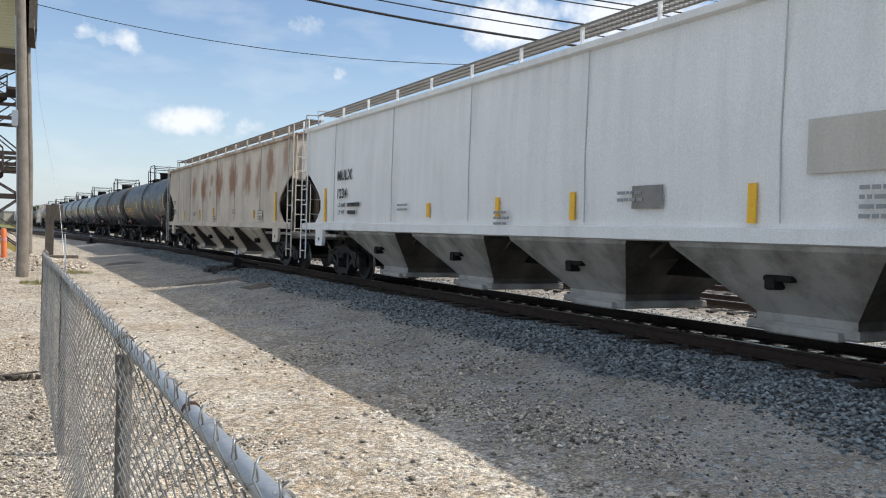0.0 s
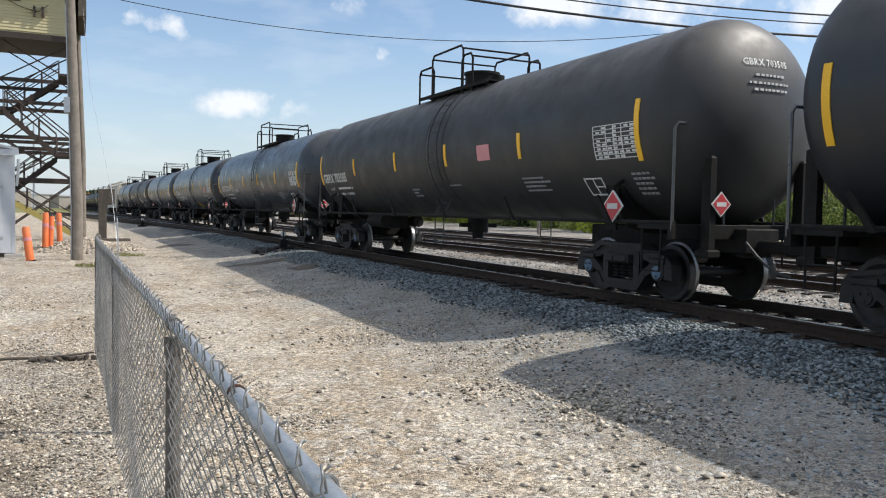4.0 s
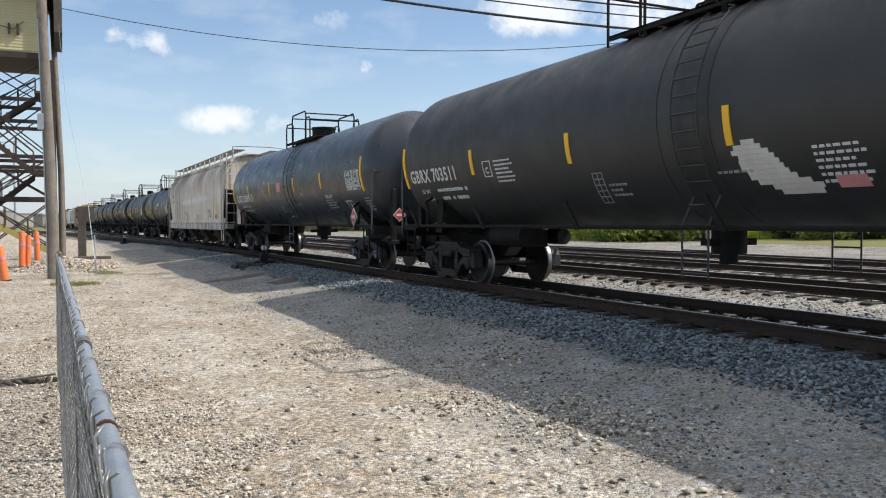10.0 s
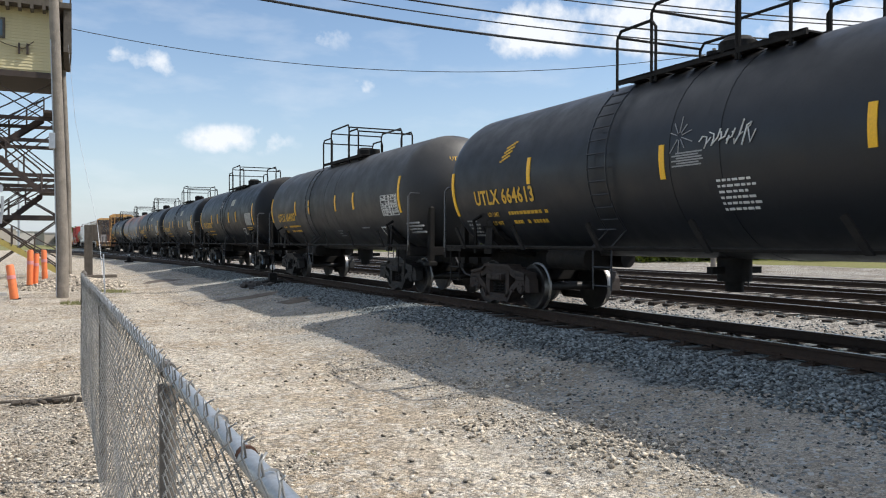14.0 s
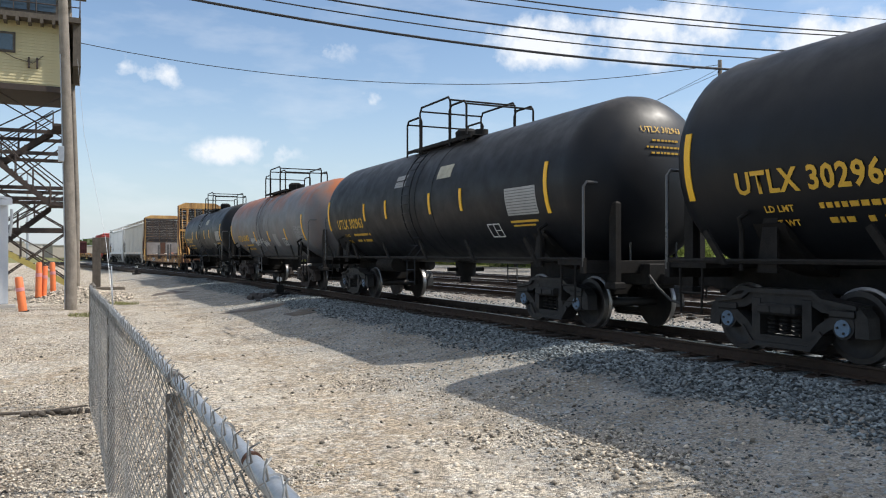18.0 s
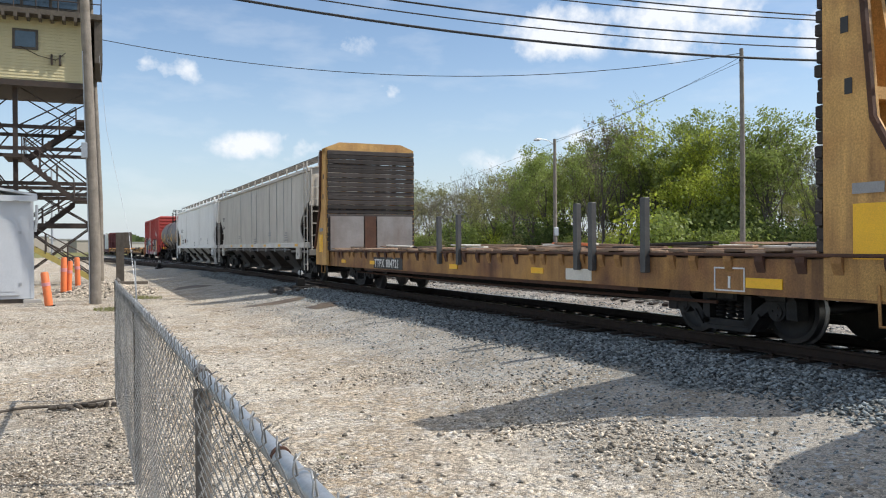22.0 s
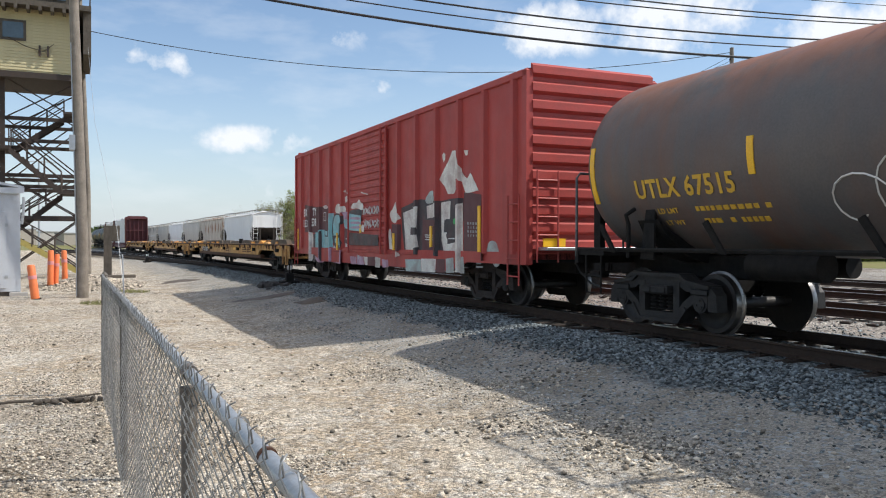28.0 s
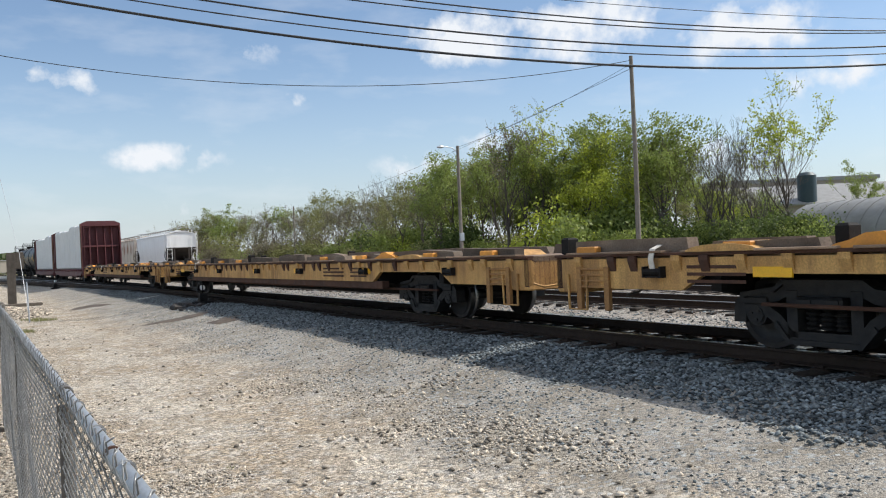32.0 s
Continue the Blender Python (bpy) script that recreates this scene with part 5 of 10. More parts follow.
def frame_panel(rad, cz, z0, z1):
    g = Mesh()
    for a, b, c, d in ((-0.25, 0.25, z0, z0 + 0.02), (-0.25, 0.25, z1, z1 + 0.02), (-0.25, -0.23, z0, z1), (0.23, 0.25, z0, z1), (-0.01, 0.01, z0, z1), (-0.25, 0.0, (z0 + z1) / 2, (z0 + z1) / 2 + 0.015)):
        on_tank(g, rad, cz, a, b, c, d, lift=0.008, n=2)
    return g


def placard_mesh():
    g = Mesh()
    g.prism([(-0.26, 0), (0, -0.26), (0.26, 0), (0, 0.26)], -0.012, 0.012, "x", 1)
    g.prism([(-0.225, 0), (0, -0.225), (0.225, 0), (0, 0.225)], -0.017, -0.012, "x", 0)
    g.box(-0.021, -0.017, -0.13, 0.13, -0.045, 0.045, mi=1)
    return g


def extra_mark(car, kind, y, z, rad, cz):
    if kind == "pink":
        part("pink_decal", lambda: on_tank(Mesh(), rad, cz, -0.27, 0.27, cz + z, cz + z + 0.32, lift=0.01, n=3), M["pink_mark"], car, "faded pink warning decal", at=pose(0, y, 0), key=("pink", rad, cz, z))
    elif kind == "small_pink":
        part("pink_decal", lambda: on_tank(Mesh(), rad, cz, -0.19, 0.19, cz + z, cz + z + 0.13, lift=0.01, n=2), M["pink_mark"], car, "small faded pink decal", at=pose(0, y, 0))
    elif kind == "patch":
        part("paint_patch", lambda: on_tank(Mesh(), rad, cz, -0.28, 0.28, cz + z, cz + z + 0.5, lift=0.006, n=4), M["grey_mark"], car, "grey painted-out patch", at=pose(0, y, 0), key=("patch", rad, cz, z))
    elif kind == "pale":
        # a notice of close pale lines, high on the tank
        def rows():
            g = Mesh()
            for i in range(5):
                on_tank(g, rad, cz, -0.34 + 0.02 * (i % 2), 0.34, cz + z + 0.062 * i, cz + z + 0.062 * i + (0.052 if i != 2 else 0.02), lift=0.006, n=1)
            return g
        part("pale_patch", rows, M["grey_mark"], car, "pale stencilled notice panel", at=pose(0, y, 0), key=("pale", rad, cz, z))
    elif kind == "cream":
        part("cream_patch", lambda: on_tank(Mesh(), rad, cz, -0.36, 0.36, cz + z, cz + z + 0.30, lift=0.006, n=4), M["notice_cream"], car, "worn cream notice panel", at=pose(0, y, 0), key=("cream", rad, cz, z))
    elif kind == "notice":
        # a pale panel filled with lines of print
        def sheet():
            g = on_tank(Mesh(), rad, cz, -0.56, 0.56, cz + z, cz + z + 0.52, lift=0.005, n=4)
            for i in range(9):
                on_tank(g, rad, cz, -0.53, 0.53, cz + z + 0.03 + 0.054 * i, cz + z + 0.045 + 0.054 * i, lift=0.009, n=1, mi=1)
            on_tank(g, rad, cz, -0.45, 0.55, cz + z - 0.14, cz + z - 0.10, lift=0.006, n=1, mi=2)
            on_tank(g, rad, cz, -0.3, 0.5, cz + z - 0.21, cz + z - 0.18, lift=0.006, n=1, mi=2)
            return g
        part("notice_panel", sheet, [M["plate_print"], M["tank_grey"], M["yellow_mark"]], car, "pale ruled notice panel stencilled on the tank", at=pose(0, y, 0), key=("notice", rad, cz, z))
    elif kind == "faint":
        part("faded_patch", lambda: on_tank(Mesh(), rad, cz, -0.48, 0.48, cz + z, cz + z + 0.32, lift=0.005, n=4), M["faint_patch"], car, "faint dusty rectangle on the tank", at=pose(0, y, 0))
    elif kind == "table":
        part("data_panel", lambda: table_panel(rad, cz, cz + z, cz + z + 0.5), M["grey_mark"], car, "pale ruled data table stencilled on the tank", at=pose(0, y, 0))
    elif kind == "rust_table":
        part("data_panel", lambda: table_panel(rad, cz, cz + z, cz + z + 0.5), M["rust_print"], car, "rusty ruled data table stencilled on the tank", at=pose(0, y, 0))
    elif kind == "frame":
        tagged(part("small_panel", lambda: frame_panel(rad, cz, cz + z, cz + z + 0.25), M["white_mark"], car, at=pose(0, y, 0), key=("fx", rad, cz, z)), kind="stuff")
    elif kind == "yellow_lines":
        tagged(part("stencil_block", stencil_block(0.55, 6, rad, cz, cz + z), M["yellow_mark"], car, "yellow stencilled notice lines", at=pose(0, y, 0)), kind="stuff")
    elif kind == "fra":
        lettering("standard_mark", "FRA AIP", 0.17, M["white_mark"], car, (0, y, cz + z), (rad, cz))
    elif kind == "grid":
        # a small ladder-like doodle of thin pale strokes
        g = Mesh()
        for i in range(6):
            on_tank(g, rad, cz, -0.24 + 0.02 * i, 0.02 * i, cz + z - 0.09 * i, cz + z - 0.09 * i + 0.012, lift=0.006, n=1)
        for q in range(10):
            for e in (-0.24, -0.12, 0.0):
                on_tank(g, rad, cz, e + 0.01 * q - 0.006, e + 0.01 * q + 0.006, cz + z - 0.045 * q - 0.045, cz + z - 0.045 * q, lift=0.006, n=1)
        tagged(part("chalk_doodle", g, M["grey_mark"], car, "thin pale chalk doodle", at=pose(0, y, 0)), kind="stuff")
    elif kind == "smear":
        def smear():
            g = Mesh()
            rows = [(-0.02, -0.55, 0.0), (0.04, -0.6, 0.12), (0.10, -0.5, 0.25), (0.16, -0.36, 0.36), (0.22, -0.27, 0.40), (0.28, -0.20, 0.42), (0.34, -0.14, 0.44), (0.40, -0.08, 0.46), (0.46, -0.03, 0.5), (0.52, 0.04, 0.46), (0.58, 0.1, 0.36)]
            for h, a, b in rows:
                on_tank(g, rad, cz, a + 0.03 * math.sin(h * 90), b + 0.03 * math.cos(h * 70), cz + z + h, cz + z + h + 0.058, lift=0.008, n=1)
            return g
        part("paint_smear", smear, M["faded_band"], car, "pale rubbed smear of paint", at=pose(0, y, 0), smooth=False)
    elif kind == "burst":
        # a hand-drawn burst of white strokes over a smudge
        g = Mesh()
        for q in range(9):
            a = radians(20 + 36 * q)
            ends = []
            for r in (0.05, 0.2 + 0.04 * (q % 3)):
                al = math.asin((z + r * math.sin(a)) / rad)
                ends.append((-(rad + 0.006) * math.cos(al), r * math.cos(a), cz + (rad + 0.006) * math.sin(al)))
            g.cyl(ends[0], ends[1], 0.008, 4)
        for q in range(6):
            on_tank(g, rad, cz, -0.42 + 0.05 * math.sin(q * 2.0), 0.10 + 0.05 * math.cos(q * 3.0), cz + z - 0.42 + 0.035 * q, cz + z - 0.42 + 0.035 * q + 0.02, lift=0.004, n=1)
        tagged(part("spray_burst", g, M["grey_mark"], car, "white hand-drawn burst over a smudge", at=pose(0, y, 0)), kind="stuff")
    elif kind == "lines":
        tagged(part("stencil_block", stencil_block(0.75, 6, rad, cz, cz + z), M["white_mark"], car, "white stencilled notice lines", at=pose(0, y, 0)), kind="stuff")
    elif kind == "emblem":
        # a worn yellow emblem: slanting bars, one under the other
        g = Mesh()
        for i in range(4):
            for q in range(5):
                a = 0.07 * q - 0.05 * i
                on_tank(g, rad, cz, -a - 0.07, -a, cz + z - 0.085 * i + 0.022 * q, cz + z - 0.085 * i + 0.022 * q + 0.035, lift=0.008, n=1)
        tagged(part("emblem", g, M["yellow_mark"], car, "worn yellow emblem of slanting bars", at=pose(0, y, 0)), kind="stuff")
    elif kind == "tag":
        # big loose loops of white spray paint
        g = Mesh()
        for u, w, h in ((0.0, 0.5, 0.52), (-0.55, 0.42, 0.7), (-1.05, 0.45, 0.46), (-1.55, 0.4, 0.3)):
            pts = []
            for q in range(15):
                a = radians(-130 + 24 * q)
                al = math.asin(max(-1, min(1, (z + h * 0.5 + 0.5 * h * math.sin(a)) / rad)))
                pts.append((-(rad + 0.006) * math.cos(al), u + 0.5 * w * math.cos(a) * (1 + 0.03 * q) - 0.02 * q, cz + (rad + 0.006) * math.sin(al)))
            g.tube(pts, 0.013, 4)
        tagged(part("spray_tag", g, M["faded_band"], car, "large white looping spray-painted scrawl", at=pose(0, y, 0)), kind="stuff")
    elif kind == "standard":
        lettering("standard_mark", "AAR ST - 445", 0.17, M["white_mark"], car, (0, y, cz + z), (rad, cz))
    elif kind == "yellow":
        part("yellow_notice", lambda: on_tank(Mesh(), rad, cz, -0.40, 0.40, cz + z, cz + z + 0.31, lift=0.01, n=3), M["yellow_mark"], car, "yellow notice panel", at=pose(0, y, 0), key=("yel", rad, cz, z))
    elif kind == "scrawl":
        def scr():
            g = Mesh()
            rng = random.Random(int(abs(y) * 10) + 1)
            for i in range(6):
                yy = -i * 0.15
                pts = []
                for j in range(7):
                    a = j * 1.1 + i
                    h = cz + z + 0.12 + 0.12 * math.sin(a) * rng.uniform(0.5, 1.2) + 0.03 * i * rng.random()
                    al = math.asin(max(-1, min(1, (h - cz) / rad)))
                    pts.append((-(rad + 0.012) * math.cos(al), yy - 0.022 * j + 0.05 * math.cos(a * 1.3), cz + (rad + 0.012) * math.sin(al)))
                g.tube(pts, 0.011, 4)
            return g
        tagged(part("spray_scrawl", scr, M["white_mark"], car, "white spray-painted scrawl", at=pose(0, y, 0)), kind="stuff")


def bar_rows(w, n, gap=0.1, h=0.05, seed=1):
    """Rows of short bars that stand for small writing, on a flat side; runs towards -y from 0, down from 0."""
    g = Mesh()
    rng = random.Random(seed)
    for i in range(n):
        y, end = 0.0, -w * rng.uniform(0.65, 1.0)
        while y > end:
            d = rng.uniform(0.05, 0.16)
            g.box(-0.006, 0.004, y - d, y, -i * gap - h, -i * gap)
            y -= d + 0.03
    return g


def hopper_car(L, label, paint, marks=None, number="", ink="black_mark", bays=4, stripes=(), extras=(), moving=True, under_paint="bay_grime_shade", seams=(), name_at=(2.0, 2.4), size=0.4, cutaway="deep", brake=False, notice=""):
    """A covered hopper with curved sides, sloped ends, bottom bays and roof walks."""
    car = thing("covered_hopper", label, "hopper car", "cars of the freight train" if moving else "cars parked in the yard")
    hl = L / 2 - 0.55
    W, SILL, EAVE, TOP = 1.6, 1.32, 4.27, 4.62
    k = (round(L, 2), paint)
    P = M[paint]
    round_top = cutaway == "slant"

    def inset(z):
        return 0.34 * max(0.0, (z - 3.3) / 0.97) ** 2 if round_top else 0.0
    U = M[under_paint]

    def side(sx):
        g = Mesh()
        cols, rows = 15, 13
        zs = [SILL + 0.12 + (EAVE - SILL - 0.12) * i / (rows - 1) for i in range(rows)]
        n0 = 0
        for i in range(rows):
            z = zs[i]
            cut = 0.0
            if cutaway == "deep":
                if z < 3.05:
                    cut = 0.30 + 1.2 * max(0.0, min(1.0, (3.05 - z) / 0.8))
                if z < 1.85:
                    cut = 1.5 - 0.6 * (1.85 - z) / 0.4
            elif z < 3.2:
                cut = 0.9 * (3.2 - z) / 1.76
            for j in range(cols):
                y = (-hl + cut) + (2 * hl - 2 * cut) * j / (cols - 1)
                bow = 0.045 * math.sin(math.pi * (z - SILL) / (EAVE - SILL))
                g.v.append((sx * (W - 0.06 + bow - inset(z)), y, z))
        for i in range(rows - 1):
            for j in range(cols - 1):
                a = i * cols + j
                g.f.append((a, a + 1, a + cols + 1, a + cols))
                g.m.append(0)
        # the sheet's thickness
        m = len(g.v)
        g.v += [(x - sx * 0.05, y, z) for x, y, z in g.v[:m]]
        g.f += [tuple(i + m for i in reversed(f)) for f in g.f]
        g.m += [0] * (len(g.f) - len(g.m))
        edge = [j for j in range(cols)] + [i * cols + cols - 1 for i in range(1, rows)] + [(rows - 1) * cols + j for j in range(cols - 2, -1, -1)] + [i * cols for i in range(rows - 2, 0, -1)]
        for a, b in zip(edge, edge[1:] + edge[:1]):
            g.f.append((a, b, b + m, a + m))
            g.m.append(0)
        return g
    for sx in (-1, 1):
        part("side_sheet", lambda: side(sx), P, car, key=("hside", k, sx), angle=50)
        part("side_sill", lambda: Mesh().prism([(sx * (W - 0.02), SILL - 0.02), (sx * (W + 0.03), SILL), (sx * (W + 0.03), SILL + 0.17), (sx * (W - 0.1), SILL + 0.2), (sx * (W - 0.16), SILL)], -hl + 0.05, hl - 0.05, "y"), M["faded_band"] if paint == "hopper_grey" else P, car, key=("hsill", k, sx))
        e = inset(EAVE)
        part("top_chord", lambda: Mesh().prism([(sx * (W - 0.05 - e), EAVE - 0.08), (sx * (W + 0.03 - e), EAVE - 0.05), (sx * (W + 0.03 - e), EAVE + 0.05), (sx * (W - 0.12 - e), EAVE + 0.10), (sx * (W - 0.14 - e), EAVE - 0.06)], -hl, hl, "y"), P, car, key=("hchord", k, sx))
        for d in seams:
            y = L / 2 - d
            part("panel_seam", lambda: Mesh().prism([(-0.007, 1.55), (0.007, 1.55), (0.04, 2.5), (0.007, EAVE - 0.08), (-0.007, EAVE - 0.08), (0.024, 2.5)], -0.012, 0.003, "x"), M["seam_pale" if paint == "hopper_white" else "grey_mark"], car, "thin dirty weld seam", at=pose(sx * (W - 0.012), y, 0), key=("seam", paint), smooth=False)

    def roof():
        g = Mesh()
        e = inset(EAVE)
        arch = [(-W + 0.02 + e, EAVE + 0.04), (-1.0, EAVE + 0.22), (-0.55, TOP - 0.03), (0, TOP), (0.55, TOP - 0.03), (1.0, EAVE + 0.22), (W - 0.02 - e, EAVE + 0.04)]
        low = [(x, z - 0.05) for x, z in reversed(arch)]
        return g.prism(arch + low, -hl, hl, "y")
    part("roof", roof, P, car, key=("hroof", k), angle=40)
    part("hatch_trough", lambda: Mesh().prism([(-0.32, TOP - 0.02), (-0.28, TOP + 0.13), (0.28, TOP + 0.13), (0.32, TOP - 0.02)], -hl + 1.4, hl - 1.4, "y"), P, car, key=("htrough", k))
    for s in (-1, 1):
        def end():
            arch = [(-W + 0.05, 2.85), (-W + 0.05, 3.3), (-W + 0.05 + inset(3.8), 3.8), (-W + 0.05 + inset(EAVE), EAVE), (-1.0, EAVE + 0.18), (0, TOP - 0.05), (1.0, EAVE + 0.18), (W - 0.05 - inset(EAVE), EAVE), (W - 0.05 - inset(3.8), 3.8), (W - 0.05, 3.3), (W - 0.05, 2.85)]
            return Mesh().prism(arch, s * (hl - 0.16), s * (hl - 0.1), "y")
        part("end_sheet", end, P, car, key=("hend", k, s))

        def slope():
            y0, y1 = s * (hl - 0.1), s * (hl - 3.3)
            return Mesh().add([(-W + 0.07, y0, 2.9), (W - 0.07, y0, 2.9), (W - 0.07, y1, 1.25), (-W + 0.07, y1, 1.25), (-W + 0.07, y0, 2.84), (W - 0.07, y0, 2.84), (W - 0.07, y1, 1.19), (-W + 0.07, y1, 1.19)],
                              [(0, 1, 2, 3), (7, 6, 5, 4), (0, 3, 7, 4), (1, 5, 6, 2), (0, 4, 5, 1), (3, 2, 6, 7)])
        # the hollow's shade is painted in along with the grime, posts and braces too
        part("slope_sheet", slope, M["cavity"], car, "dark brown sloping floor sheet, grime and shade in its colour", key=("hslope", k, s))
        y = s * (hl - 0.1)
        for x, w in ((-0.75, 0.06), (0.75, 0.06), (-W + 0.1, 0.05), (W - 0.1, 0.05)):
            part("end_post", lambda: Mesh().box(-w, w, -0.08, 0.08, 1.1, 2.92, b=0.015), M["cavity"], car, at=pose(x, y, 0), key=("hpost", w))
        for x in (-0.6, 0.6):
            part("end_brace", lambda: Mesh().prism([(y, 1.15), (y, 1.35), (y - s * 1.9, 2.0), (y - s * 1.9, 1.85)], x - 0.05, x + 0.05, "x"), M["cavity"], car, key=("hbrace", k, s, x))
        if brake and s < 0:
            wheel = part("brake_wheel", lambda: Mesh().tube([(0.27 * math.cos(a), 0, 0.27 * math.sin(a)) for a in [radians(20 * q) for q in range(19)]], 0.022, 6), M["grating"], car, at=pose(-0.95, y - 0.42, 2.45))
            for q in range(4):
                part("spoke", lambda: Mesh().cyl((0, 0, 0), (0, 0, 0.27), 0.014, 5), M["grating"], wheel, at=Matrix.Rotation(radians(90 * q + 20), 4, "Y"), key="spoke")
            part("brake_stand", lambda: Mesh().box(-0.07, 0.07, -0.08, 0.08, 1.2, 2.35, b=0.02).box(-0.14, 0.14, -0.2, 0.1, 2.25, 2.6, b=0.04), M["bay_white"], car, at=pose(-0.95, y - 0.25, 0))
        part("end_platform", lambda: Mesh().box(-W, W, min(s * (hl - 2.9), s * hl), max(s * (hl - 2.9), s * hl), 1.12, 1.2, b=0.01).box(-W, W, min(s * (hl - 0.1), s * (hl + 0.05)), max(s * (hl - 0.1), s * (hl + 0.05)), 1.02, 1.24, b=0.01), U if under_paint == "bay_white" else M["walk_grey"], car, key=("hplat", k, s))
        bracket = cutaway == "deep" and part("bolster_plate", lambda: Mesh().prism([(-0.30, 1.36), (-0.30, 0.98), (-0.22, 0.86), (0.30, 0.86), (0.30, 1.36)], -W - 0.04, -W + 0.05, "x"), P, car, at=pose(0, s * (hl - 1.62), 0), key=("hbr", paint), smooth=False)
        if bracket:
            part("jacking_hole", lambda: Mesh().cyl((-W - 0.044, 0, 1.05), (-W - 0.03, 0, 1.05), 0.055, 12), M["black_mark"], bracket, key="jack")
        for sx in (-1, 1):
            for wide, y in ((1, s * (hl - (0.05 if paint == "hopper_rusty" else 0.28))), (0, s * (hl + 0.02))):
                def lad():
                    if wide:
                        a = [(sx * (W + 0.06), y - 0.24, 0.45), (sx * (W + 0.06), y - 0.24, EAVE + 0.3)]
                        b = [(sx * (W + 0.06), y + 0.24, 0.45), (sx * (W + 0.06), y + 0.24, EAVE + 0.3)]
                        return ladder(a, b, 9, 0.022)
                    a = [(sx * (W - 0.1), y, 1.1), (sx * (W - 0.1), y, EAVE)]
                    b = [(sx * (W - 0.58), y, 1.1), (sx * (W - 0.58), y, EAVE)]
                    return ladder(a, b, 7, 0.02)
                part("end_ladder", lad, M["hopper_white"] if paint == "hopper_white" else M["hopper_grey"], car, key=("hlad", k, s, sx, wide))
        yt = s * (L / 2 - 2.65)
        if moving:
            add_truck(car, yt)
            add_coupler(car, s * (L / 2 - 0.86), s)
        else:
            part("truck_block", lambda: Mesh().box(-1.0, 1.0, -1.15, 1.15, 0.3, 0.85, b=0.08).cyl((-0.8, -0.9, 0.44), (0.8, -0.9, 0.44), 0.44, 14).cyl((-0.8, 0.9, 0.44), (0.8, 0.9, 0.44), 0.44, 14), M["under"], car, at=pose(0, yt, 0), key="tblock")
    part("centre_sill", lambda: Mesh().box(-0.3, 0.3, -L / 2 + 0.8, L / 2 - 0.8, 0.78, 1.12, b=0.02), M["under"], car, key=("hcs", k))
    span = 2 * (hl - 3.1)
    for i in range(bays):
        yc = -span / 2 + span * (i + 0.5) / bays
        q = span / bays / 2

        def bay():
            g = Mesh()
            rings = [(1.57, q * 0.80, SILL + 0.03), (1.55, q * 0.77, SILL - 0.08), (0.80, q * 0.36, 0.44), (0.80, q * 0.36, 0.30)]
            vs = [(x, y, z) for w, d, z in rings for x, y in ((-w, -d), (w, -d), (w, d), (-w, d))]
            fs = [(r * 4 + c, r * 4 + (c + 1) % 4, r * 4 + 4 + (c + 1) % 4, r * 4 + 4 + c) for r in range(3) for c in range(4)]
            g.add(vs, fs + [(15, 14, 13, 12), (0, 1, 2, 3)])
            # slope faces between bays take the darker slot: grime plus shade in the colour
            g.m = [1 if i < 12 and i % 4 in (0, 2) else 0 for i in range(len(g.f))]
            return g
        part("hopper_bay", bay, [U, M["bay_grime_shade" if under_paint in ("bay_white", "bay_tan") else "cavity"]], car, at=pose(0, yc, 0), key=("bay", k, bays, under_paint), smooth=False)
        # ridge in the same brown, shade between the bays included
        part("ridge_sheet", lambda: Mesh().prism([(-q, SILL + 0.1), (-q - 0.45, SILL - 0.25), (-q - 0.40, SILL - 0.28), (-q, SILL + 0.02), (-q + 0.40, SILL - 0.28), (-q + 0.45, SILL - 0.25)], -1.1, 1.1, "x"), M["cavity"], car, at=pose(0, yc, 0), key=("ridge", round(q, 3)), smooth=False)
        part("outlet_gate", lambda: Mesh().box(-0.88, 0.88, -q * 0.40, q * 0.40, 0.22, 0.34, b=0.02).box(-0.98, -0.84, -q * 0.30, q * 0.22, 0.20, 0.31, b=0.02), U, car, at=pose(0, yc, 0), key=("gate", under_paint, round(q, 3)))
        part("vibrator_bracket", lambda: Mesh().box(-1.32, -1.10, -0.2, 0.2, 0.86, 0.94, b=0.02).box(-1.34, -1.14, 0.02, 0.16, 0.76, 0.92, b=0.02), M["under"], car, at=pose(0, yc, 0), key="vib")
    if cutaway == "deep" and paint == "hopper_grey":
        part("train_line", lambda: Mesh().tube([(-1.58, -span / 2, SILL - 0.10), (-1.58, 0, SILL - 0.12), (-1.58, span / 2, SILL - 0.10)], 0.018, 6), M["grey_mark"], car, "pale air pipe under the sill", key=("tline", round(span, 2)))
        for i in range(2 * bays):
            part("pipe_hanger", lambda: Mesh().box(-1.60, -1.56, -0.03, 0.03, SILL - 0.2, SILL + 0.02, b=0.006), M["grey_mark"], car, at=pose(0, -span / 2 + span * (i + 0.5) / (2 * bays), 0), key="phang")
    # roof walks on stands
    for sx in (-1, 1):
        def walkway():
            g = Mesh()
            x0 = sx * 0.62 if sx > 0 else -1.18
            n = int(2 * hl / 0.1)
            for i in range(n):
                y = -hl + i * 0.1
                g.box(x0, x0 + 0.56, y, y + 0.02, TOP + 0.165, TOP + 0.19)
            for x in (x0, x0 + 0.18, x0 + 0.36, x0 + 0.54):
                g.box(x, x + 0.02, -hl, hl, TOP + 0.15, TOP + 0.19)
            return g
        part("roof_walk", walkway, M["walk_grey"], car, "weathered steel grating roof walk", key=("walk", k, sx), smooth=False)
        for i in range(13):
            y = -hl + 0.2 + (2 * hl - 0.4) * i / 12
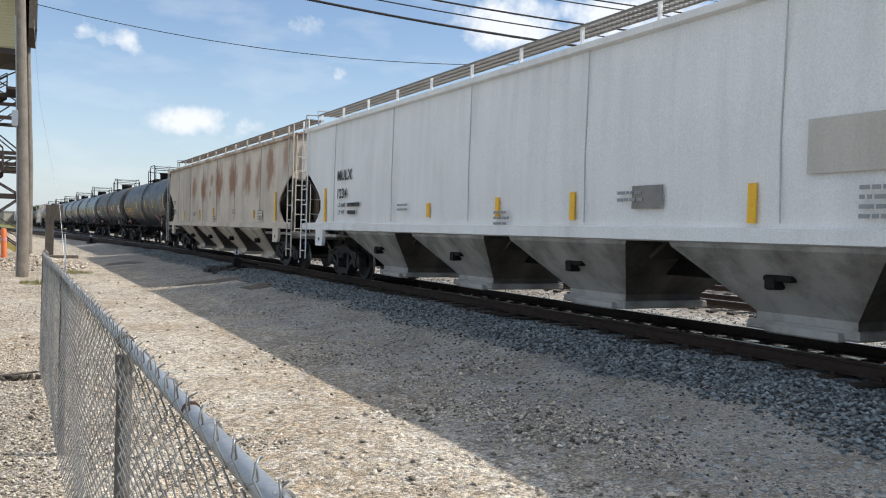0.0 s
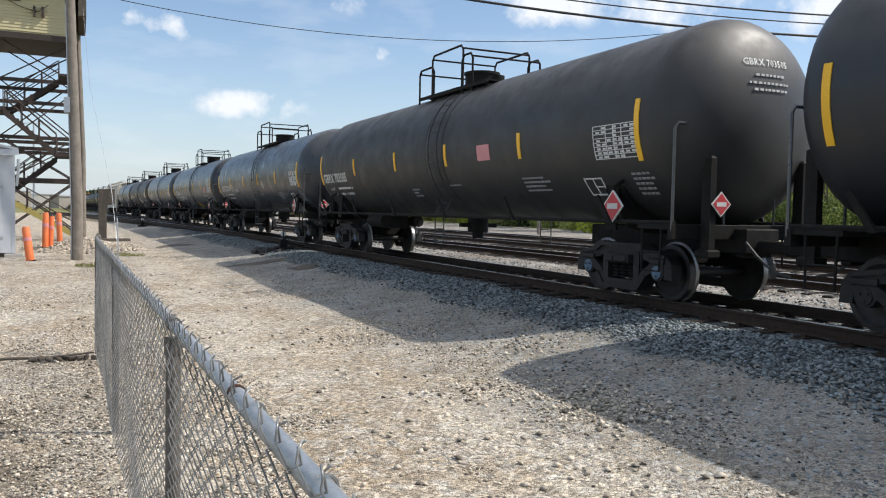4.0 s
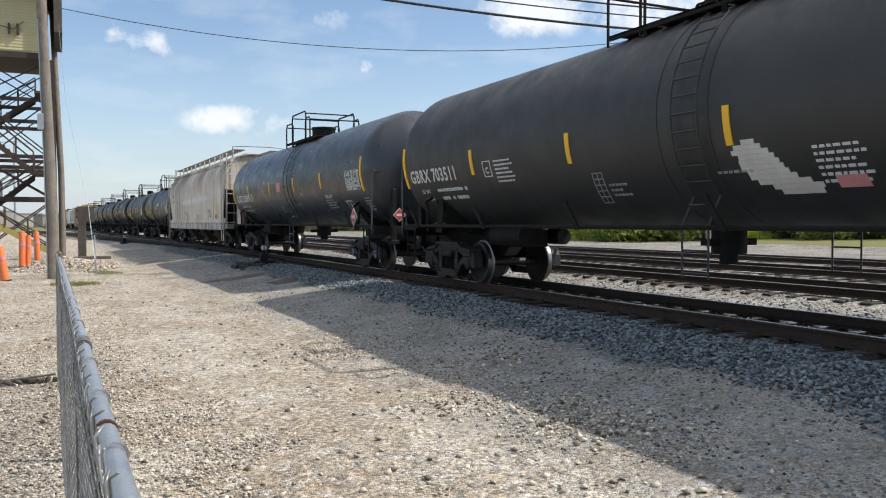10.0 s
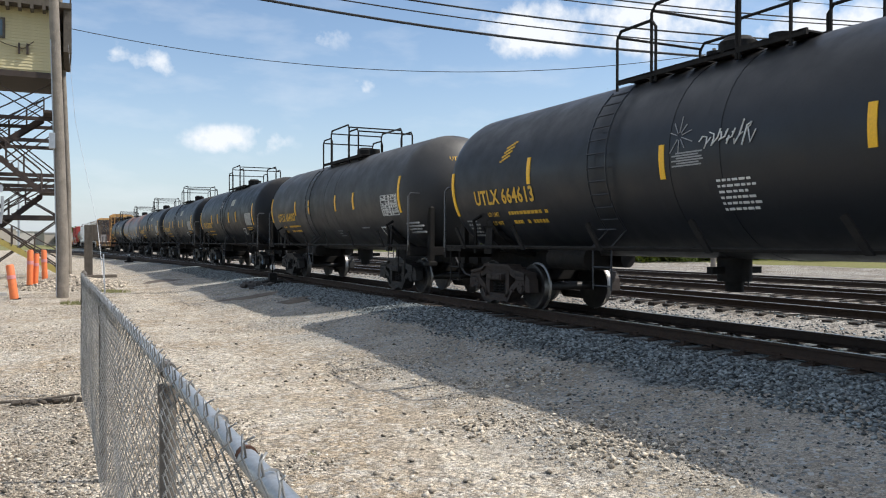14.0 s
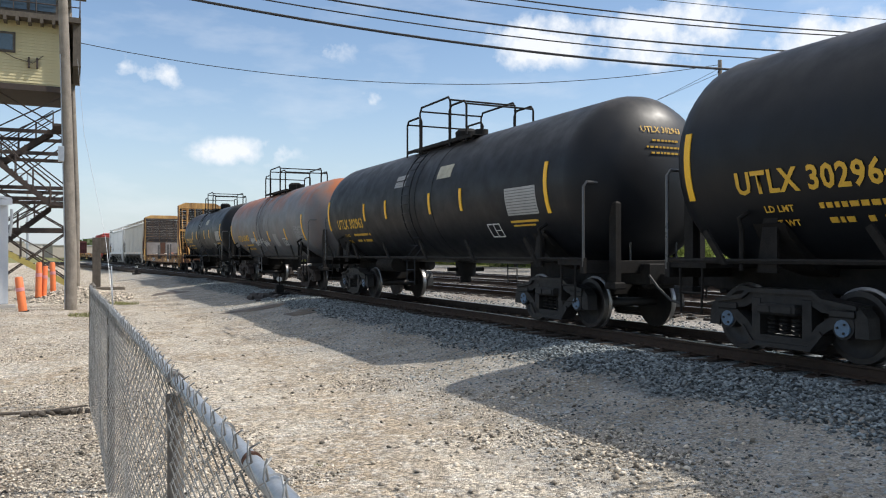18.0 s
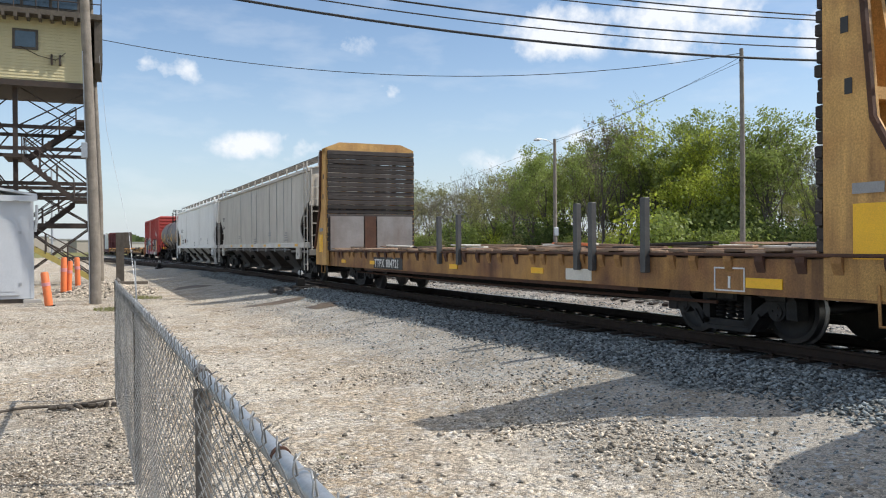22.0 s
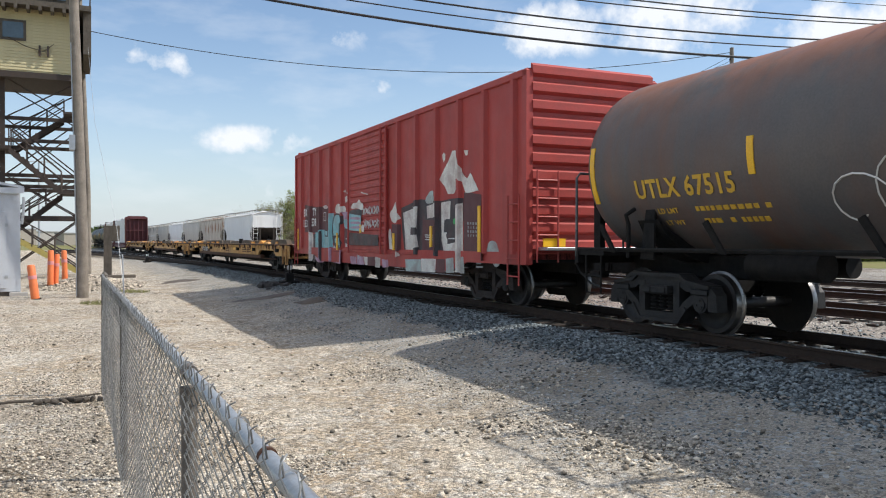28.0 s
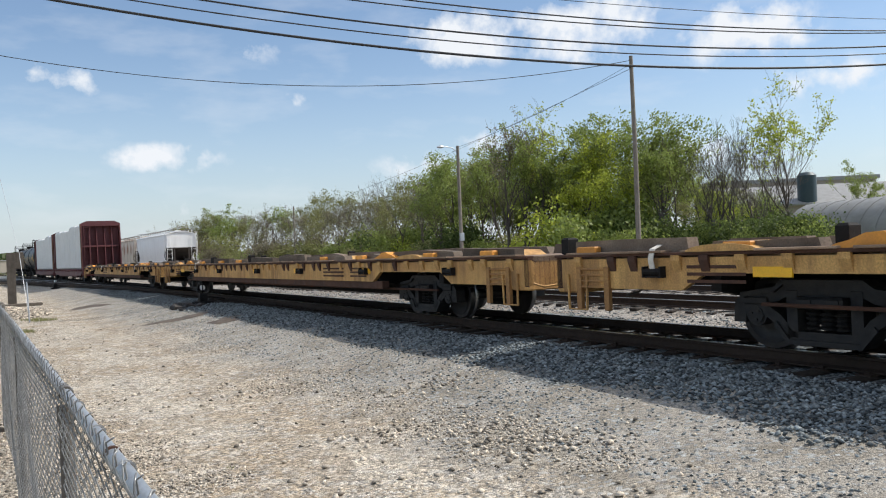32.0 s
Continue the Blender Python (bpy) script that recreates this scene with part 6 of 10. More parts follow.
            part("walk_stand", lambda: Mesh().box(-0.03, 0.03, -0.02, 0.02, 0, 0.36), P, car, at=pose(sx * 1.14, y, TOP - 0.2), key="wstand" + paint)
    for s in (-1, 1):
        part("end_grab_rail", lambda: Mesh().tube([(-1.2, s * (hl - 0.1), TOP - 0.2), (-1.2, s * (hl + 0.02), TOP + 0.30), (-0.6, s * (hl + 0.02), TOP + 0.34), (0.6, s * (hl + 0.02), TOP + 0.34), (1.2, s * (hl + 0.02), TOP + 0.30), (1.2, s * (hl - 0.1), TOP - 0.2)], 0.024, 6), M["galv"], car, key=("hgrab", k, s))
    for d, z, w, h in stripes:
        part("reflector_strip", lambda: Mesh().box(-0.012, 0.01, -w / 2, w / 2, 0, h), M["reflect"], car, "orange-yellow reflective strip", at=pose(-W - 0.035 if z < 1.5 else -W - 0.0, L / 2 - d, z), key=("hstrip", w, h))
    if marks:
        d, z = name_at
        lettering("reporting_mark", marks, size, M[ink], car, (-W - 0.01, L / 2 - d, z), squeeze=1.0)
        lettering("car_number", number, size * 0.95, M[ink], car, (-W - 0.012, L / 2 - d, z - (0.38 if round_top else 0.48)), squeeze=1.0)
        if size > 0.35:
            for i, words in enumerate(("LD LMT", "LT WT")):
                tagged(lettering("weight_line", words, 0.15, M[ink], car, (-W - 0.012, L / 2 - d - 0.12, z - 0.72 - 0.2 * i)), kind="stuff")
                tagged(part("stencil_line", lambda: bar_rows(0.7, 1, 0.14, 0.10, i), M[ink], car, at=pose(-W - 0.02, L / 2 - d - 0.82, z - 0.62 - 0.2 * i), key=("hrow", ink, i)), kind="stuff")
    if marks:
        for i, (w, n, d, z) in enumerate(((0.55, 2, 7.4, 1.95), (0.6, 3, 11.6, 1.75), (0.5, 2, 15.0, 2.0), (0.5, 4, L - 4.4, 1.95))):
            tagged(part("stencil_block", lambda: bar_rows(w, n, 0.1, 0.045, i), M["grey_mark"], car, at=pose(-W - 0.03, L / 2 - d, z), key=("hr", i)), kind="stuff")
    if notice:
        tagged(lettering("notice_word", notice, 0.115, M[ink], car, (-W - 0.01, L / 2 - 6.83, 1.47)), kind="stuff")
    if round_top:
        # a deep scuffed sill below the side
        for sx in (-1, 1):
            part("lower_sill", lambda: Mesh().box(min(sx * (W - 0.04), sx * (W + 0.02)), max(sx * (W - 0.04), sx * (W + 0.02)), -hl + 0.1, hl - 0.1, 0.96, SILL - 0.03, b=0.012), M["scuffed_sill"], car, "pale scuffed side sill", key=("lowsill", k, sx))
    for kind, d, z, w, h in extras:
        part("side_panel", lambda: Mesh().box(-0.006, 0.006, -w / 2, w / 2, z, z + h), M[kind], car, "painted panel on the car side", at=pose(-W - 0.015, L / 2 - d, 0))
    return car


def box_car(L, label):
    car = thing("box_car", label, "boxcar", "cars of the freight train")
    hl, W, Z0, Z1 = L / 2 - 0.62, 1.5, 1.0, 4.6
    P = M["box_red"]
    for sx in (-1, 1):
        part("side_wall", lambda: Mesh().box(min(sx * W, sx * (W - 0.06)), max(sx * W, sx * (W - 0.06)), -hl, hl, Z0 + 0.12, Z1, b=0.01), P, car, smooth=False)
        part("side_sill", lambda: Mesh().prism([(-hl, Z0 + 0.14), (-hl, Z0 - 0.1), (-hl + 2.5, Z0 - 0.1), (-hl + 3.4, Z0 - 0.32), (hl - 3.4, Z0 - 0.32), (hl - 2.5, Z0 - 0.1), (hl, Z0 - 0.1), (hl, Z0 + 0.14)], sx * (W - 0.03), sx * (W + 0.03), "x"), P, car, smooth=False)
        part("top_rail", lambda: Mesh().box(min(sx * (W - 0.05), sx * (W + 0.05)), max(sx * (W - 0.05), sx * (W + 0.05)), -hl - 0.03, hl + 0.03, Z1 - 0.1, Z1 + 0.04, b=0.015), P, car)
        for i in range(14):
            y = hl - 0.92 - 1.22 * i
            if -1.7 < y - 0.3 < 1.7 or y < -hl + 0.2:
                continue
            part("side_post", lambda: Mesh().prism([(-0.09, 0), (-0.055, 0.09), (0.055, 0.09), (0.09, 0)], Z0 + 0.1, Z1 - 0.1, "z"), P, car, at=pose(sx * W, y, 0, 0, 0, -90 * sx), key="bpost", smooth=False)
        # plug door, panelled, with its rods and rails
        door = part("door", lambda: Mesh().box(min(sx * W, sx * (W + 0.06)), max(sx * W, sx * (W + 0.06)), -1.55, 1.55, Z0 + 0.1, Z1 - 0.16, b=0.015), P, car, at=pose(0, 0.3, 0), smooth=False)
        for i in range(16):
            part("door_rib", lambda: Mesh().prism([(-0.06, 0), (-0.03, 0.035), (0.03, 0.035), (0.06, 0)], -1.5, 1.5, "y"), P, door, at=Matrix.Translation((sx * (W + 0.06), 0, Z0 + 0.3 + i * 0.205)) @ Matrix.Rotation(radians(90 * sx), 4, "Y"), key=("drib", sx), smooth=False)
        for y in (-1.62, -1.2, 1.62):
            part("door_rod", lambda: Mesh().cyl((0, 0, Z0), (0, 0, Z1 - 0.1), 0.032, 8), P, door, at=pose(sx * (W + 0.11), y, 0), key="drod")
        part("door_track", lambda: Mesh().box(-0.03, 0.06, -3.4, 3.4, 0, 0.09, b=0.01), P, car, at=pose(sx * (W + 0.02), 0.3, Z0 + 0.02), key="dtrack")
    part("roof", lambda: Mesh().prism([(-W - 0.03, Z1), (-W - 0.02, Z1 + 0.05), (0, Z1 + 0.14), (W + 0.02, Z1 + 0.05), (W + 0.03, Z1)], -hl - 0.02, hl + 0.02, "y"), P, car, smooth=False)
    part("floor_frame", lambda: Mesh().box(-W + 0.02, W - 0.02, -hl, hl, Z0 - 0.06, Z0 + 0.12).box(-0.3, 0.3, -L / 2 + 0.75, L / 2 - 0.75, 0.72, 1.0), M["under"], car, smooth=False)
    for s in (-1, 1):
        part("end_wall", lambda: Mesh().box(-W + 0.06, W - 0.06, min(s * hl, s * (hl - 0.05)), max(s * hl, s * (hl - 0.05)), Z0, Z1), P, car, smooth=False)
        for i in range(11):
            z = Z0 + 0.28 + i * 0.335
            part("end_corrugation", lambda: Mesh().prism([(-0.13, 0), (-0.07, 0.085), (0.07, 0.085), (0.13, 0)], -W + 0.08, W - 0.08, "x"), P, car, at=Matrix.Translation((0, s * hl, z)) @ Matrix.Rotation(radians(-90 * s), 4, "X"), key=("corr", s), smooth=False)
        for x in (-W + 0.02, W - 0.02):
            part("corner_post", lambda: Mesh().box(-0.07, 0.07, -0.08, 0.08, Z0 - 0.1, Z1 + 0.02, b=0.015), P, car, at=pose(x, s * (hl - 0.02), 0), key="bcorner")
        yl = s * (hl - 0.35)
        part("side_ladder", lambda: ladder([(-W - 0.1, yl - 0.22, 0.5), (-W - 0.1, yl - 0.22, 2.25)], [(-W - 0.1, yl + 0.22, 0.5), (-W - 0.1, yl + 0.22, 2.25)], 5, 0.02), P, car)
        part("end_ladder", lambda: ladder([(-W + 0.15, s * (hl + 0.13), 0.95), (-W + 0.15, s * (hl + 0.13), 2.7)], [(-W + 0.62, s * (hl + 0.13), 0.95), (-W + 0.62, s * (hl + 0.13), 2.7)], 5, 0.02), P, car)
        part("end_platform", lambda: Mesh().box(-1.3, 1.3, min(s * hl, s * (hl + 0.42)), max(s * hl, s * (hl + 0.42)), 1.18, 1.24, b=0.01), M["galv"], car)
        add_truck(car, s * (L / 2 - 3.1), "truck_brown")
        add_coupler(car, s * (L / 2 - 0.86), s)
    for words, d, z in (("BK", 1.45, 2.27), ("TY", 2.62, 2.27), ("153", 1.38, 1.88), ("538", 2.5, 1.9)):
        lettering("reporting_mark" if z > 2 else "car_number", words, 0.37, M["white_mark"], car, (-W - 0.096, hl - d, z))
    for d, z, h in ((0.62, 1.03, 0.8), (5.5, 1.08, 0.55), (7.8, 1.6, 0.25), (10.5, 1.12, 0.45), (12.95, 1.22, 0.5), (15.45, 1.13, 0.97)):
        part("reflector_strip", lambda: Mesh().box(-0.012, 0.01, -0.06, 0.06, 0, h), M["reflect"], car, "yellow reflective strip", at=pose(-W - 0.10, hl - d, z), key=("bstrip", h))
    part("end_reflector", lambda: Mesh().box(-0.25, 0.25, -0.012, 0.01, 0, 0.16), M["reflect"], car, "yellow reflective strip", at=pose(-W + 0.55, -hl - 0.1, 1.25))
    # spray paint along the side: outlines as (distance from the tail, height); it follows the posts and the door
    posts = [y for y in (hl - 0.92 - 1.22 * i for i in range(14)) if not (-1.7 < y - 0.3 < 1.7 or y < -hl + 0.2)]
    stops = sorted([y + o for y in posts for o in (-0.09, -0.055, 0.055, 0.09)] + [0.3 - 1.551, 0.3 - 1.549, 0.3 + 1.549, 0.3 + 1.551])

    def depth(y):
        if abs(y - 0.3) < 1.55:
            return 0.098
        near = min(abs(y - p) for p in posts)
        return 0.09 * max(0.0, min(1.0, (0.09 - near) / 0.035))

    def side_of(poly, y, sign):
        """The part of an outline on one side of a line across the wall."""
        out = []
        for (y0, z0), (y1, z1) in zip(poly, poly[1:] + poly[:1]):
            a, b = (y0 - y) * sign, (y1 - y) * sign
            if a >= 0:
                out.append((y0, z0))
            if (a >= 0) != (b >= 0):
                out.append((y, z0 + (z1 - z0) * a / (a - b)))
        return out

    def paint(m, pts, layer=1, label="", soft=1, sill=False):
        for _ in range(soft):
            # rounded off, as a spray can leaves it
            pts = [(p[0] * (1 - f) + q[0] * f, p[1] * (1 - f) + q[1] * f) for p, q in zip(pts, pts[1:] + pts[:1]) for f in (0.22, 0.78)]
        poly = [(hl - d, z) for d, z in pts]
        g, lift = Mesh(), 0.004 * layer + 0.002
        cuts = [-hl] + ([] if sill else stops) + [hl]
        for a, b in zip(cuts, cuts[1:]):
            piece = side_of(side_of(poly, a, 1), b, -1)
            if len(piece) > 2 and b - a > 0.003:
                e = 1e-4
                g.add([(-W - lift - (0.03 if sill else depth(min(max(y, a + e), b - e))), y, z) for y, z in piece], [tuple(range(len(piece)))])
        if g.f:
            part("spray_paint", g.data("spray_paint", M[m], False, 38, 0.002), None, car, label or "sprayed mark")
    # tail end: dark painted-out panels, teal letters over violet, pale puffs
    paint("spray_maroon", [(1.30, 2.70), (3.15, 2.53), (3.12, 1.65), (1.27, 1.70)], 1, "dark painted-out panel", 0)
    paint("spray_maroon", [(3.33, 2.56), (4.35, 2.47), (4.33, 1.69), (3.30, 1.73)], 1, "dark painted-out panel", 0)
    paint("white_mark", [(3.71, 2.36), (3.99, 2.34), (3.99, 2.31), (3.70, 2.33)], 3, "", 0)
    paint("white_mark", [(3.70, 2.08), (3.98, 2.06), (3.98, 2.04), (3.70, 2.06)], 3, "", 0)
    paint("white_mark", [(3.71, 2.36), (3.75, 2.35), (3.74, 2.05), (3.70, 2.06)], 3, "", 0)
    paint("white_mark", [(3.95, 2.34), (3.99, 2.34), (3.98, 2.04), (3.94, 2.04)], 3, "", 0)
    paint("spray_pale", [(1.94, 1.88), (2.16, 1.70), (2.42, 1.61), (2.39, 0.66), (1.81, 0.65), (2.11, 0.87), (1.95, 1.09), (1.68, 1.13), (2.03, 1.35)], 2, "pale sprayed drip", 1)
    paint("spray_dark", [(2.43, 1.62), (2.67, 1.62), (2.64, 0.63), (2.41, 0.62)], 3, "", 0)
    paint("spray_teal", [(2.67, 1.67), (3.22, 1.67), (3.43, 1.76), (3.87, 1.73), (3.90, 1.02), (2.65, 1.07)], 2, "teal sprayed letter", 0)
    paint("spray_teal", [(3.84, 1.76), (4.25, 1.71), (4.25, 1.09), (3.90, 1.02), (3.84, 1.41)], 3, "teal sprayed letter", 0)
    paint("spray_dark", [(3.84, 1.76), (4.22, 1.74), (4.21, 1.51), (3.84, 1.52)], 4, "", 0)
    paint("spray_teal", [(3.90, 1.71), (4.16, 1.70), (4.15, 1.55), (3.90, 1.56)], 5, "", 0)
    paint("spray_violet", [(2.68, 1.12), (3.34, 1.18), (3.90, 1.04), (3.89, 0.63), (2.67, 0.63)], 3, "violet sprayed shade", 1)
    paint("spray_dark", [(3.39, 1.66), (3.47, 1.76), (3.52, 0.85), (3.41, 0.63)], 5, "", 1)
    paint("spray_teal", [(4.35, 2.28), (4.89, 2.29), (4.74, 1.84), (4.77, 1.18), (4.38, 1.12)], 2, "teal sprayed letter", 0)
    paint("spray_dark", [(4.70, 1.99), (4.98, 2.30), (5.90, 2.20), (5.99, 1.98), (5.80, 1.85), (5.77, 1.52), (5.88, 1.38), (5.85, 1.10), (5.38, 1.09), (4.89, 1.24), (4.69, 1.47)], 3, "black sprayed outline", 1)
    paint("spray_teal", [(4.82, 2.01), (5.04, 2.23), (5.81, 2.16), (5.87, 1.99), (5.68, 1.88), (5.40, 1.94), (4.86, 1.89)], 4, "teal sprayed letter", 1)
    paint("spray_teal", [(4.79, 1.94), (5.42, 1.92), (5.43, 1.56), (4.85, 1.54)], 4, "teal sprayed letter", 0)
    paint("spray_teal", [(4.96, 1.47), (5.59, 1.47), (5.81, 1.34), (5.80, 1.14), (5.40, 1.23), (5.02, 1.29)], 4, "teal sprayed letter", 1)
    paint("spray_violet", [(4.54, 1.12), (4.96, 1.21), (5.38, 1.09), (5.87, 1.07), (5.84, 0.64), (5.26, 0.64), (4.58, 0.69)], 4, "violet sprayed shade", 0)
    paint("white_mark", [(4.84, 1.25), (4.97, 1.24), (5.31, 0.68), (5.20, 0.67)], 5, "", 1)
    paint("spray_violet", [(5.86, 2.29), (6.52, 2.27), (6.52, 1.81), (6.04, 1.77), (5.95, 2.01)], 3, "pink and teal sprayed patch", 0)
    paint("spray_teal", [(5.89, 2.06), (6.53, 2.04), (6.51, 1.77), (6.06, 1.75)], 4, "teal sprayed patch", 1)
    paint("spray_maroon", [(6.00, 1.77), (6.40, 1.75), (6.39, 1.28), (5.99, 1.28)], 2, "dark painted-out panel", 0)
    paint("white_mark", [(6.16, 1.46), (6.27, 1.45), (6.27, 1.42), (6.16, 1.42)], 4, "", 0)
    paint("white_mark", [(6.11, 1.29), (6.39, 1.28), (6.39, 1.24), (6.11, 1.25)], 4, "", 0)
    paint("white_mark", [(6.12, 1.23), (6.36, 1.23), (6.36, 1.19), (6.11, 1.19)], 4, "", 0)
    paint("spray_pale", [(4.96, 2.41), (5.15, 2.55), (5.44, 2.59), (5.61, 2.43), (5.67, 2.24), (5.40, 2.17), (5.11, 2.25)], 2, "pale sprayed puff", 2)
    paint("spray_pale", [(5.69, 2.44), (6.00, 2.49), (6.18, 2.39), (6.11, 2.27), (5.77, 2.27)], 2, "pale sprayed puff", 2)
    paint("spray_pale", [(3.53, 2.54), (3.95, 2.61), (4.24, 2.49), (3.91, 2.44)], 2, "pale sprayed puff", 2)
    paint("spray_pale", [(6.04, 2.75), (6.29, 2.80), (6.35, 2.62), (6.08, 2.57)], 2, "small pale patch", 0)
    paint("spray_pale", [(5.90, 2.96), (6.12, 2.97), (6.12, 2.90), (5.92, 2.91)], 2, "", 0)
    paint("spray_pale", [(6.22, 2.91), (6.41, 2.90), (6.41, 2.83), (6.24, 2.84)], 2, "", 0)
    # on the door: a striped block, white scrawled lines, a black band
    paint("spray_dark", [(6.67, 2.16), (6.87, 2.32), (7.94, 2.31), (7.94, 2.11), (7.83, 2.09), (6.70, 2.09)], 1, "black sprayed outline", 1)
    paint("spray_teal", [(6.75, 2.21), (7.88, 2.11), (7.87, 1.65), (6.74, 1.70)], 2, "teal sprayed block", 0)
    paint("spray_violet", [(6.87, 2.10), (7.83, 2.07), (7.85, 1.99), (6.83, 2.03)], 3, "violet sprayed band", 1)
    paint("spray_violet", [(6.93, 1.96), (7.82, 1.94), (7.85, 1.86), (6.83, 1.90)], 3, "violet sprayed band", 1)
    paint("spray_violet", [(6.98, 1.81), (7.82, 1.81), (7.85, 1.73), (6.83, 1.75)], 3, "violet sprayed band", 1)
    paint("spray_pale", [(6.92, 2.39), (7.11, 2.52), (7.49, 2.50), (7.71, 2.63), (7.84, 2.49), (8.10, 2.45), (8.05, 2.24), (7.55, 2.35), (7.03, 2.33)], 1, "pale sprayed puff", 2)
    paint("spray_pale", [(7.90, 1.80), (8.07, 1.87), (8.18, 1.74), (8.15, 1.62), (7.92, 1.63)], 2, "pale sprayed puff", 1)
    paint("spray_dark", [(6.59, 1.63), (9.33, 1.53), (9.33, 1.23), (6.58, 1.24)], 2, "black sprayed band", 0)
    paint("white_mark", [(7.88, 2.81), (8.48, 2.72), (8.48, 2.69), (7.88, 2.78)], 2, "", 0)
    # head end: pale block letters on a black backing, dark panels, a white peak
    paint("spray_dark", [(10.81, 2.23), (12.07, 2.40), (13.32, 2.30), (13.86, 2.33), (14.52, 2.31), (14.52, 1.84), (14.35, 1.04), (13.50, 1.00), (12.06, 1.03), (11.07, 1.01), (10.89, 1.62)], 1, "black sprayed backing", 0)
    paint("spray_pale", [(9.94, 2.10), (10.24, 2.26), (10.45, 2.46), (10.67, 2.33), (10.81, 1.85), (10.18, 1.84)], 1, "pale sprayed puff", 1)
    paint("spray_maroon", [(10.13, 1.82), (10.81, 1.80), (10.80, 1.10), (10.12, 1.09)], 2, "dark painted-out panel", 0)
    paint("spray_pale", [(9.87, 1.64), (10.11, 1.72), (10.17, 1.13), (10.80, 1.07), (10.80, 0.94), (10.02, 0.96)], 3, "pale sprayed outline", 1)
    paint("spray_pale", [(10.97, 2.10), (11.98, 2.23), (11.97, 1.67), (11.47, 1.71), (11.46, 1.51), (11.97, 1.53), (11.99, 1.21), (11.15, 1.04), (11.07, 1.61)], 2, "pale sprayed letter", 0)
    paint("spray_dark", [(11.49, 1.71), (11.97, 1.70), (11.97, 1.52), (11.49, 1.53)], 3, "", 0)
    paint("spray_pale", [(12.49, 2.21), (13.13, 2.27), (13.15, 1.93), (12.53, 1.91)], 2, "pale sprayed letter", 0)
    paint("spray_mint", [(12.40, 2.40), (12.77, 2.61), (13.13, 2.44), (13.11, 2.28), (12.45, 2.26)], 2, "mint sprayed puff", 2)
    paint("spray_maroon", [(12.25, 1.89), (13.17, 1.85), (13.16, 1.10), (12.24, 1.09)], 3, "dark painted-out panel", 0)
    paint("white_mark", [(12.42, 1.52), (12.94, 1.51), (12.94, 1.49), (12.42, 1.50)], 5, "", 0)
    paint("white_mark", [(12.42, 1.47), (12.94, 1.46), (12.94, 1.44), (12.42, 1.45)], 5, "", 0)
    paint("white_mark", [(12.42, 1.41), (12.94, 1.40), (12.94, 1.38), (12.42, 1.39)], 5, "", 0)
    paint("spray_pale", [(13.34, 2.26), (13.86, 2.28), (13.82, 1.87), (13.52, 1.85), (13.49, 1.56), (13.70, 1.56), (13.68, 1.29), (14.28, 1.35), (14.28, 2.16), (14.49, 2.21), (14.50, 1.23), (14.57, 0.69), (14.27, 0.66), (14.03, 1.01), (13.55, 1.00), (13.37, 1.36)], 2, "pale sprayed letter", 0)
    paint("spray_dark", [(13.61, 1.87), (14.04, 1.85), (14.03, 1.66), (13.61, 1.67)], 3, "", 0)
    paint("spray_dark", [(13.59, 1.55), (14.07, 1.59), (14.11, 1.43), (13.70, 1.36)], 3, "", 1)
    paint("white_mark", [(13.74, 1.43), (14.09, 1.43), (14.09, 1.40), (13.74, 1.41)], 4, "", 0)
    paint("spray_green", [(14.00, 1.86), (14.18, 1.89), (14.20, 1.75), (14.02, 1.73)], 4, "small green sprayed mark", 1)
    paint("spray_pale", [(13.23, 2.81), (13.48, 3.01), (13.77, 3.23), (13.94, 3.41), (14.26, 3.40), (14.36, 3.16), (14.46, 2.88), (14.59, 2.78), (14.71, 2.73), (14.86, 2.85), (15.25, 2.44), (14.82, 2.41), (14.62, 2.42), (14.43, 2.68), (14.29, 2.79), (14.10, 2.76), (14.22, 2.61), (14.04, 2.43), (13.71, 2.44), (13.56, 2.61)], 2, "pale sprayed peak shape", 0)
    paint("spray_pale", [(13.39, 3.37), (13.49, 3.42), (13.57, 3.36), (13.55, 3.24), (13.47, 3.19), (13.41, 3.29)], 2, "small pale star", 0)
    paint("spray_pale", [(14.53, 3.36), (14.75, 3.34), (14.72, 3.23), (14.61, 3.24)], 2, "small pale star", 0)
    paint("spray_maroon", [(14.54, 2.44), (15.54, 2.33), (15.53, 0.95), (14.52, 0.91)], 1, "dark painted-over panel", 0)
    paint("grey_mark", [(14.71, 1.78), (14.79, 1.77), (14.79, 1.72), (14.71, 1.72)], 3, "", 0)
    paint("grey_mark", [(14.74, 1.69), (14.79, 1.69), (14.79, 1.63), (14.74, 1.63)], 3, "", 0)
    paint("grey_mark", [(14.71, 1.60), (14.79, 1.60), (14.79, 1.54), (14.71, 1.55)], 3, "", 0)
    paint("grey_mark", [(14.74, 1.51), (14.79, 1.51), (14.79, 1.45), (14.74, 1.46)], 3, "", 0)
    paint("grey_mark", [(14.85, 1.77), (14.92, 1.77), (14.92, 1.72), (14.85, 1.72)], 3, "", 0)
    paint("grey_mark", [(14.88, 1.68), (14.92, 1.68), (14.92, 1.63), (14.88, 1.63)], 3, "", 0)
    paint("grey_mark", [(14.85, 1.60), (14.92, 1.59), (14.92, 1.54), (14.85, 1.54)], 3, "", 0)
    paint("grey_mark", [(14.88, 1.51), (14.92, 1.51), (14.92, 1.45), (14.87, 1.45)], 3, "", 0)
    paint("grey_mark", [(14.97, 1.77), (15.05, 1.76), (15.05, 1.71), (14.97, 1.71)], 3, "", 0)
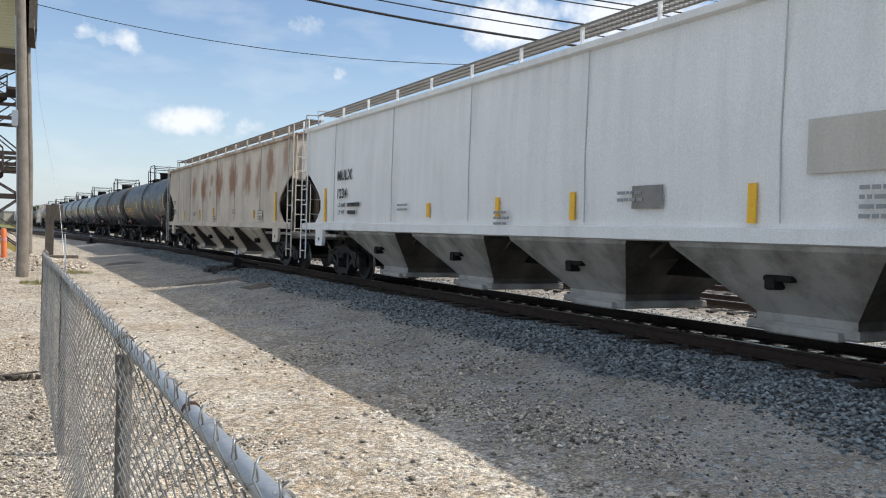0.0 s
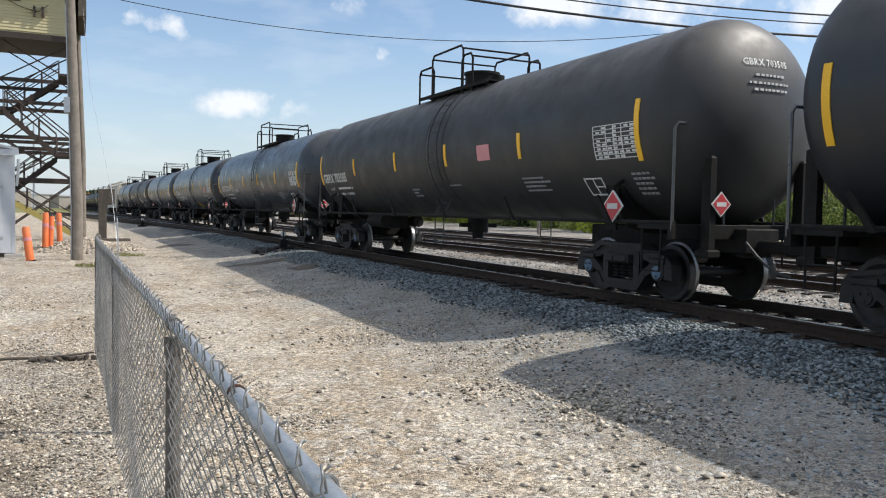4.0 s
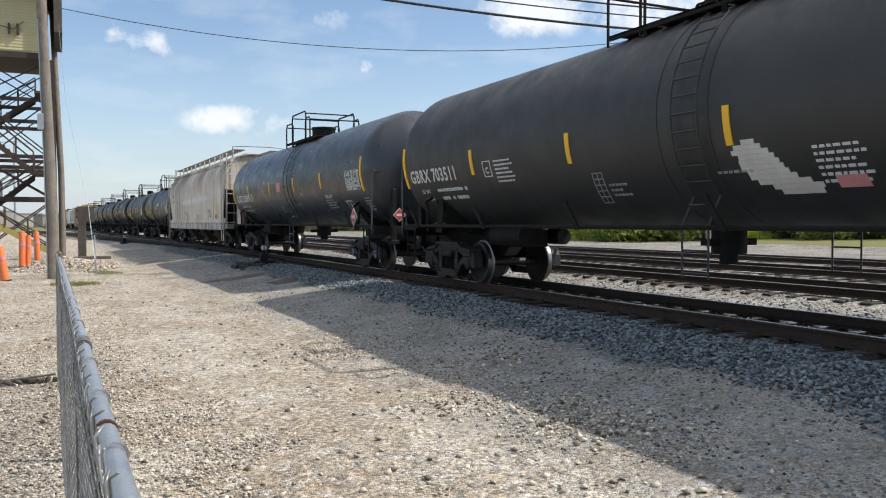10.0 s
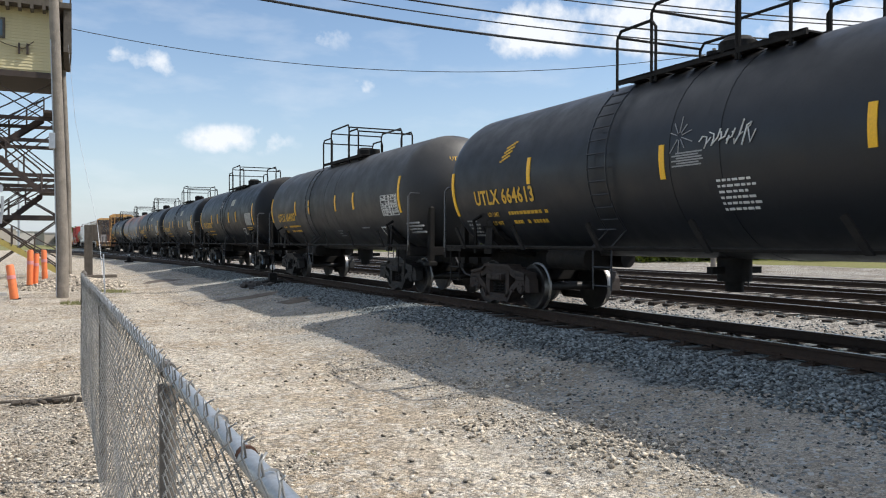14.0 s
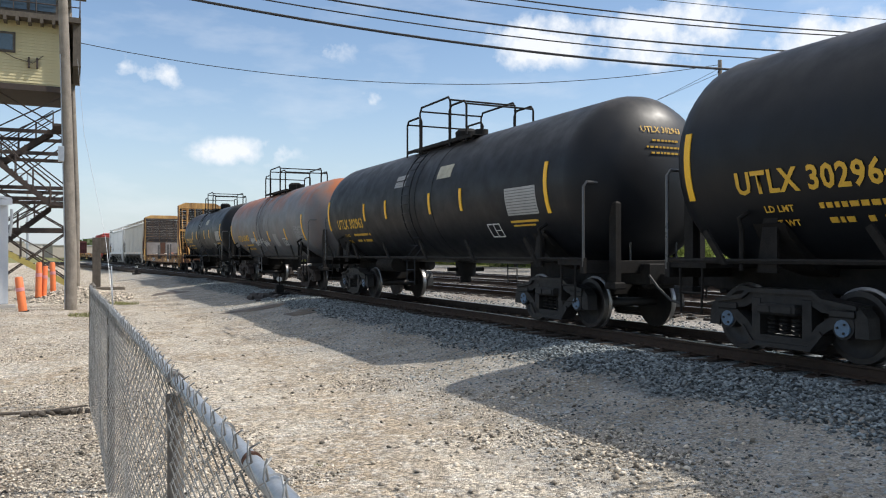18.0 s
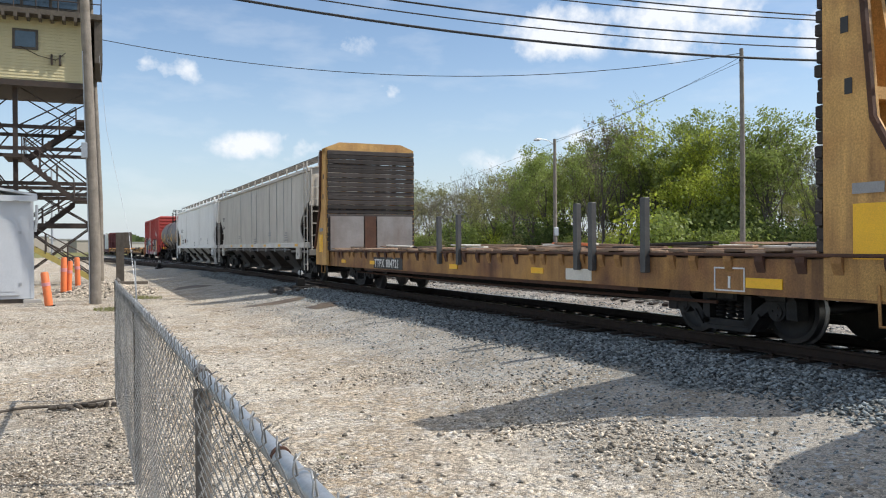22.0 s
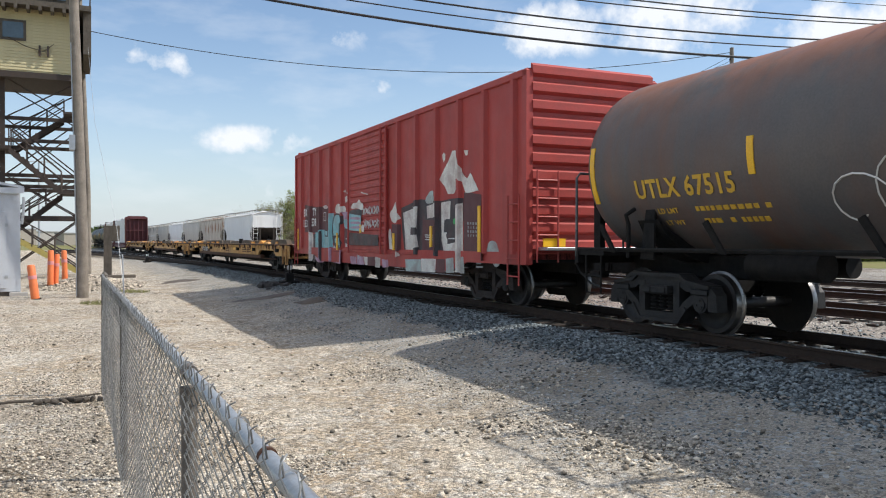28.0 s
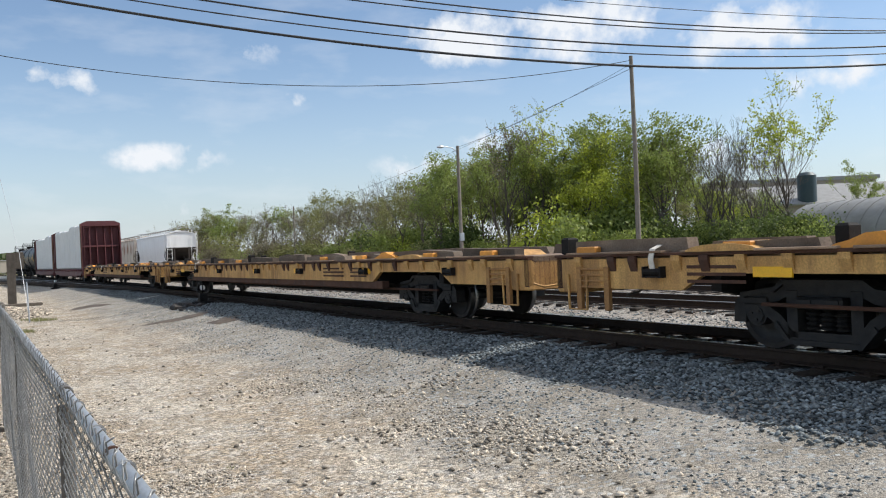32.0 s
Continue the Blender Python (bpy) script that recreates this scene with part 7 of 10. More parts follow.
    paint("grey_mark", [(15.00, 1.68), (15.05, 1.68), (15.05, 1.62), (15.00, 1.63)], 3, "", 0)
    paint("grey_mark", [(14.97, 1.59), (15.05, 1.59), (15.05, 1.54), (14.97, 1.54)], 3, "", 0)
    paint("grey_mark", [(15.00, 1.50), (15.05, 1.50), (15.05, 1.45), (15.00, 1.45)], 3, "", 0)
    paint("grey_mark", [(15.10, 1.76), (15.18, 1.76), (15.18, 1.70), (15.10, 1.71)], 3, "", 0)
    paint("grey_mark", [(15.13, 1.67), (15.18, 1.67), (15.18, 1.62), (15.13, 1.62)], 3, "", 0)
    paint("grey_mark", [(15.10, 1.59), (15.18, 1.58), (15.18, 1.53), (15.10, 1.54)], 3, "", 0)
    paint("grey_mark", [(15.13, 1.50), (15.18, 1.50), (15.18, 1.45), (15.13, 1.45)], 3, "", 0)
    paint("grey_mark", [(15.22, 1.75), (15.30, 1.75), (15.30, 1.70), (15.22, 1.70)], 3, "", 0)
    paint("grey_mark", [(15.25, 1.67), (15.29, 1.67), (15.29, 1.62), (15.25, 1.62)], 3, "", 0)
    paint("grey_mark", [(15.22, 1.58), (15.29, 1.58), (15.29, 1.53), (15.22, 1.53)], 3, "", 0)
    paint("grey_mark", [(15.25, 1.50), (15.29, 1.50), (15.29, 1.45), (15.24, 1.45)], 3, "", 0)
    paint("spray_mint", [(15.64, 1.29), (15.80, 1.38), (16.05, 1.34), (16.17, 1.08), (16.19, 0.87), (15.98, 0.81), (15.80, 0.97), (15.65, 1.00)], 1, "pale mint sprayed patch", 2)
    paint("grey_mark", [(15.15, 1.06), (15.46, 1.07), (15.46, 1.03), (15.15, 1.03)], 3, "", 0)
    paint("grey_mark", [(15.15, 0.98), (15.49, 0.99), (15.49, 0.96), (15.15, 0.95)], 3, "", 0)
    paint("grey_mark", [(15.15, 0.90), (15.38, 0.91), (15.38, 0.87), (15.15, 0.87)], 3, "", 0)
    paint("grey_mark", [(15.15, 0.82), (15.45, 0.83), (15.45, 0.80), (15.15, 0.79)], 3, "", 0)
    # patches on the sill
    paint("spray_violet", [(6.63, 0.90), (7.22, 0.89), (7.25, 0.66), (6.73, 0.66)], 1, "sprayed patch on the sill", 0, True)
    paint("spray_violet", [(7.27, 0.92), (7.87, 0.90), (7.96, 0.66), (7.31, 0.66)], 1, "sprayed patch on the sill", 0, True)
    paint("spray_mint", [(7.34, 0.95), (7.53, 0.94), (7.49, 0.79), (7.36, 0.84)], 1, "sprayed patch on the sill", 0, True)
    paint("spray_pale", [(7.90, 0.91), (8.25, 0.90), (8.26, 0.66), (8.02, 0.66)], 1, "sprayed patch on the sill", 0, True)
    paint("spray_maroon", [(8.27, 0.91), (8.91, 0.91), (8.92, 0.66), (8.27, 0.65)], 1, "sprayed patch on the sill", 0, True)
    paint("spray_pale", [(8.93, 0.91), (9.32, 0.89), (9.32, 0.66), (8.95, 0.65)], 1, "sprayed patch on the sill", 0, True)
    paint("spray_pale", [(8.87, 0.88), (9.34, 0.87), (9.27, 0.62), (8.90, 0.62)], 1, "sprayed patch on the sill", 0, True)
    paint("spray_violet", [(9.45, 0.86), (9.92, 0.85), (9.98, 0.65), (9.51, 0.63)], 1, "sprayed patch on the sill", 0, True)
    paint("spray_mint", [(11.17, 0.89), (12.19, 0.91), (12.21, 0.62), (11.22, 0.59)], 1, "sprayed patch on the sill", 0, True)
    paint("spray_pale", [(12.21, 0.93), (13.10, 0.94), (13.07, 0.62), (12.23, 0.61)], 1, "sprayed patch on the sill", 0, True)
    paint("spray_mint", [(13.64, 0.95), (14.06, 0.99), (14.09, 0.65), (13.68, 0.63)], 1, "sprayed patch on the sill", 0, True)
    paint("spray_maroon", [(13.12, 0.94), (13.60, 0.94), (13.60, 0.63), (13.12, 0.62)], 1, "sprayed patch on the sill", 0, True)
    paint("spray_mint", [(14.32, 0.99), (14.57, 1.02), (14.62, 0.65), (14.43, 0.64)], 1, "sprayed patch on the sill", 0, True)
    # two lines of white scrawl on the door
    rng = random.Random(8)
    for row, (z, n) in enumerate(((2.22, 9), (1.86, 8))):
        g = Mesh()
        for i in range(n):
            d = 8.05 + 0.165 * i + 0.1 * row
            pts = [(-W - 0.115, hl - d - 0.05 * math.sin(q * 1.9 + i) - 0.028 * q, z + 0.13 * math.cos(q * 1.3 + i * 2.1) * rng.uniform(0.6, 1.1)) for q in range(6)]
            g.tube(pts, 0.013, 4)
        tagged(part("spray_scrawl", g, M["white_mark"], car, "white spray-painted scrawl"), kind="stuff")
    return car


def bulkhead(car, s, hl, z0, z1, paint, planks, deep=1.4, wide=1.0):
    """A bulkhead at one end: framed outside, boarded inside, with tapering side plates."""
    y = s * (hl - deep)
    b = part("bulkhead", lambda: Mesh().prism([(-1.5, z1 - 0.2), (-1.5, z1), (-1.05, z1 + 0.2), (1.05, z1 + 0.2), (1.5, z1), (1.5, z1 - 0.2)], min(y, y + s * 0.5), max(y, y + s * 0.5), "y"), M[paint], car, at=Matrix.Diagonal((wide, 1, 1, 1)), smooth=False)
    for x in (-1.5, 1.42):
        part("side_plate", lambda: Mesh().prism([(y, z0 - 0.5), (y, z1 - 0.02), (y + s * 0.5, z1 - 0.02), (y + s * 0.68, z0 + 1.5), (y + s * deep, z0 + 0.1), (y + s * deep, z0 - 0.5)], x, x + 0.08, "x"), M[paint], b, smooth=False)
    for x in (-0.85, -0.3, 0.3, 0.85):
        part("stiffener", lambda: Mesh().prism([(y, z0 - 0.2), (y, z1 - 0.1), (y + s * 0.2, z1 - 0.1), (y + s * 0.6, z0 + 1.0), (y + s * deep * 0.9, z0 - 0.2)], x - 0.03, x + 0.03, "x"), M[paint], b, smooth=False)
    part("cross_member", lambda: Mesh().box(-1.36, 1.36, min(y, y + s * 0.5), max(y, y + s * 0.5), z0 + 1.75, z0 + 1.89), M[paint], b, smooth=False)
    part("side_flange", lambda: Mesh().tube([(-1.53, y + s * 0.5, z1 - 0.05), (-1.53, y + s * 0.68, z0 + 1.5), (-1.53, y + s * deep, z0 + 0.1)], 0.045, 6), M["rust"], b)
    part("ladder", lambda: ladder([(-1.3, s * (hl + 0.02), z0 - 0.45), (-1.3, s * (hl - deep + 0.75), z1 - 0.1)], [(-0.85, s * (hl + 0.02), z0 - 0.45), (-0.85, s * (hl - deep + 0.75), z1 - 0.1)], 10, 0.022), M[paint], b)
    if planks:
        rng = random.Random(3)
        n = 22
        for i in range(n):
            z = z0 + 0.02 + (z1 - z0 - 0.1) * i / n
            h = (z1 - z0 - 0.1) / n - 0.014
            part("plank", lambda: Mesh().box(-1.46, 1.46, -0.05, 0.05, 0, h, b=0.012), M["bulk_wood"], b, at=pose(rng.uniform(-0.015, 0.015), y - s * 0.06 - s * rng.uniform(0, 0.035), z, 0, rng.uniform(-0.3, 0.3), 0), key=("bplank", round(h, 3)))
        for x0, x1 in ((-1.40, -0.3), (0.16, 1.38)):
            part("steel_plate", lambda: Mesh().box(x0, x1, -0.012, 0.012, z0, z0 + 1.2, b=0.004), M["plate"], b, "scuffed bare steel plate", at=pose(0, y - s * 0.16, 0))
        part("rusty_strip", lambda: Mesh().box(-0.26, 0.12, -0.01, 0.01, z0, z0 + 1.2), M["rust"], b, "rusty strip between the plates", at=pose(0, y - s * 0.16, 0), smooth=False)
        part("reflector_plate", lambda: Mesh().box(-0.014, 0.0, -0.21, 0.21, 0, 0.62), M["reflect"], b, "tall yellow reflective plate", at=pose(-1.502, y + s * 0.62, z0 - 0.05))
        part("notice_plate", lambda: Mesh().box(-0.014, 0.0, -0.2, 0.2, 0, 0.12), M["grey_mark"], b, "small pale notice plate", at=pose(-1.502, y + s * 0.60, z0 + 0.68))
        for dy, z in ((0.35, z0 + 1.9), (0.3, z0 + 2.6)):
            part("hole", lambda: Mesh().box(-0.006, 0.0, -0.05, 0.05, -0.09, 0.09), M["black_mark"], b, at=pose(-1.502, y + s * dy, z), key="bhole")
    else:
        part("end_panel", lambda: Mesh().box(-1.42, 1.42, min(y, y - s * 0.08), max(y, y - s * 0.08), z0, z1 - 0.02), M[paint], b, smooth=False)
    return b


def flat_base(name, L, label, paint="flat_yellow", deck=1.2, web=0.42, foot=0.1, group="cars of the freight train", truck_at=3.0, tip=0.6, arch=0.0):
    """A flatcar's frame: a painted web under the deck edge, a rusty lower flange, brackets, centre sill and trucks."""
    car = thing(name, label, "flatcar", group)
    hl = L / 2 - tip
    k = (round(L, 2), deck, web)
    z0 = deck - 0.08 - web
    low = "rust" if paint in ("flat_yellow", "flat_rusty") else paint
    for sx in (-1, 1):
        yt = L / 2 - truck_at
        edge = [(-hl, deck - 0.06), (-hl, z0)]
        for c in (-yt, yt):
            edge += [(c - 1.75, z0), (c - 1.35, z0 + arch), (c + 1.3, z0 + arch), (c + 1.7, z0)]
        edge += [(hl, z0), (hl, deck - 0.06)]
        part("side_sill", lambda: Mesh().prism(edge, sx * 1.42, sx * 1.5, "x"), M[paint], car, key=("fsill", k, sx), smooth=False)
        part("lower_flange", lambda: Mesh().box(min(sx * 1.47, sx * 1.30), max(sx * 1.47, sx * 1.30), -hl + truck_at + 0.9, hl - truck_at - 0.9, z0 - foot, z0 + 0.01, b=0.01), M[low], car, key=("flow", k, sx), smooth=False)
        part("top_flange", lambda: Mesh().box(min(sx * 1.38, sx * 1.54), max(sx * 1.38, sx * 1.54), -hl, hl, deck - 0.035, deck + 0.01, b=0.01), M[low], car, key=("fflange", k, sx))
        n = int(L / 0.62)
        rng = random.Random(int(L * 7))
        for i in range(n):
            y = -hl + 0.6 + (2 * hl - 1.2) * i / (n - 1) + rng.uniform(-0.12, 0.12)
            part("bracket", lambda: Mesh().prism([(-1.5, deck - 0.03), (-1.55, deck - 0.03), (-1.55, deck - 0.10), (-1.5, deck - 0.24)], -0.07, 0.07, "y"), M[low if rng.random() < 0.7 else paint], car, at=pose(0, y, 0) if sx < 0 else pose(0, y, 0, 0, 0, 180), key=("bracket", deck, rng.random() < 0.5 and low or paint), smooth=False)
    part("deck", lambda: Mesh().box(-1.40, 1.40, -hl, hl, deck - 0.1, deck), M["deck_wood"], car, key=("fdeck", k), smooth=False)
    part("centre_sill", lambda: Mesh().prism([(-L / 2 + 0.8, 0.75), (-L / 2 + truck_at + 1.6, 0.75), (-L / 2 + truck_at + 3.0, 0.36), (L / 2 - truck_at - 3.0, 0.36), (L / 2 - truck_at - 1.6, 0.75), (L / 2 - 0.8, 0.75), (L / 2 - 0.8, deck - 0.1), (-L / 2 + 0.8, deck - 0.1)], -0.33, 0.33, "x"), M["under"], car, key=("fcs", k), smooth=False)
    for i in range(9):
        y = -hl + 3 + (2 * hl - 6) * i / 8
        part("cross_bearer", lambda: Mesh().prism([(-1.4, z0), (-0.3, z0 - 0.2), (0.3, z0 - 0.2), (1.4, z0), (1.4, deck - 0.1), (-1.4, deck - 0.1)], -0.08, 0.08, "y"), M["under"], car, at=pose(0, y, 0), key=("fxb", k), smooth=False)
    part("brake_pipe", lambda: Mesh().tube([(-1.2, -hl + 3.5, z0 - 0.16), (-1.2, 0, z0 - 0.2), (-1.2, hl - 3.5, z0 - 0.16)], 0.025, 6), M["rust"], car, key=("fpipe", k))
    for s in (-1, 1):
        part("end_sill", lambda: Mesh().box(-1.5, 1.5, min(s * hl, s * (hl - 0.12)), max(s * hl, s * (hl - 0.12)), z0 - 0.02, deck, b=0.015), M[low], car, key=("fend", k, s))
        add_truck(car, s * (L / 2 - truck_at))
        add_coupler(car, s * (L / 2 - 0.86), s)
        part("sill_step", lambda: Mesh().tube([(-1.52, -0.22, z0 + 0.2), (-1.52, -0.2, 0.42), (-1.52, 0.2, 0.42), (-1.52, 0.22, z0 + 0.2)], 0.022, 5), M[paint], car, at=pose(0, s * (hl - 0.5), 0), key=("fstep", z0))
    return car


def bulkhead_flat(L):
    car = flat_base("bulkhead_flatcar", L, "rusty yellow bulkhead flatcar with boarded ends and empty plank deck", paint="flat_rusty", deck=1.2, web=0.45, foot=0.07, truck_at=4.05)
    hl, at_tail = L / 2 - 0.6, L / 2 + 0.36
    for s in (-1, 1):
        bulkhead(car, s, hl, 1.2, 4.8, "flat_yellow", True, 1.35 if s > 0 else 1.45, 1.1 if s > 0 else 1.0)
    rng = random.Random(9)
    for i in range(54):
        y = -hl + 1.55 + (2 * hl - 3.1) * (i + 0.5) / 54
        part("deck_board", lambda: Mesh().box(-1.5, 1.46, -0.17, 0.17, 0, 0.045, b=0.006), M["deck_wood"], car, at=pose(rng.uniform(-0.04, 0.03), y, 1.2 + rng.uniform(0.0, 0.035), 0, rng.uniform(-0.8, 0.8), rng.uniform(-1.5, 1.5)), key="dboard")
    for i in range(34):
        y, x = rng.uniform(-hl + 2.4, hl - 2.4), rng.uniform(-1.25, 1.0)
        m = rng.choice(("beam_grey", "deck_wood", "cream_paint", "deck_wood", "bulk_wood"))
        part("loose_board", lambda: Mesh().box(-0.06, 0.06, -0.8, 0.8, 0, 0.04, b=0.008), M[m], car, at=pose(x, y, 1.27 + 0.025 * (i % 3), rng.uniform(-1.5, 1.5), rng.uniform(-2, 2), rng.choice((0, 4, -6, 12, 85, -20))), key=("lboard", m))
    part("orange_strap", Mesh().tube([(-1.2, -5.0, 1.34), (-1.1, -4.4, 1.37), (-0.9, -4.0, 1.35), (-1.0, -3.5, 1.36)], 0.03, 5), M["orange"], car, "crumpled orange strap on the deck")
    for d in (11.9, 13.0, 17.85, 18.3, 19.7):
        y = at_tail - d
        part("stake", lambda: Mesh().box(-0.045, 0.045, -0.06, 0.06, -0.3, 0.85, b=0.012), M["grating"], car, at=pose(-1.56, y, 1.2), key="fstake")
    lettering("reporting_mark", "TTPX", 0.32, M["white_mark"], car, (-1.513, at_tail - 7.05, 0.74))
    lettering("car_number", "804721", 0.32, M["white_mark"], car, (-1.513, at_tail - 8.03, 0.74))
    part("number_board", lambda: Mesh().box(-0.006, 0.0, -2.25, 0.12, -0.05, 0.28), M["black_mark"], car, at=pose(-1.503, at_tail - 7.05, 0.74), smooth=False)
    for d in (3.9, 6.8, 12.6, 16.4):
        part("reflector_strip", lambda: Mesh().box(-0.012, 0.01, -0.22, 0.22, 0, 0.11), M["reflect"], car, "yellow reflective strip", at=pose(-1.505, at_tail - d, 0.80), key="fstrip")
    part("reflector_strip", lambda: Mesh().box(-0.012, 0.01, -0.3, 0.3, 0, 0.13), M["reflect"], car, "yellow reflective strip", at=pose(-1.505, at_tail - 22.0, 0.76))
    part("logo_block", lambda: Mesh().box(-0.008, 0.0, -0.4, 0.4, 0, 0.2), M["cream_paint"], car, "worn pale emblem patch", at=pose(-1.503, at_tail - 17.8, 0.72), smooth=False)
    for a, c, e, f in ((-0.28, 0.28, 0, 0.02), (-0.28, 0.28, 0.3, 0.32), (-0.28, -0.26, 0.0, 0.32), (0.26, 0.28, 0.0, 0.32), (-0.02, 0.02, 0.04, 0.2)):
        part("frame_line", lambda: Mesh().box(-0.008, 0.0, a, c, e, f), M["white_mark"], car, at=pose(-1.504, at_tail - 21.4, 0.70), smooth=False)
    return car


def long_flat(L, label, marks=None, seed=1):
    car = flat_base("long_flatcar", L, label, deck=1.22, web=0.40, foot=0.16, truck_at=4.6, tip=0.38, arch=0.22)
    hl = L / 2 - 0.38
    rng = random.Random(seed)
    # worn wooden guide beams along both edges, in lengths, with yellow blocks and posts between
    for sx in (-1, 1):
        y = -hl + 0.5
        while y < hl - 1.0:
            d = rng.uniform(1.3, 2.9)
            y1 = min(y + d, hl - 0.3)
            h = rng.uniform(0.13, 0.21)
            part("guide_beam", lambda: Mesh().prism([(y, 0.0), (y1, 0.0), (y1 - rng.uniform(0, 0.1), h), (y + d * 0.5, h + rng.uniform(-0.02, 0.02)), (y + rng.uniform(0, 0.12), h - rng.uniform(0, 0.05))], -0.1, 0.1, "x"), M["beam_grey"], car, "weathered wooden guide beam", at=pose(sx * 1.30 + rng.uniform(-0.06, 0.06), 0, 1.22, 0, 0, rng.uniform(-0.25, 0.25)), smooth=False)
            if rng.random() < 0.8:
                part("beam_block", lambda: Mesh().box(-0.06, 0.06, -0.2, 0.2, 0.0, 0.11, b=0.015), M["block_orange"], car, at=pose(sx * 1.46, y + d * rng.uniform(0.3, 0.8), 1.23), key="bblock")
            if rng.random() < 0.2:
                part("guide_post", lambda: Mesh().box(-0.1, 0.1, -0.08, 0.08, 0, 0.27, b=0.03), M["under"], car, at=pose(sx * 1.36, y1 + 0.14, 1.22), key="gpost")
            y = y1 + rng.uniform(0.1, 0.4)
    for i in range(26):
        y = -hl + 0.8 + (2 * hl - 1.6) * i / 25 + rng.uniform(-0.2, 0.2)
        part("edge_plank", lambda: Mesh().box(-0.1, 0.1, -0.5, 0.5, 0, 0.03, b=0.006), M["deck_wood"], car, at=pose(-1.46 + rng.uniform(-0.05, 0.03), y, 1.225, 0, rng.uniform(-2, 2), rng.uniform(-2, 2)), key="eplank")
    for i in range(4):
        y = -hl + 2.5 + (2 * hl - 5) * i / 3
        part("hitch_stand", lambda: Mesh().prism([(-0.6, 0), (0.6, 0), (0.25, 0.12), (-0.4, 0.1)], -0.35, 0.35, "x"), M["flat_yellow"], car, at=pose(0, y, 1.22), key="hitch", smooth=False)
    for y in (L / 2 - 3.6, -L / 2 + 4.4):
        # a bridge plate, curled up along the edge
        arc = [(0.55 * math.cos(a), 0.02 + 0.09 * math.sin(a)) for a in [radians(12 * q) for q in range(16)]]
        part("bridge_plate", lambda: Mesh().prism([(u, h) for u, h in arc if h > 0], -0.25, 0.2, "x"), M["flat_yellow"], car, "curled yellow bridge plate", at=pose(-1.32, y, 1.21), key="bridge", smooth=False)
    for s in (-1, 1):
        ye = s * hl
        box = part("end_box", lambda: Mesh().box(-1.49, 1.49, min(ye, ye - s * 0.5), max(ye, ye - s * 0.5), 0.66, 1.16, b=0.02).box(-0.5, 0.5, min(ye, ye + s * 0.25), max(ye, ye + s * 0.25), 0.70, 1.10, b=0.02), M["flat_yellow"], car, "rusty yellow end box", key=("ebox", round(L, 2), s))
        for q in range(4):
            part("step_louvre", lambda: Mesh().box(-1.53, -1.49, -0.26, 0.26, 0, 0.035, b=0.008), M["flat_rusty"], box, at=pose(0, ye - s * 0.85, 0.74 + 0.085 * q), key="louvre")
        for o in (-0.3, 0.3):
            part("step_hanger", lambda: Mesh().box(-1.54, -1.48, -0.05, 0.05, 0.42, 1.05, b=0.012), M["flat_rusty"], car, at=pose(0, ye - s * 0.85 + o, 0), key="shang")
        part("uncoupling_lever", lambda: Mesh().tube([(-1.45, 0, 0.78), (-1.3, 0.08 * s, 0.72), (-0.4, 0.12 * s, 0.80), (-0.15, 0.3 * s, 0.95)], 0.018, 6), M["flat_yellow"], car, at=pose(0, ye + s * 0.06, 0), key=("ulever", s))
        heap = [(-0.55, 0.0), (-0.42, 0.07), (-0.22, 0.11), (0.0, 0.16), (0.18, 0.15), (0.36, 0.08), (0.5, 0.05), (0.62, 0.0)]
        part("webbing_coil", lambda: Mesh().prism(heap, -0.28, 0.22, "x"), M["block_orange"], car, "heap of faded orange webbing", at=pose(-1.24, s * (hl - 5.2), 1.23), key="heap", smooth=False)
    if marks:
        for words, d in zip(marks.split(), (7.6, 8.72)):
            lettering("reporting_mark" if d < 8 else "car_number", words, 0.33, M["white_mark"], car, (-1.52, L / 2 - d, 0.79))
        part("number_board", lambda: Mesh().box(-0.006, 0.0, -2.95, 0.15, -0.02, 0.29), M["rust"], car, at=pose(-1.503, L / 2 - 7.6, 0.77), smooth=False)
    for d in (3.9, 9.6, 14.2, 18.0, 22.5):
        if d < L - 2:
            part("reflector_strip", lambda: Mesh().box(-0.012, 0.01, -0.26, 0.26, 0, 0.12), M["reflect"], car, "yellow reflective strip", at=pose(-1.505, hl - d, 0.92), key="lfstrip")
    for i in range(7):
        # lashing winches on the sill
        y = -hl + 2.2 + (2 * hl - 4.4) * i / 6 + rng.uniform(-0.4, 0.4)
        winch = part("lashing_winch", lambda: Mesh().box(-1.58, -1.49, -0.14, 0.14, 0.90, 0.93).cyl((-1.56, -0.15, 0.98), (-1.56, 0.15, 0.98), 0.045, 8).box(-1.60, -1.5, -0.17, -0.14, 0.90, 1.05).box(-1.60, -1.5, 0.14, 0.17, 0.90, 1.05), M["under"], car, at=pose(0, y, 0), key="winch")
        if rng.random() < 0.45:
            part("strap_end", lambda: Mesh().prism([(-1.57, 1.0), (-1.60, 1.14), (-1.56, 1.28), (-1.42, 1.33), (-1.42, 1.318), (-1.55, 1.27), (-1.588, 1.14), (-1.555, 1.0)], -0.045, 0.045, "y"), M["cream_paint"], winch, "loose pale lashing strap", key="strap", smooth=False)
    for i in range(5):
        y = rng.uniform(-hl + 2, hl - 2)
        for q in range(3):
            part("faded_line", lambda: Mesh().box(-0.006, 0.0, -0.45, 0.45, 0, 0.04), M["rust"], car, at=pose(-1.503, y, 0.84 + 0.09 * q), key="fline", smooth=False)
    return car


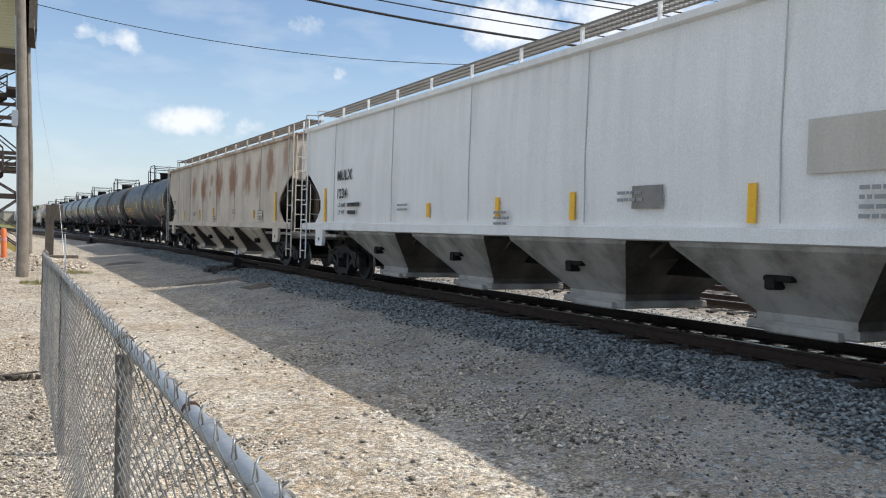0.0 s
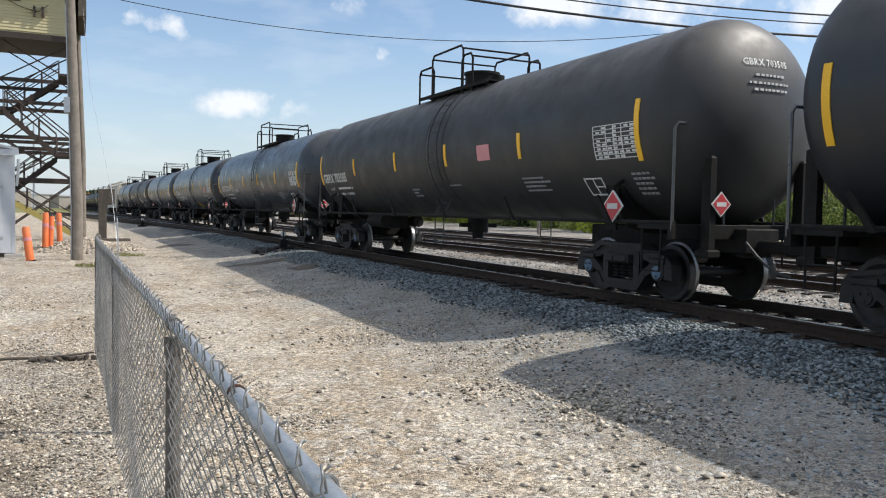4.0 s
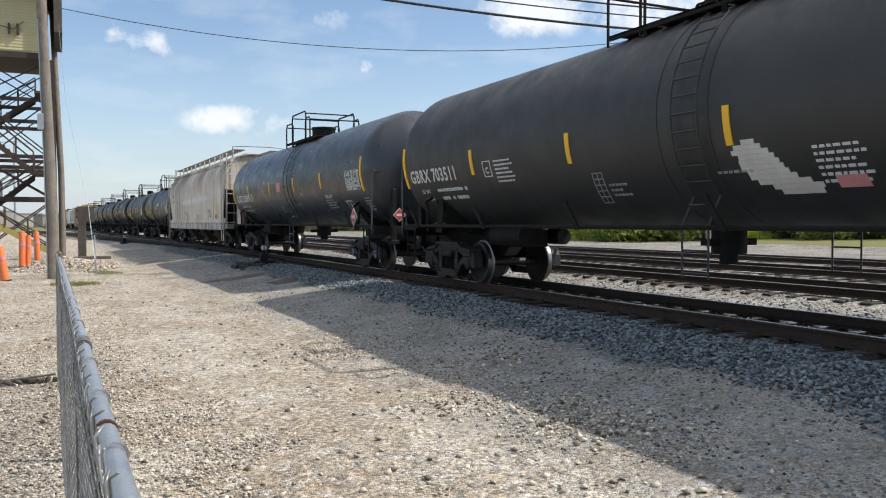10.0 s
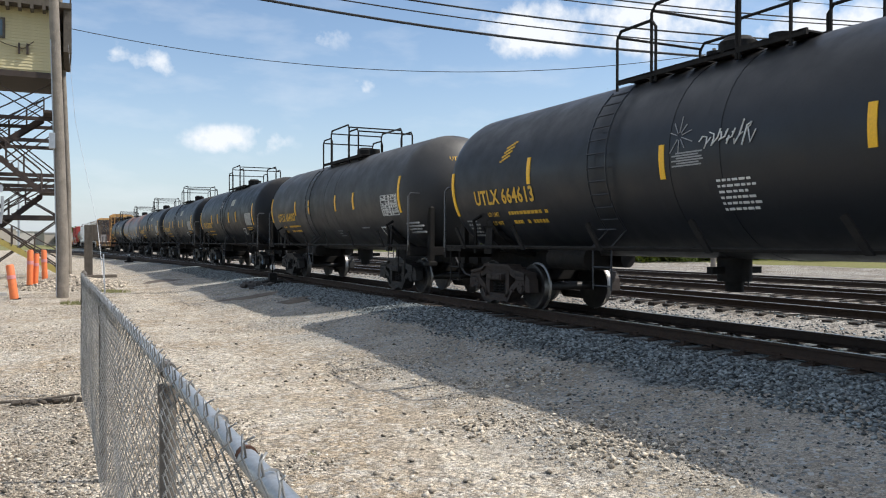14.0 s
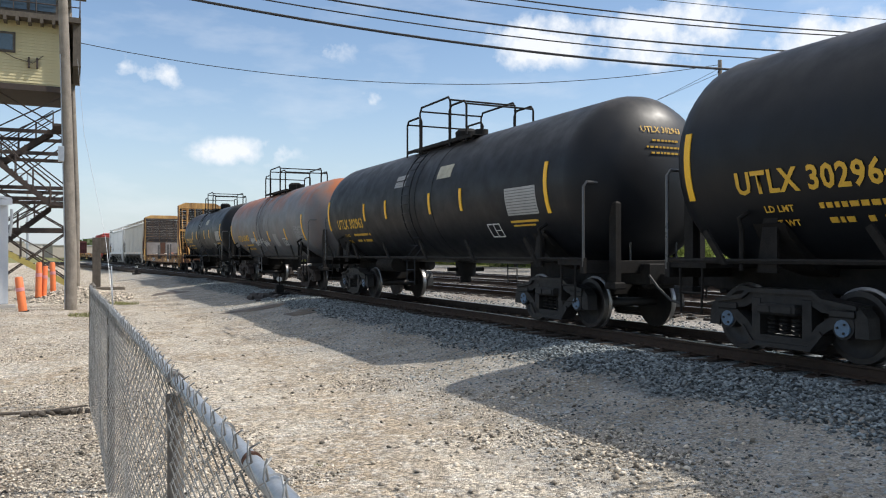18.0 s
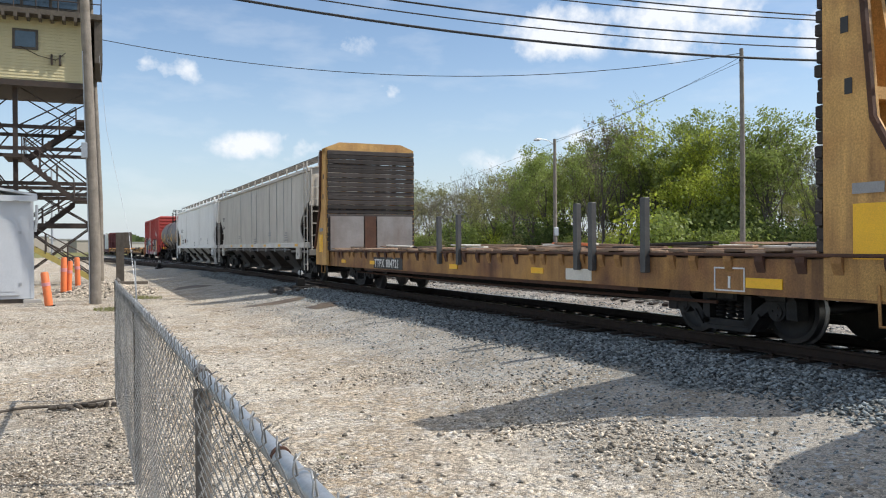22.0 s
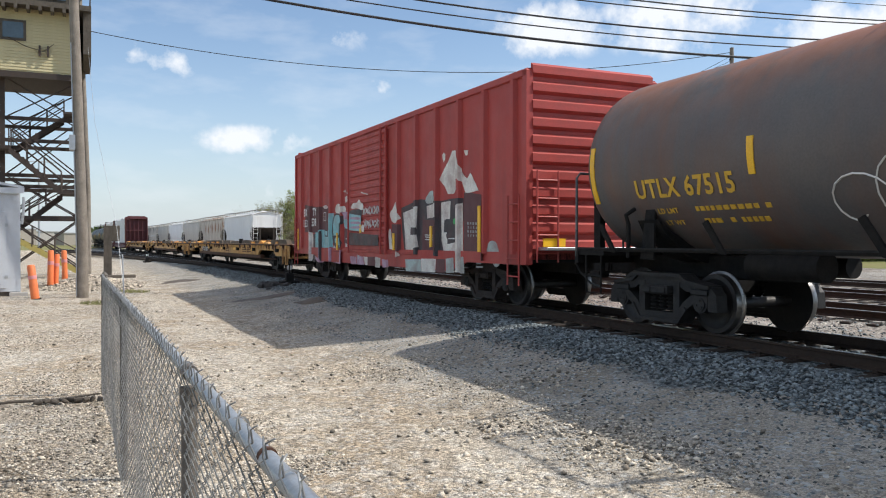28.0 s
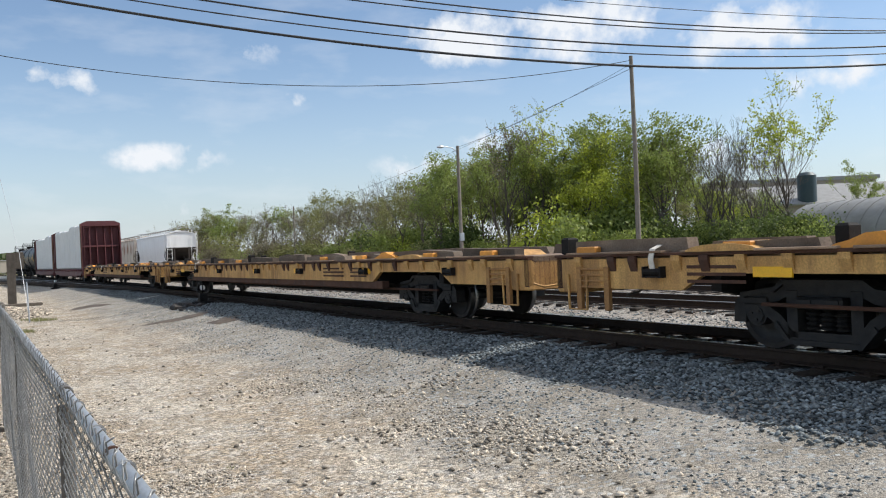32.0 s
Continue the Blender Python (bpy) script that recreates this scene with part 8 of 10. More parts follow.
def lumber_flat(L):
    car = flat_base("lumber_flatcar", L, "maroon bulkhead flatcar loaded with white-wrapped lumber", paint="maroon", deck=1.1, web=0.45, foot=0.1)
    hl = L / 2 - 0.6
    for s in (-1, 1):
        bulkhead(car, s, hl, 1.1, 4.75, "maroon", False, 0.7)
    n = 5
    for i in range(n):
        y0 = -hl + 0.9 + (2 * hl - 1.8) * i / n
        y1 = -hl + 0.9 + (2 * hl - 1.8) * (i + 1) / n - 0.12
        top = 4.7 + 0.12 * math.sin(i * 2.1)
        part("lumber_pack", lambda: Mesh().box(-1.42, 1.42, y0, y1, 1.12, top, b=0.09), M["wrap"], car, "white plastic-wrapped lumber pack")
    return car


# ---- the train: (tail's distance along the train, builder) ----
TAILS = []


def put_car(car, tail, length, start):
    TAILS.append((car, tail, length))


def build_train():
    S = [23.44, 46.60, 65.8, 85.6, 105.35, 125.0, 144.5, 164.4, 184.0, 204.65, 220.0, 236.0, 252.3, 268.8, 285.3, 301.7, 317.73, 342.4, 365.7, 388.35, 403.88, 423.13, 453.15, 482.7, 512.65]
    tanks = (2, 3, 4, 5, 6, 7, 8, 10, 11, 12, 13, 14, 15, 16, 20)
    S = [v + (1.35 if i in tanks else 1.27 if i == 17 else 0.95 if i > 21 else 0.57) for i, v in enumerate(S)]
    ln = [23.2] + [b - a for a, b in zip(S, S[1:])]
    put_car(hopper_car(ln[0], "white covered hopper car with black stencilled marks", "hopper_white", "MULX", "1234", name_at=(3.45, 2.66), size=0.37, seams=(3.2, 7.0, 10.6, 14.2, 17.8), under_paint="bay_white", stripes=((2.5, 1.54, 0.12, 0.94), (8.9, 1.65, 0.12, 0.3), (11.67, 1.64, 0.12, 0.36), (13.9, 1.59, 0.12, 0.44), (17.4, 1.55, 0.12, 0.48)), extras=(("hopper_grey", 19.4, 2.1, 2.5, 0.6), ("plate", 15.6, 1.75, 0.6, 0.32), ("pink_mark", 3.2, 1.36, 0.22, 0.12))), S[0], ln[0], 0)
    put_car(hopper_car(ln[1], "rust-streaked pale covered hopper car", "hopper_rusty", "TILX", "638775", under_paint="bay_tan", size=0.3, stripes=((20.8, 1.56, 0.12, 0.97), (18.1, 1.66, 0.10, 0.3), (5.0, 1.64, 0.10, 0.42), (8.68, 1.63, 0.10, 0.44), (11.5, 1.61, 0.12, 0.5)), seams=(3.4, 6.42, 9.36, 12.1, 15.2, 18.9), extras=(("cream_paint", 19.1, 1.7, 0.32, 0.22),)), S[1], ln[1], 0)
    small_strips = lambda *ds: tuple((d, 0.27) for d in ds)
    h = [v / 2 for v in ln]
    put_car(tank_car(ln[2], "satin black tank car with yellow lettering", "tank_satin", marks="UTLX 212126", ink="yellow_mark", small=False, panel=None, number_at=2.7, plate=5.55, stripes=((1.6, 0.5),) + small_strips(5.42, 7.92, 11.6, 14.55) + ((ln[2] - 1.6, 0.5),),
                     extras=(("pink", h[2] - 14.5, -1.16), ("faint", h[2] - 12.65, -0.64), ("yellow_lines", h[2] - 8.6, -0.72), ("yellow_lines", h[2] - 15.95, -0.86), ("table", h[2] - 17.4, -0.66))), S[2], ln[2], 0)
    put_car(tank_car(ln[3], "dusty black tank car with white lettering", "tank_dusty", marks="GBRX 703505", number_at=1.7, cap="cap_blue", extras=(("pink", -3.2, -0.38),)), S[3], ln[3], 0)
    put_car(tank_car(ln[4], "black tank car with white lettering", "tank_glossy", marks="GATX 223181", cap="cap_blue", plate=5.1, extras=(("scrawl", 4.0, -0.75),)), S[4], ln[4], 0)
    put_car(tank_car(ln[5], "glossy black tank car with white lettering and a scrawl", "tank_glossy", marks="TILX 362198", number_at=2.5, plate=5.3, stripes=((1.4, 0.5),) + tuple((d, 0.27, 0.06) for d in (5.0, 7.85, 11.25, 14.52)) + ((ln[5] - 1.6, 0.5),),
                     extras=(("scrawl", h[5] - 5.1, -0.95), ("scrawl", h[5] - 5.75, -0.90), ("scrawl", h[5] - 6.4, -0.98), ("pink", h[5] - 15.92, -0.55), ("yellow", h[5] - 10.8, -1.44), ("standard", h[5] - 15.15, -0.80))), S[5], ln[5], 0)
    put_car(tank_car(ln[6], "black tank car with white lettering and a thin scrawl", "tank_glossy", marks="GATX 226006", number_at=2.5, plate=5.3, weights=("LD LMT  184000 LB  88400 KG", "LT WT    91100 LB  41300 KG"),
                     stripes=((1.54, 0.5),) + tuple((d, 0.27, -0.06) for d in (4.92, 8.22, 12.05, 15.3)) + ((ln[6] - 1.6, 0.5),), extras=(("scrawl", h[6] - 7.25, -1.02), ("scrawl", h[6] - 7.45, -1.26))), S[6], ln[6], 0)
    put_car(tank_car(ln[7], "dusty black tank car with a pale scuffed patch", "tank_dusty", marks="GBRX 703511", number_at=1.68, plate=5.3, stripes=((1.4, 0.5, -0.06),) + tuple((d, 0.27, -0.11) for d in (4.72, 8.04, 11.45, 15.1)) + ((ln[7] - 1.6, 0.5),),
                     extras=(("smear", h[7] - 11.95, -1.12), ("small_pink", h[7] - 12.95, -1.09), ("lines", h[7] - 12.6, -0.66), ("grid", h[7] - 8.5, -0.72), ("lines", h[7] - 5.6, -0.34))), S[7], ln[7], 0)
    put_car(tank_car(ln[8], "blue-black tank car with white lettering", "tank_glossy", marks="GATX 225898", weights=("LD LMT  194700 LB  88300 KG", "LT WT    91300 LB  41400 KG"), number_at=2.15, plate=4.8, cap="cap_blue", stripes=((1.5, 0.5),) + small_strips(4.45, 8.0, 11.33, 14.39) + ((ln[8] - 1.6, 0.5),),
                     extras=(("pink", h[8] - 9.35, -0.34), ("fra", h[8] - 14.55, -0.72))), S[8], ln[8], 0)
    put_car(hopper_car(ln[9], "soot-streaked pale covered hopper car", "hopper_tan", "CSYX", "12797", bays=3, under_paint="cavity", name_at=(2.05, 2.90), size=0.345, cutaway="slant", brake=True, seams=(4.05, 16.4), stripes=((17.6, 1.45, 0.12, 0.8), (15.15, 1.46, 0.10, 0.27), (5.0, 1.36, 0.10, 0.45), (8.33, 1.35, 0.12, 0.47)), extras=(("black_mark", 17.25, 1.52, 0.3, 0.2),), notice="CAUTION"), S[9], ln[9], 0)
    low = dict(ink="yellow_mark", placard=False, style="short", rad=1.50, cz=2.57, mark_z=-0.49, up=0.11)
    put_car(tank_car(ln[10], "dusty black tank car with yellow lettering and a smudged white scrawl", "tank_black", marks="UTLX 664613", truck="truck_brown", cap="truck_brown", ladder_at=1.35, small=False, stripes=((1.47, 0.5, -0.18), (4.55, 0.27, 0.12), (8.15, 0.27, -0.04), (11.45, 0.27, 0.07), (ln[10] - 1.75, 0.5, -0.08)),
                     extras=(("emblem", ln[10] / 2 - 3.6, 0.55), ("burst", ln[10] / 2 - 8.5, 0.22), ("scrawl", ln[10] / 2 - 8.95, -0.02), ("lines", ln[10] / 2 - 9.15, -0.45)), **low), S[10], ln[10], 0)
    put_car(tank_car(ln[11], "dusty black tank car with yellow lettering", "tank_dusty", marks="UTLX 664607", ladder_at=1.35, **low), S[11], ln[11], 0)
    tall = dict(ink="yellow_mark", placard=False, style="short", rad=1.53, cz=2.62, mark_z=-0.54, up=0.05, number_at=2.33, ladder_at=0.15, small=False, panel=None)
    for i, num in ((12, "302962"), (13, "302964"), (14, "302963"), (16, "302951")):
        if i == 16:
            tall.update(rad=1.50, cz=2.59)
        put_car(tank_car(ln[i], "clean black tank car with yellow lettering and pale notices", "tank_jet", marks="UTLX " + num, cap="truck" if i == 16 else "cap_blue", extras=(("pale", h[i] - 7.4, 0.40), ("cream", h[i] - 10.0, 0.42), ("notice", h[i] - 13.45, -0.56), ("frame", h[i] - 12.15, -0.96)), **tall), S[i], ln[i], 0)
    put_car(tank_car(ln[15], "weathered grey tank car streaked with rust along the top", "tank_grey", marks="UTLX 650427", rad=1.5, cz=2.58, small=False, panel=None, number_at=3.05, mark_z=-0.66, ladder_at=0.3, stripes=((1.6, 0.5, -0.15), (6.61, 0.24, -0.29), (9.15, 0.24, -0.31), (11.94, 0.24, -0.29), (14.5, 0.5, -0.14)), ink="yellow_mark", placard=False, style="short", truck="truck_brown",
                     extras=(("scrawl", h[15] - 5.6, -0.80), ("scrawl", h[15] - 6.4, -0.92), ("scrawl", h[15] - 7.2, -0.85), ("scrawl", h[15] - 7.9, -0.98), ("patch", h[15] - 10.2, -0.95), ("table", h[15] - 13.9, -0.75), ("frame", h[15] - 11.5, -0.92))), S[15], ln[15], 0)
    put_car(bulkhead_flat(ln[17]), S[17], ln[17], 0)
    put_car(hopper_car(ln[18], "light grey covered hopper car with dull streaks", "hopper_grey", "CEFX", "335366", under_paint="bay_soot", size=0.27, name_at=(2.05, 2.9), seams=(7.9, 10.9, 12.1, 15.1, 16.55, 17.9, 19.3), stripes=tuple((d + 0.57, 1.36, 0.42, 0.1) for d in (4.57, 7.6, 10.6, 13.6, 16.6, 19.6))), S[18], ln[18], 0)
    put_car(hopper_car(ln[19], "white covered hopper car with a rust blotch", "hopper_white", "MULX", "1161", name_at=(3.7, 2.6), under_paint="bay_white", size=0.36, stripes=((2.5, 1.54, 0.12, 0.94),), seams=(7.0, 14.2), extras=(("rust", 6.3, 1.75, 0.5, 0.3),)), S[19], ln[19], 0)
    put_car(tank_car(ln[20], "rust-brown tank car with yellow lettering and a scrawl", "tank_brown", rad=1.47, cz=2.60, marks="UTLX 67515", ink="yellow_mark", placard=False, style="short", number_at=2.52, mark_z=-0.58, ladder_at=0.2, small=False, panel=None,
                     stripes=((1.47, 0.5), (4.92, 0.27, 0.04), (7.9, 0.27, 0.02), (11.18, 0.27, 0.02), (14.56, 0.5)),
                     extras=(("tag", h[20] - 6.2, -1.0), ("yellow", h[20] - 10.05, -0.58), ("lines", h[20] - 9.65, -0.62), ("yellow_lines", h[20] - 9.75, 0.55), ("frame", h[20] - 12.15, -1.08), ("rust_table", h[20] - 13.58, -0.82))), S[20], ln[20], 0)
    put_car(box_car(ln[21], "red boxcar with ribbed sides and spray paint"), S[21], ln[21], 0)
    put_car(long_flat(ln[22], "faded yellow long flatcar with grey guide beams", "PTTX  146757", seed=2), S[22], ln[22], 0)
    put_car(long_flat(ln[23], "faded yellow long flatcar with worn guide beams", None, 3), S[23], ln[23], 0)
    put_car(long_flat(ln[24], "faded yellow long flatcar with worn guide beams", None, 4), S[24], ln[24], 0)
    tail = S[-1]
    for i in range(2):
        put_car(lumber_flat(23.4), tail + 23.4, 23.4, 0)
        tail += 23.4
    for i in range(3):
        put_car(tank_car(18.0, "black tank car far back in the train", "tank_black", placard=False, small=False, panel=None), tail + 18.0, 18.0, 0)
        tail += 18.0


def run(t):
    """How far the train has come after t seconds."""
    late = t - 27.6
    return 14.843 * t - 0.0088 * t * t - 0.000755 * t ** 3 + 0.35 * (late + math.sqrt(late * late + 0.1))


def car_pose(tail, length, t):
    y = tail - length / 2 - run(t)
    b = length / 2 - 2.8
    x0, x1 = line_x(y - b), line_x(y + b)
    return pose((x0 + x1) / 2, y, RAIL, 0, 0, math.degrees(math.atan2(-(x1 - x0), 2 * b)))


def motions():
    for car, tail, length in TAILS:
        walk(car, [(t, car_pose(tail, length, t)) for t in range(33)])
    # the wheels roll at the train's speed; alike wheels share one turning
    first = {}
    for w in WHEELS:
        key = round(w.matrix_basis.translation.y, 2)
        if key not in first:
            rows = []
            for f in range(961):
                t = f / FPS
                rows.append((t, pose(0, key, 0.44) @ Matrix.Rotation(run(t) / 0.44, 4, "X")))
            walk(w, rows)
            first[key] = w.animation_data
        else:
            w.rotation_mode = "QUATERNION"
            w.animation_data_create()
            w.animation_data.action = first[key].action
            w.animation_data.action_slot = first[key].action_slot

# ---- the fence ----
FENCE_A, FENCE_B = (0.905, 11.37), (1.10, -3.4)
FENCE_H = 1.50


def build_fence():
    ax, ay = FENCE_A
    bx, by = FENCE_B
    ln = math.hypot(bx - ax, by - ay)
    yaw = math.degrees(math.atan2(by - ay, bx - ax))
    fence = thing("chain_link_fence", "galvanised chain-link fence with a round top rail", "fence", at=pose(ax, ay, 0, 0, 0, yaw))

    def corner():
        g = Mesh()
        g.cyl((0, 0, -0.1), (0, 0, FENCE_H + 0.06), 0.038, 14)
        g.cyl((0, 0, FENCE_H + 0.06), (0, 0, FENCE_H + 0.10), 0.044, 14, 0.012)
        for z in (0.3, 0.75, 1.2):
            g.cyl((0, 0, z), (0, 0, z + 0.022), 0.044, 14)
        return g
    part("corner_post", corner, M["post"], fence)
    rail = part("top_rail", Mesh().tube([(0.02, 0, FENCE_H), (ln * 0.3, 0, FENCE_H + 0.008), (ln * 0.62, 0, FENCE_H - 0.006), (ln, 0, FENCE_H)], 0.0235, 14), M["galv"], fence)
    part("rust_spot", Mesh().cyl((9.53, 0, FENCE_H), (9.545, 0, FENCE_H), 0.0240, 14), M["rust"], rail, "rust spot on the rail")
    for d in (4.15, 8.215, 12.3):
        def post():
            g = Mesh()
            g.cyl((0, 0, -0.1), (0, 0, FENCE_H - 0.075), 0.03, 12)
            g.cyl((0, 0, FENCE_H - 0.12), (0, 0, FENCE_H - 0.055), 0.036, 12)
            g.cyl((-0.04, 0, FENCE_H), (0.04, 0, FENCE_H), 0.030, 12)
            return g
        part("line_post", post, M["post"], fence, at=pose(d, 0, 0), key="lpost")
    for i in range(26):
        d = 0.4 + i * 0.55
        part("tie_wire", lambda: Mesh().tube([(0, 0.027 * math.cos(a), FENCE_H + 0.027 * math.sin(a) - 0.002) for a in [radians(-150 + 30 * k) for k in range(10)]], 0.0035, 4), M["wire"], fence, at=pose(d, 0, 0), key="tiewire")
    pitch, rise = 0.074, 0.037
    net = Mesh()
    rng = random.Random(2)
    n = int(ln / pitch)
    levels = int((FENCE_H + 0.01) / rise)
    for i in range(n + 1):
        pts = []
        u = i * pitch
        for k in range(levels + 1):
            s = -1 if (k + i) % 2 else 1
            z = 0.05 + k * rise
            bow = 0.010 * math.sin(u * 1.7 + z * 3.0) * (1.0 if z < 1.3 else 0.3)
            pts.append((u + s * (pitch / 2 + 0.003), -0.029 + s * 0.004 - bow, z))
        s = -1 if (levels + i) % 2 else 1
        tip = pts[-1]
        pts.append((tip[0] - s * 0.016, tip[1] - 0.002, tip[2] + 0.026))
        pts.append((tip[0] + s * 0.008 + rng.uniform(-0.008, 0.008), tip[1] + rng.uniform(-0.004, 0.016), tip[2] + 0.042))
        net.tube(pts, 0.0028, 4)
    me = bpy.data.meshes.new("wire_mesh")
    me.from_pydata(net.v, [], net.f)
    me.materials.append(M["wire"])
    me.polygons.foreach_set("use_smooth", [True] * len(me.polygons))
    ob = part("wire_mesh", me, None, fence, "woven diamond wire mesh")
    tagged(ob, kind="stuff")


# ---- poles, tower, shed and small yard things ----


def build_poles():
    pole = thing("utility_pole", "weathered grey wooden utility pole", "pole", "wooden utility poles", at=pose(0.64, 31.45, 0))
    part("shaft", Mesh().tube([(0, 0, -0.3), (0.0, 0, 2), (-0.12, 0, 6), (-0.28, 0.05, 11), (-0.42, 0.1, 16)], [0.205, 0.195, 0.18, 0.16, 0.14], 18), M["wood_pole"], pole)
    part("conduit", Mesh().tube([(-0.19, -0.12, 0.05), (-0.19, -0.12, 1.7), (-0.24, -0.12, 4.2), (-0.36, -0.08, 9)], 0.022, 6), M["galv"], pole)
    part("meter_box", Mesh().box(-0.42, -0.22, -0.22, -0.02, 5.2, 5.75, b=0.02), M["galv"], pole)
    back = thing("utility_pole", "slimmer wooden pole standing behind the first", "pole", "wooden utility poles", at=pose(0.95, 53.5, 0))
    part("shaft", Mesh().tube([(0, 0, -0.3), (-0.02, 0, 5), (-0.35, 0, 14), (-0.55, 0, 19)], [0.19, 0.175, 0.155, 0.14], 14), M["wood_pole"], back)
    far = thing("utility_pole", "tall slender utility pole by the trees", "pole", "wooden utility poles", at=pose(37.5, 38.6, 0.3))
    part("shaft", Mesh().tube([(0, 0, -0.3), (0.05, 0, 7), (0.0, 0, 13.8)], [0.17, 0.15, 0.12], 12), M["wood_pole"], far)
    part("cap_bracket", Mesh().box(-0.14, 0.14, -0.05, 0.05, 13.0, 13.12).cyl((0.1, 0, 12.9), (0.1, 0, 13.3), 0.05, 8), M["under"], far)
    part("ground_wire", Mesh().tube([(0.17, 0, 0.2), (0.2, 0, 7), (0.14, 0, 11)], 0.012, 5), M["galv"], far)
    for nm, x, y, h, s in (("street_lamp", 31.7, 51.2, 9.4, 1.0), ("street_lamp", 46.5, 131.0, 10.2, 1.0)):
        lamp = thing("street_lamp", "wooden pole with a cobra-head lamp on an arm", "street lamp", "lamps along the trees", at=pose(x, y, 0.4))
        part("shaft", Mesh().tube([(0, 0, -0.3), (0, 0, h)], [0.15, 0.11], 10), M["wood_pole"], lamp)
        part("arm", Mesh().tube([(0, 0, h - 0.5), (-0.5, 0, h - 0.15), (-1.3, 0, h - 0.05)], 0.03, 6), M["galv"], lamp)
        part("lamp_head", Mesh().tube([(-1.2, 0, h - 0.08), (-1.45, 0, h - 0.1), (-1.75, 0, h - 0.16)], [0.07, 0.13, 0.05], 8), M["galv"], lamp)
        part("service_box", Mesh().box(-0.16, 0.16, -0.2, -0.06, 2.3, 2.9, b=0.02), M["galv"], lamp)
    stump = thing("wooden_post", "short thick dark wooden post", "post", at=pose(1.9, 48.0, 0))
    part("post_shaft", Mesh().prism([(-0.21, -0.17), (0.2, -0.19), (0.22, 0.16), (-0.19, 0.18)], -0.2, 2.86, "z"), M["dark_wood"], stump)
    part("side_board", Mesh().box(0.21, 0.62, -0.1, 0.12, 2.0, 2.88, b=0.02), M["dark_wood"], stump)
    part("rail_butt", Mesh().box(-0.9, 0.9, -0.14, 0.16, -0.05, 0.16, b=0.03), M["dark_wood"], thing("old_tie", "discarded dark wooden tie lying at the post", "tie", at=pose(2.4, 47.3, 0.02, 0, 0, 12)))
    rod = thing("guy_wire", "thin guy wire with a plain guard rod at its foot", "wire", at=pose(2.08, 32.9, 0))
    part("strand", Mesh().tube([(0, 0, 0.0), (-0.2, 1.6, 2.6), (-0.9, 8.0, 7.5), (-1.15, 14.5, 12.4)], 0.008, 5), M["galv"], rod)
    part("guard_rod", Mesh().cyl((0, 0, -0.1), (-0.04, 0.3, 1.5), 0.026, 8), M["galv"], rod)


def build_shed():
    shed = thing("storage_shed", "small white-painted shed with panelled double doors", "shed", at=pose(-1.45, 33.4, 0.03, 0, 0, 4))
    part("wall", Mesh().box(-3.6, 0, 0, 3.0, 0.12, 3.72, b=0.01), M["shed"], shed, smooth=False)
    part("roof", Mesh().prism([(-3.8, 3.70), (-3.8, 3.78), (-1.8, 4.32), (0.12, 3.98), (0.12, 3.90), (-1.8, 4.22)], -0.18, 3.2, "y"), M["shed"], shed, smooth=False)
    part("roof_edge", Mesh().box(-3.8, 0.14, -0.2, -0.16, 3.72, 3.92), M["shed"], shed, smooth=False)
    for y in (0.15, 2.85):
        part("skid", lambda: Mesh().box(-3.6, 0.0, -0.1, 0.1, -0.05, 0.12), M["dark_wood"], shed, at=pose(0, y, 0), key="skid")
    part("block", Mesh().box(-0.35, 0.25, -0.25, 0.1, -0.06, 0.1, b=0.02), M["concrete"], shed)
    for i, x in enumerate((-3.3, -1.85)):
        door = part("door", Mesh().box(x, x + 1.4, -0.045, 0.0, 0.25, 3.05, b=0.008), M["shed"], shed, smooth=False)
        for z0, z1 in ((0.4, 2.9),):
            part("door_panel", Mesh().box(x + 0.16, x + 1.24, -0.06, -0.045, z0, z1, b=0.006), M["shed"], door, smooth=False)
        part("hinge", Mesh().box(x + 1.36, x + 1.46, -0.06, -0.04, 0.6, 0.72).box(x + 1.36, x + 1.46, -0.06, -0.04, 2.5, 2.62), M["galv"], door)
    part("corner_trim", Mesh().box(-0.1, 0.012, -0.014, 0.1, 0.12, 3.72), M["shed"], shed, smooth=False)
    part("vent_pipe", Mesh().tube([(0.06, 0.4, 2.6), (0.12, 0.4, 3.1), (0.12, 0.4, 3.6)], 0.05, 8), M["galv"], shed)


def build_stakes():
    for i, (x, y, h, lean, r) in enumerate(((-0.83, 31.0, 1.22, -7, 0.14), (-0.62, 38.4, 1.55, 1, 0.13), (-0.42, 38.6, 1.35, 3, 0.11), (-0.1, 41.2, 1.4, -2, 0.13), (-0.5, 41.8, 1.0, 2, 0.10))):
        st = thing("marker_post", "upright orange plastic delineator post", "marker post", "orange delineator posts", at=pose(x, y, ground_z(x, y) - 0.03, 0, lean, 10 * i))
        part("tube", Mesh().tube([(0, 0, 0), (0, 0, h * 0.96), (0, 0, h)], [r, r * 0.92, r * 0.7], 12), M["orange"], st)
        part("collar", Mesh().cyl((0, 0, h * 0.60), (0, 0, h * 0.70), r * 1.02, 12), M["pink_mark"], st)
        part("foot", Mesh().cyl((0, 0, -0.02), (0, 0, 0.05), r * 1.4, 12), M["under"], st)


def brace(g, a, b, w=0.06):
    a, b = Vector(a), Vector(b)
    g.cyl(a, b, w, 4)


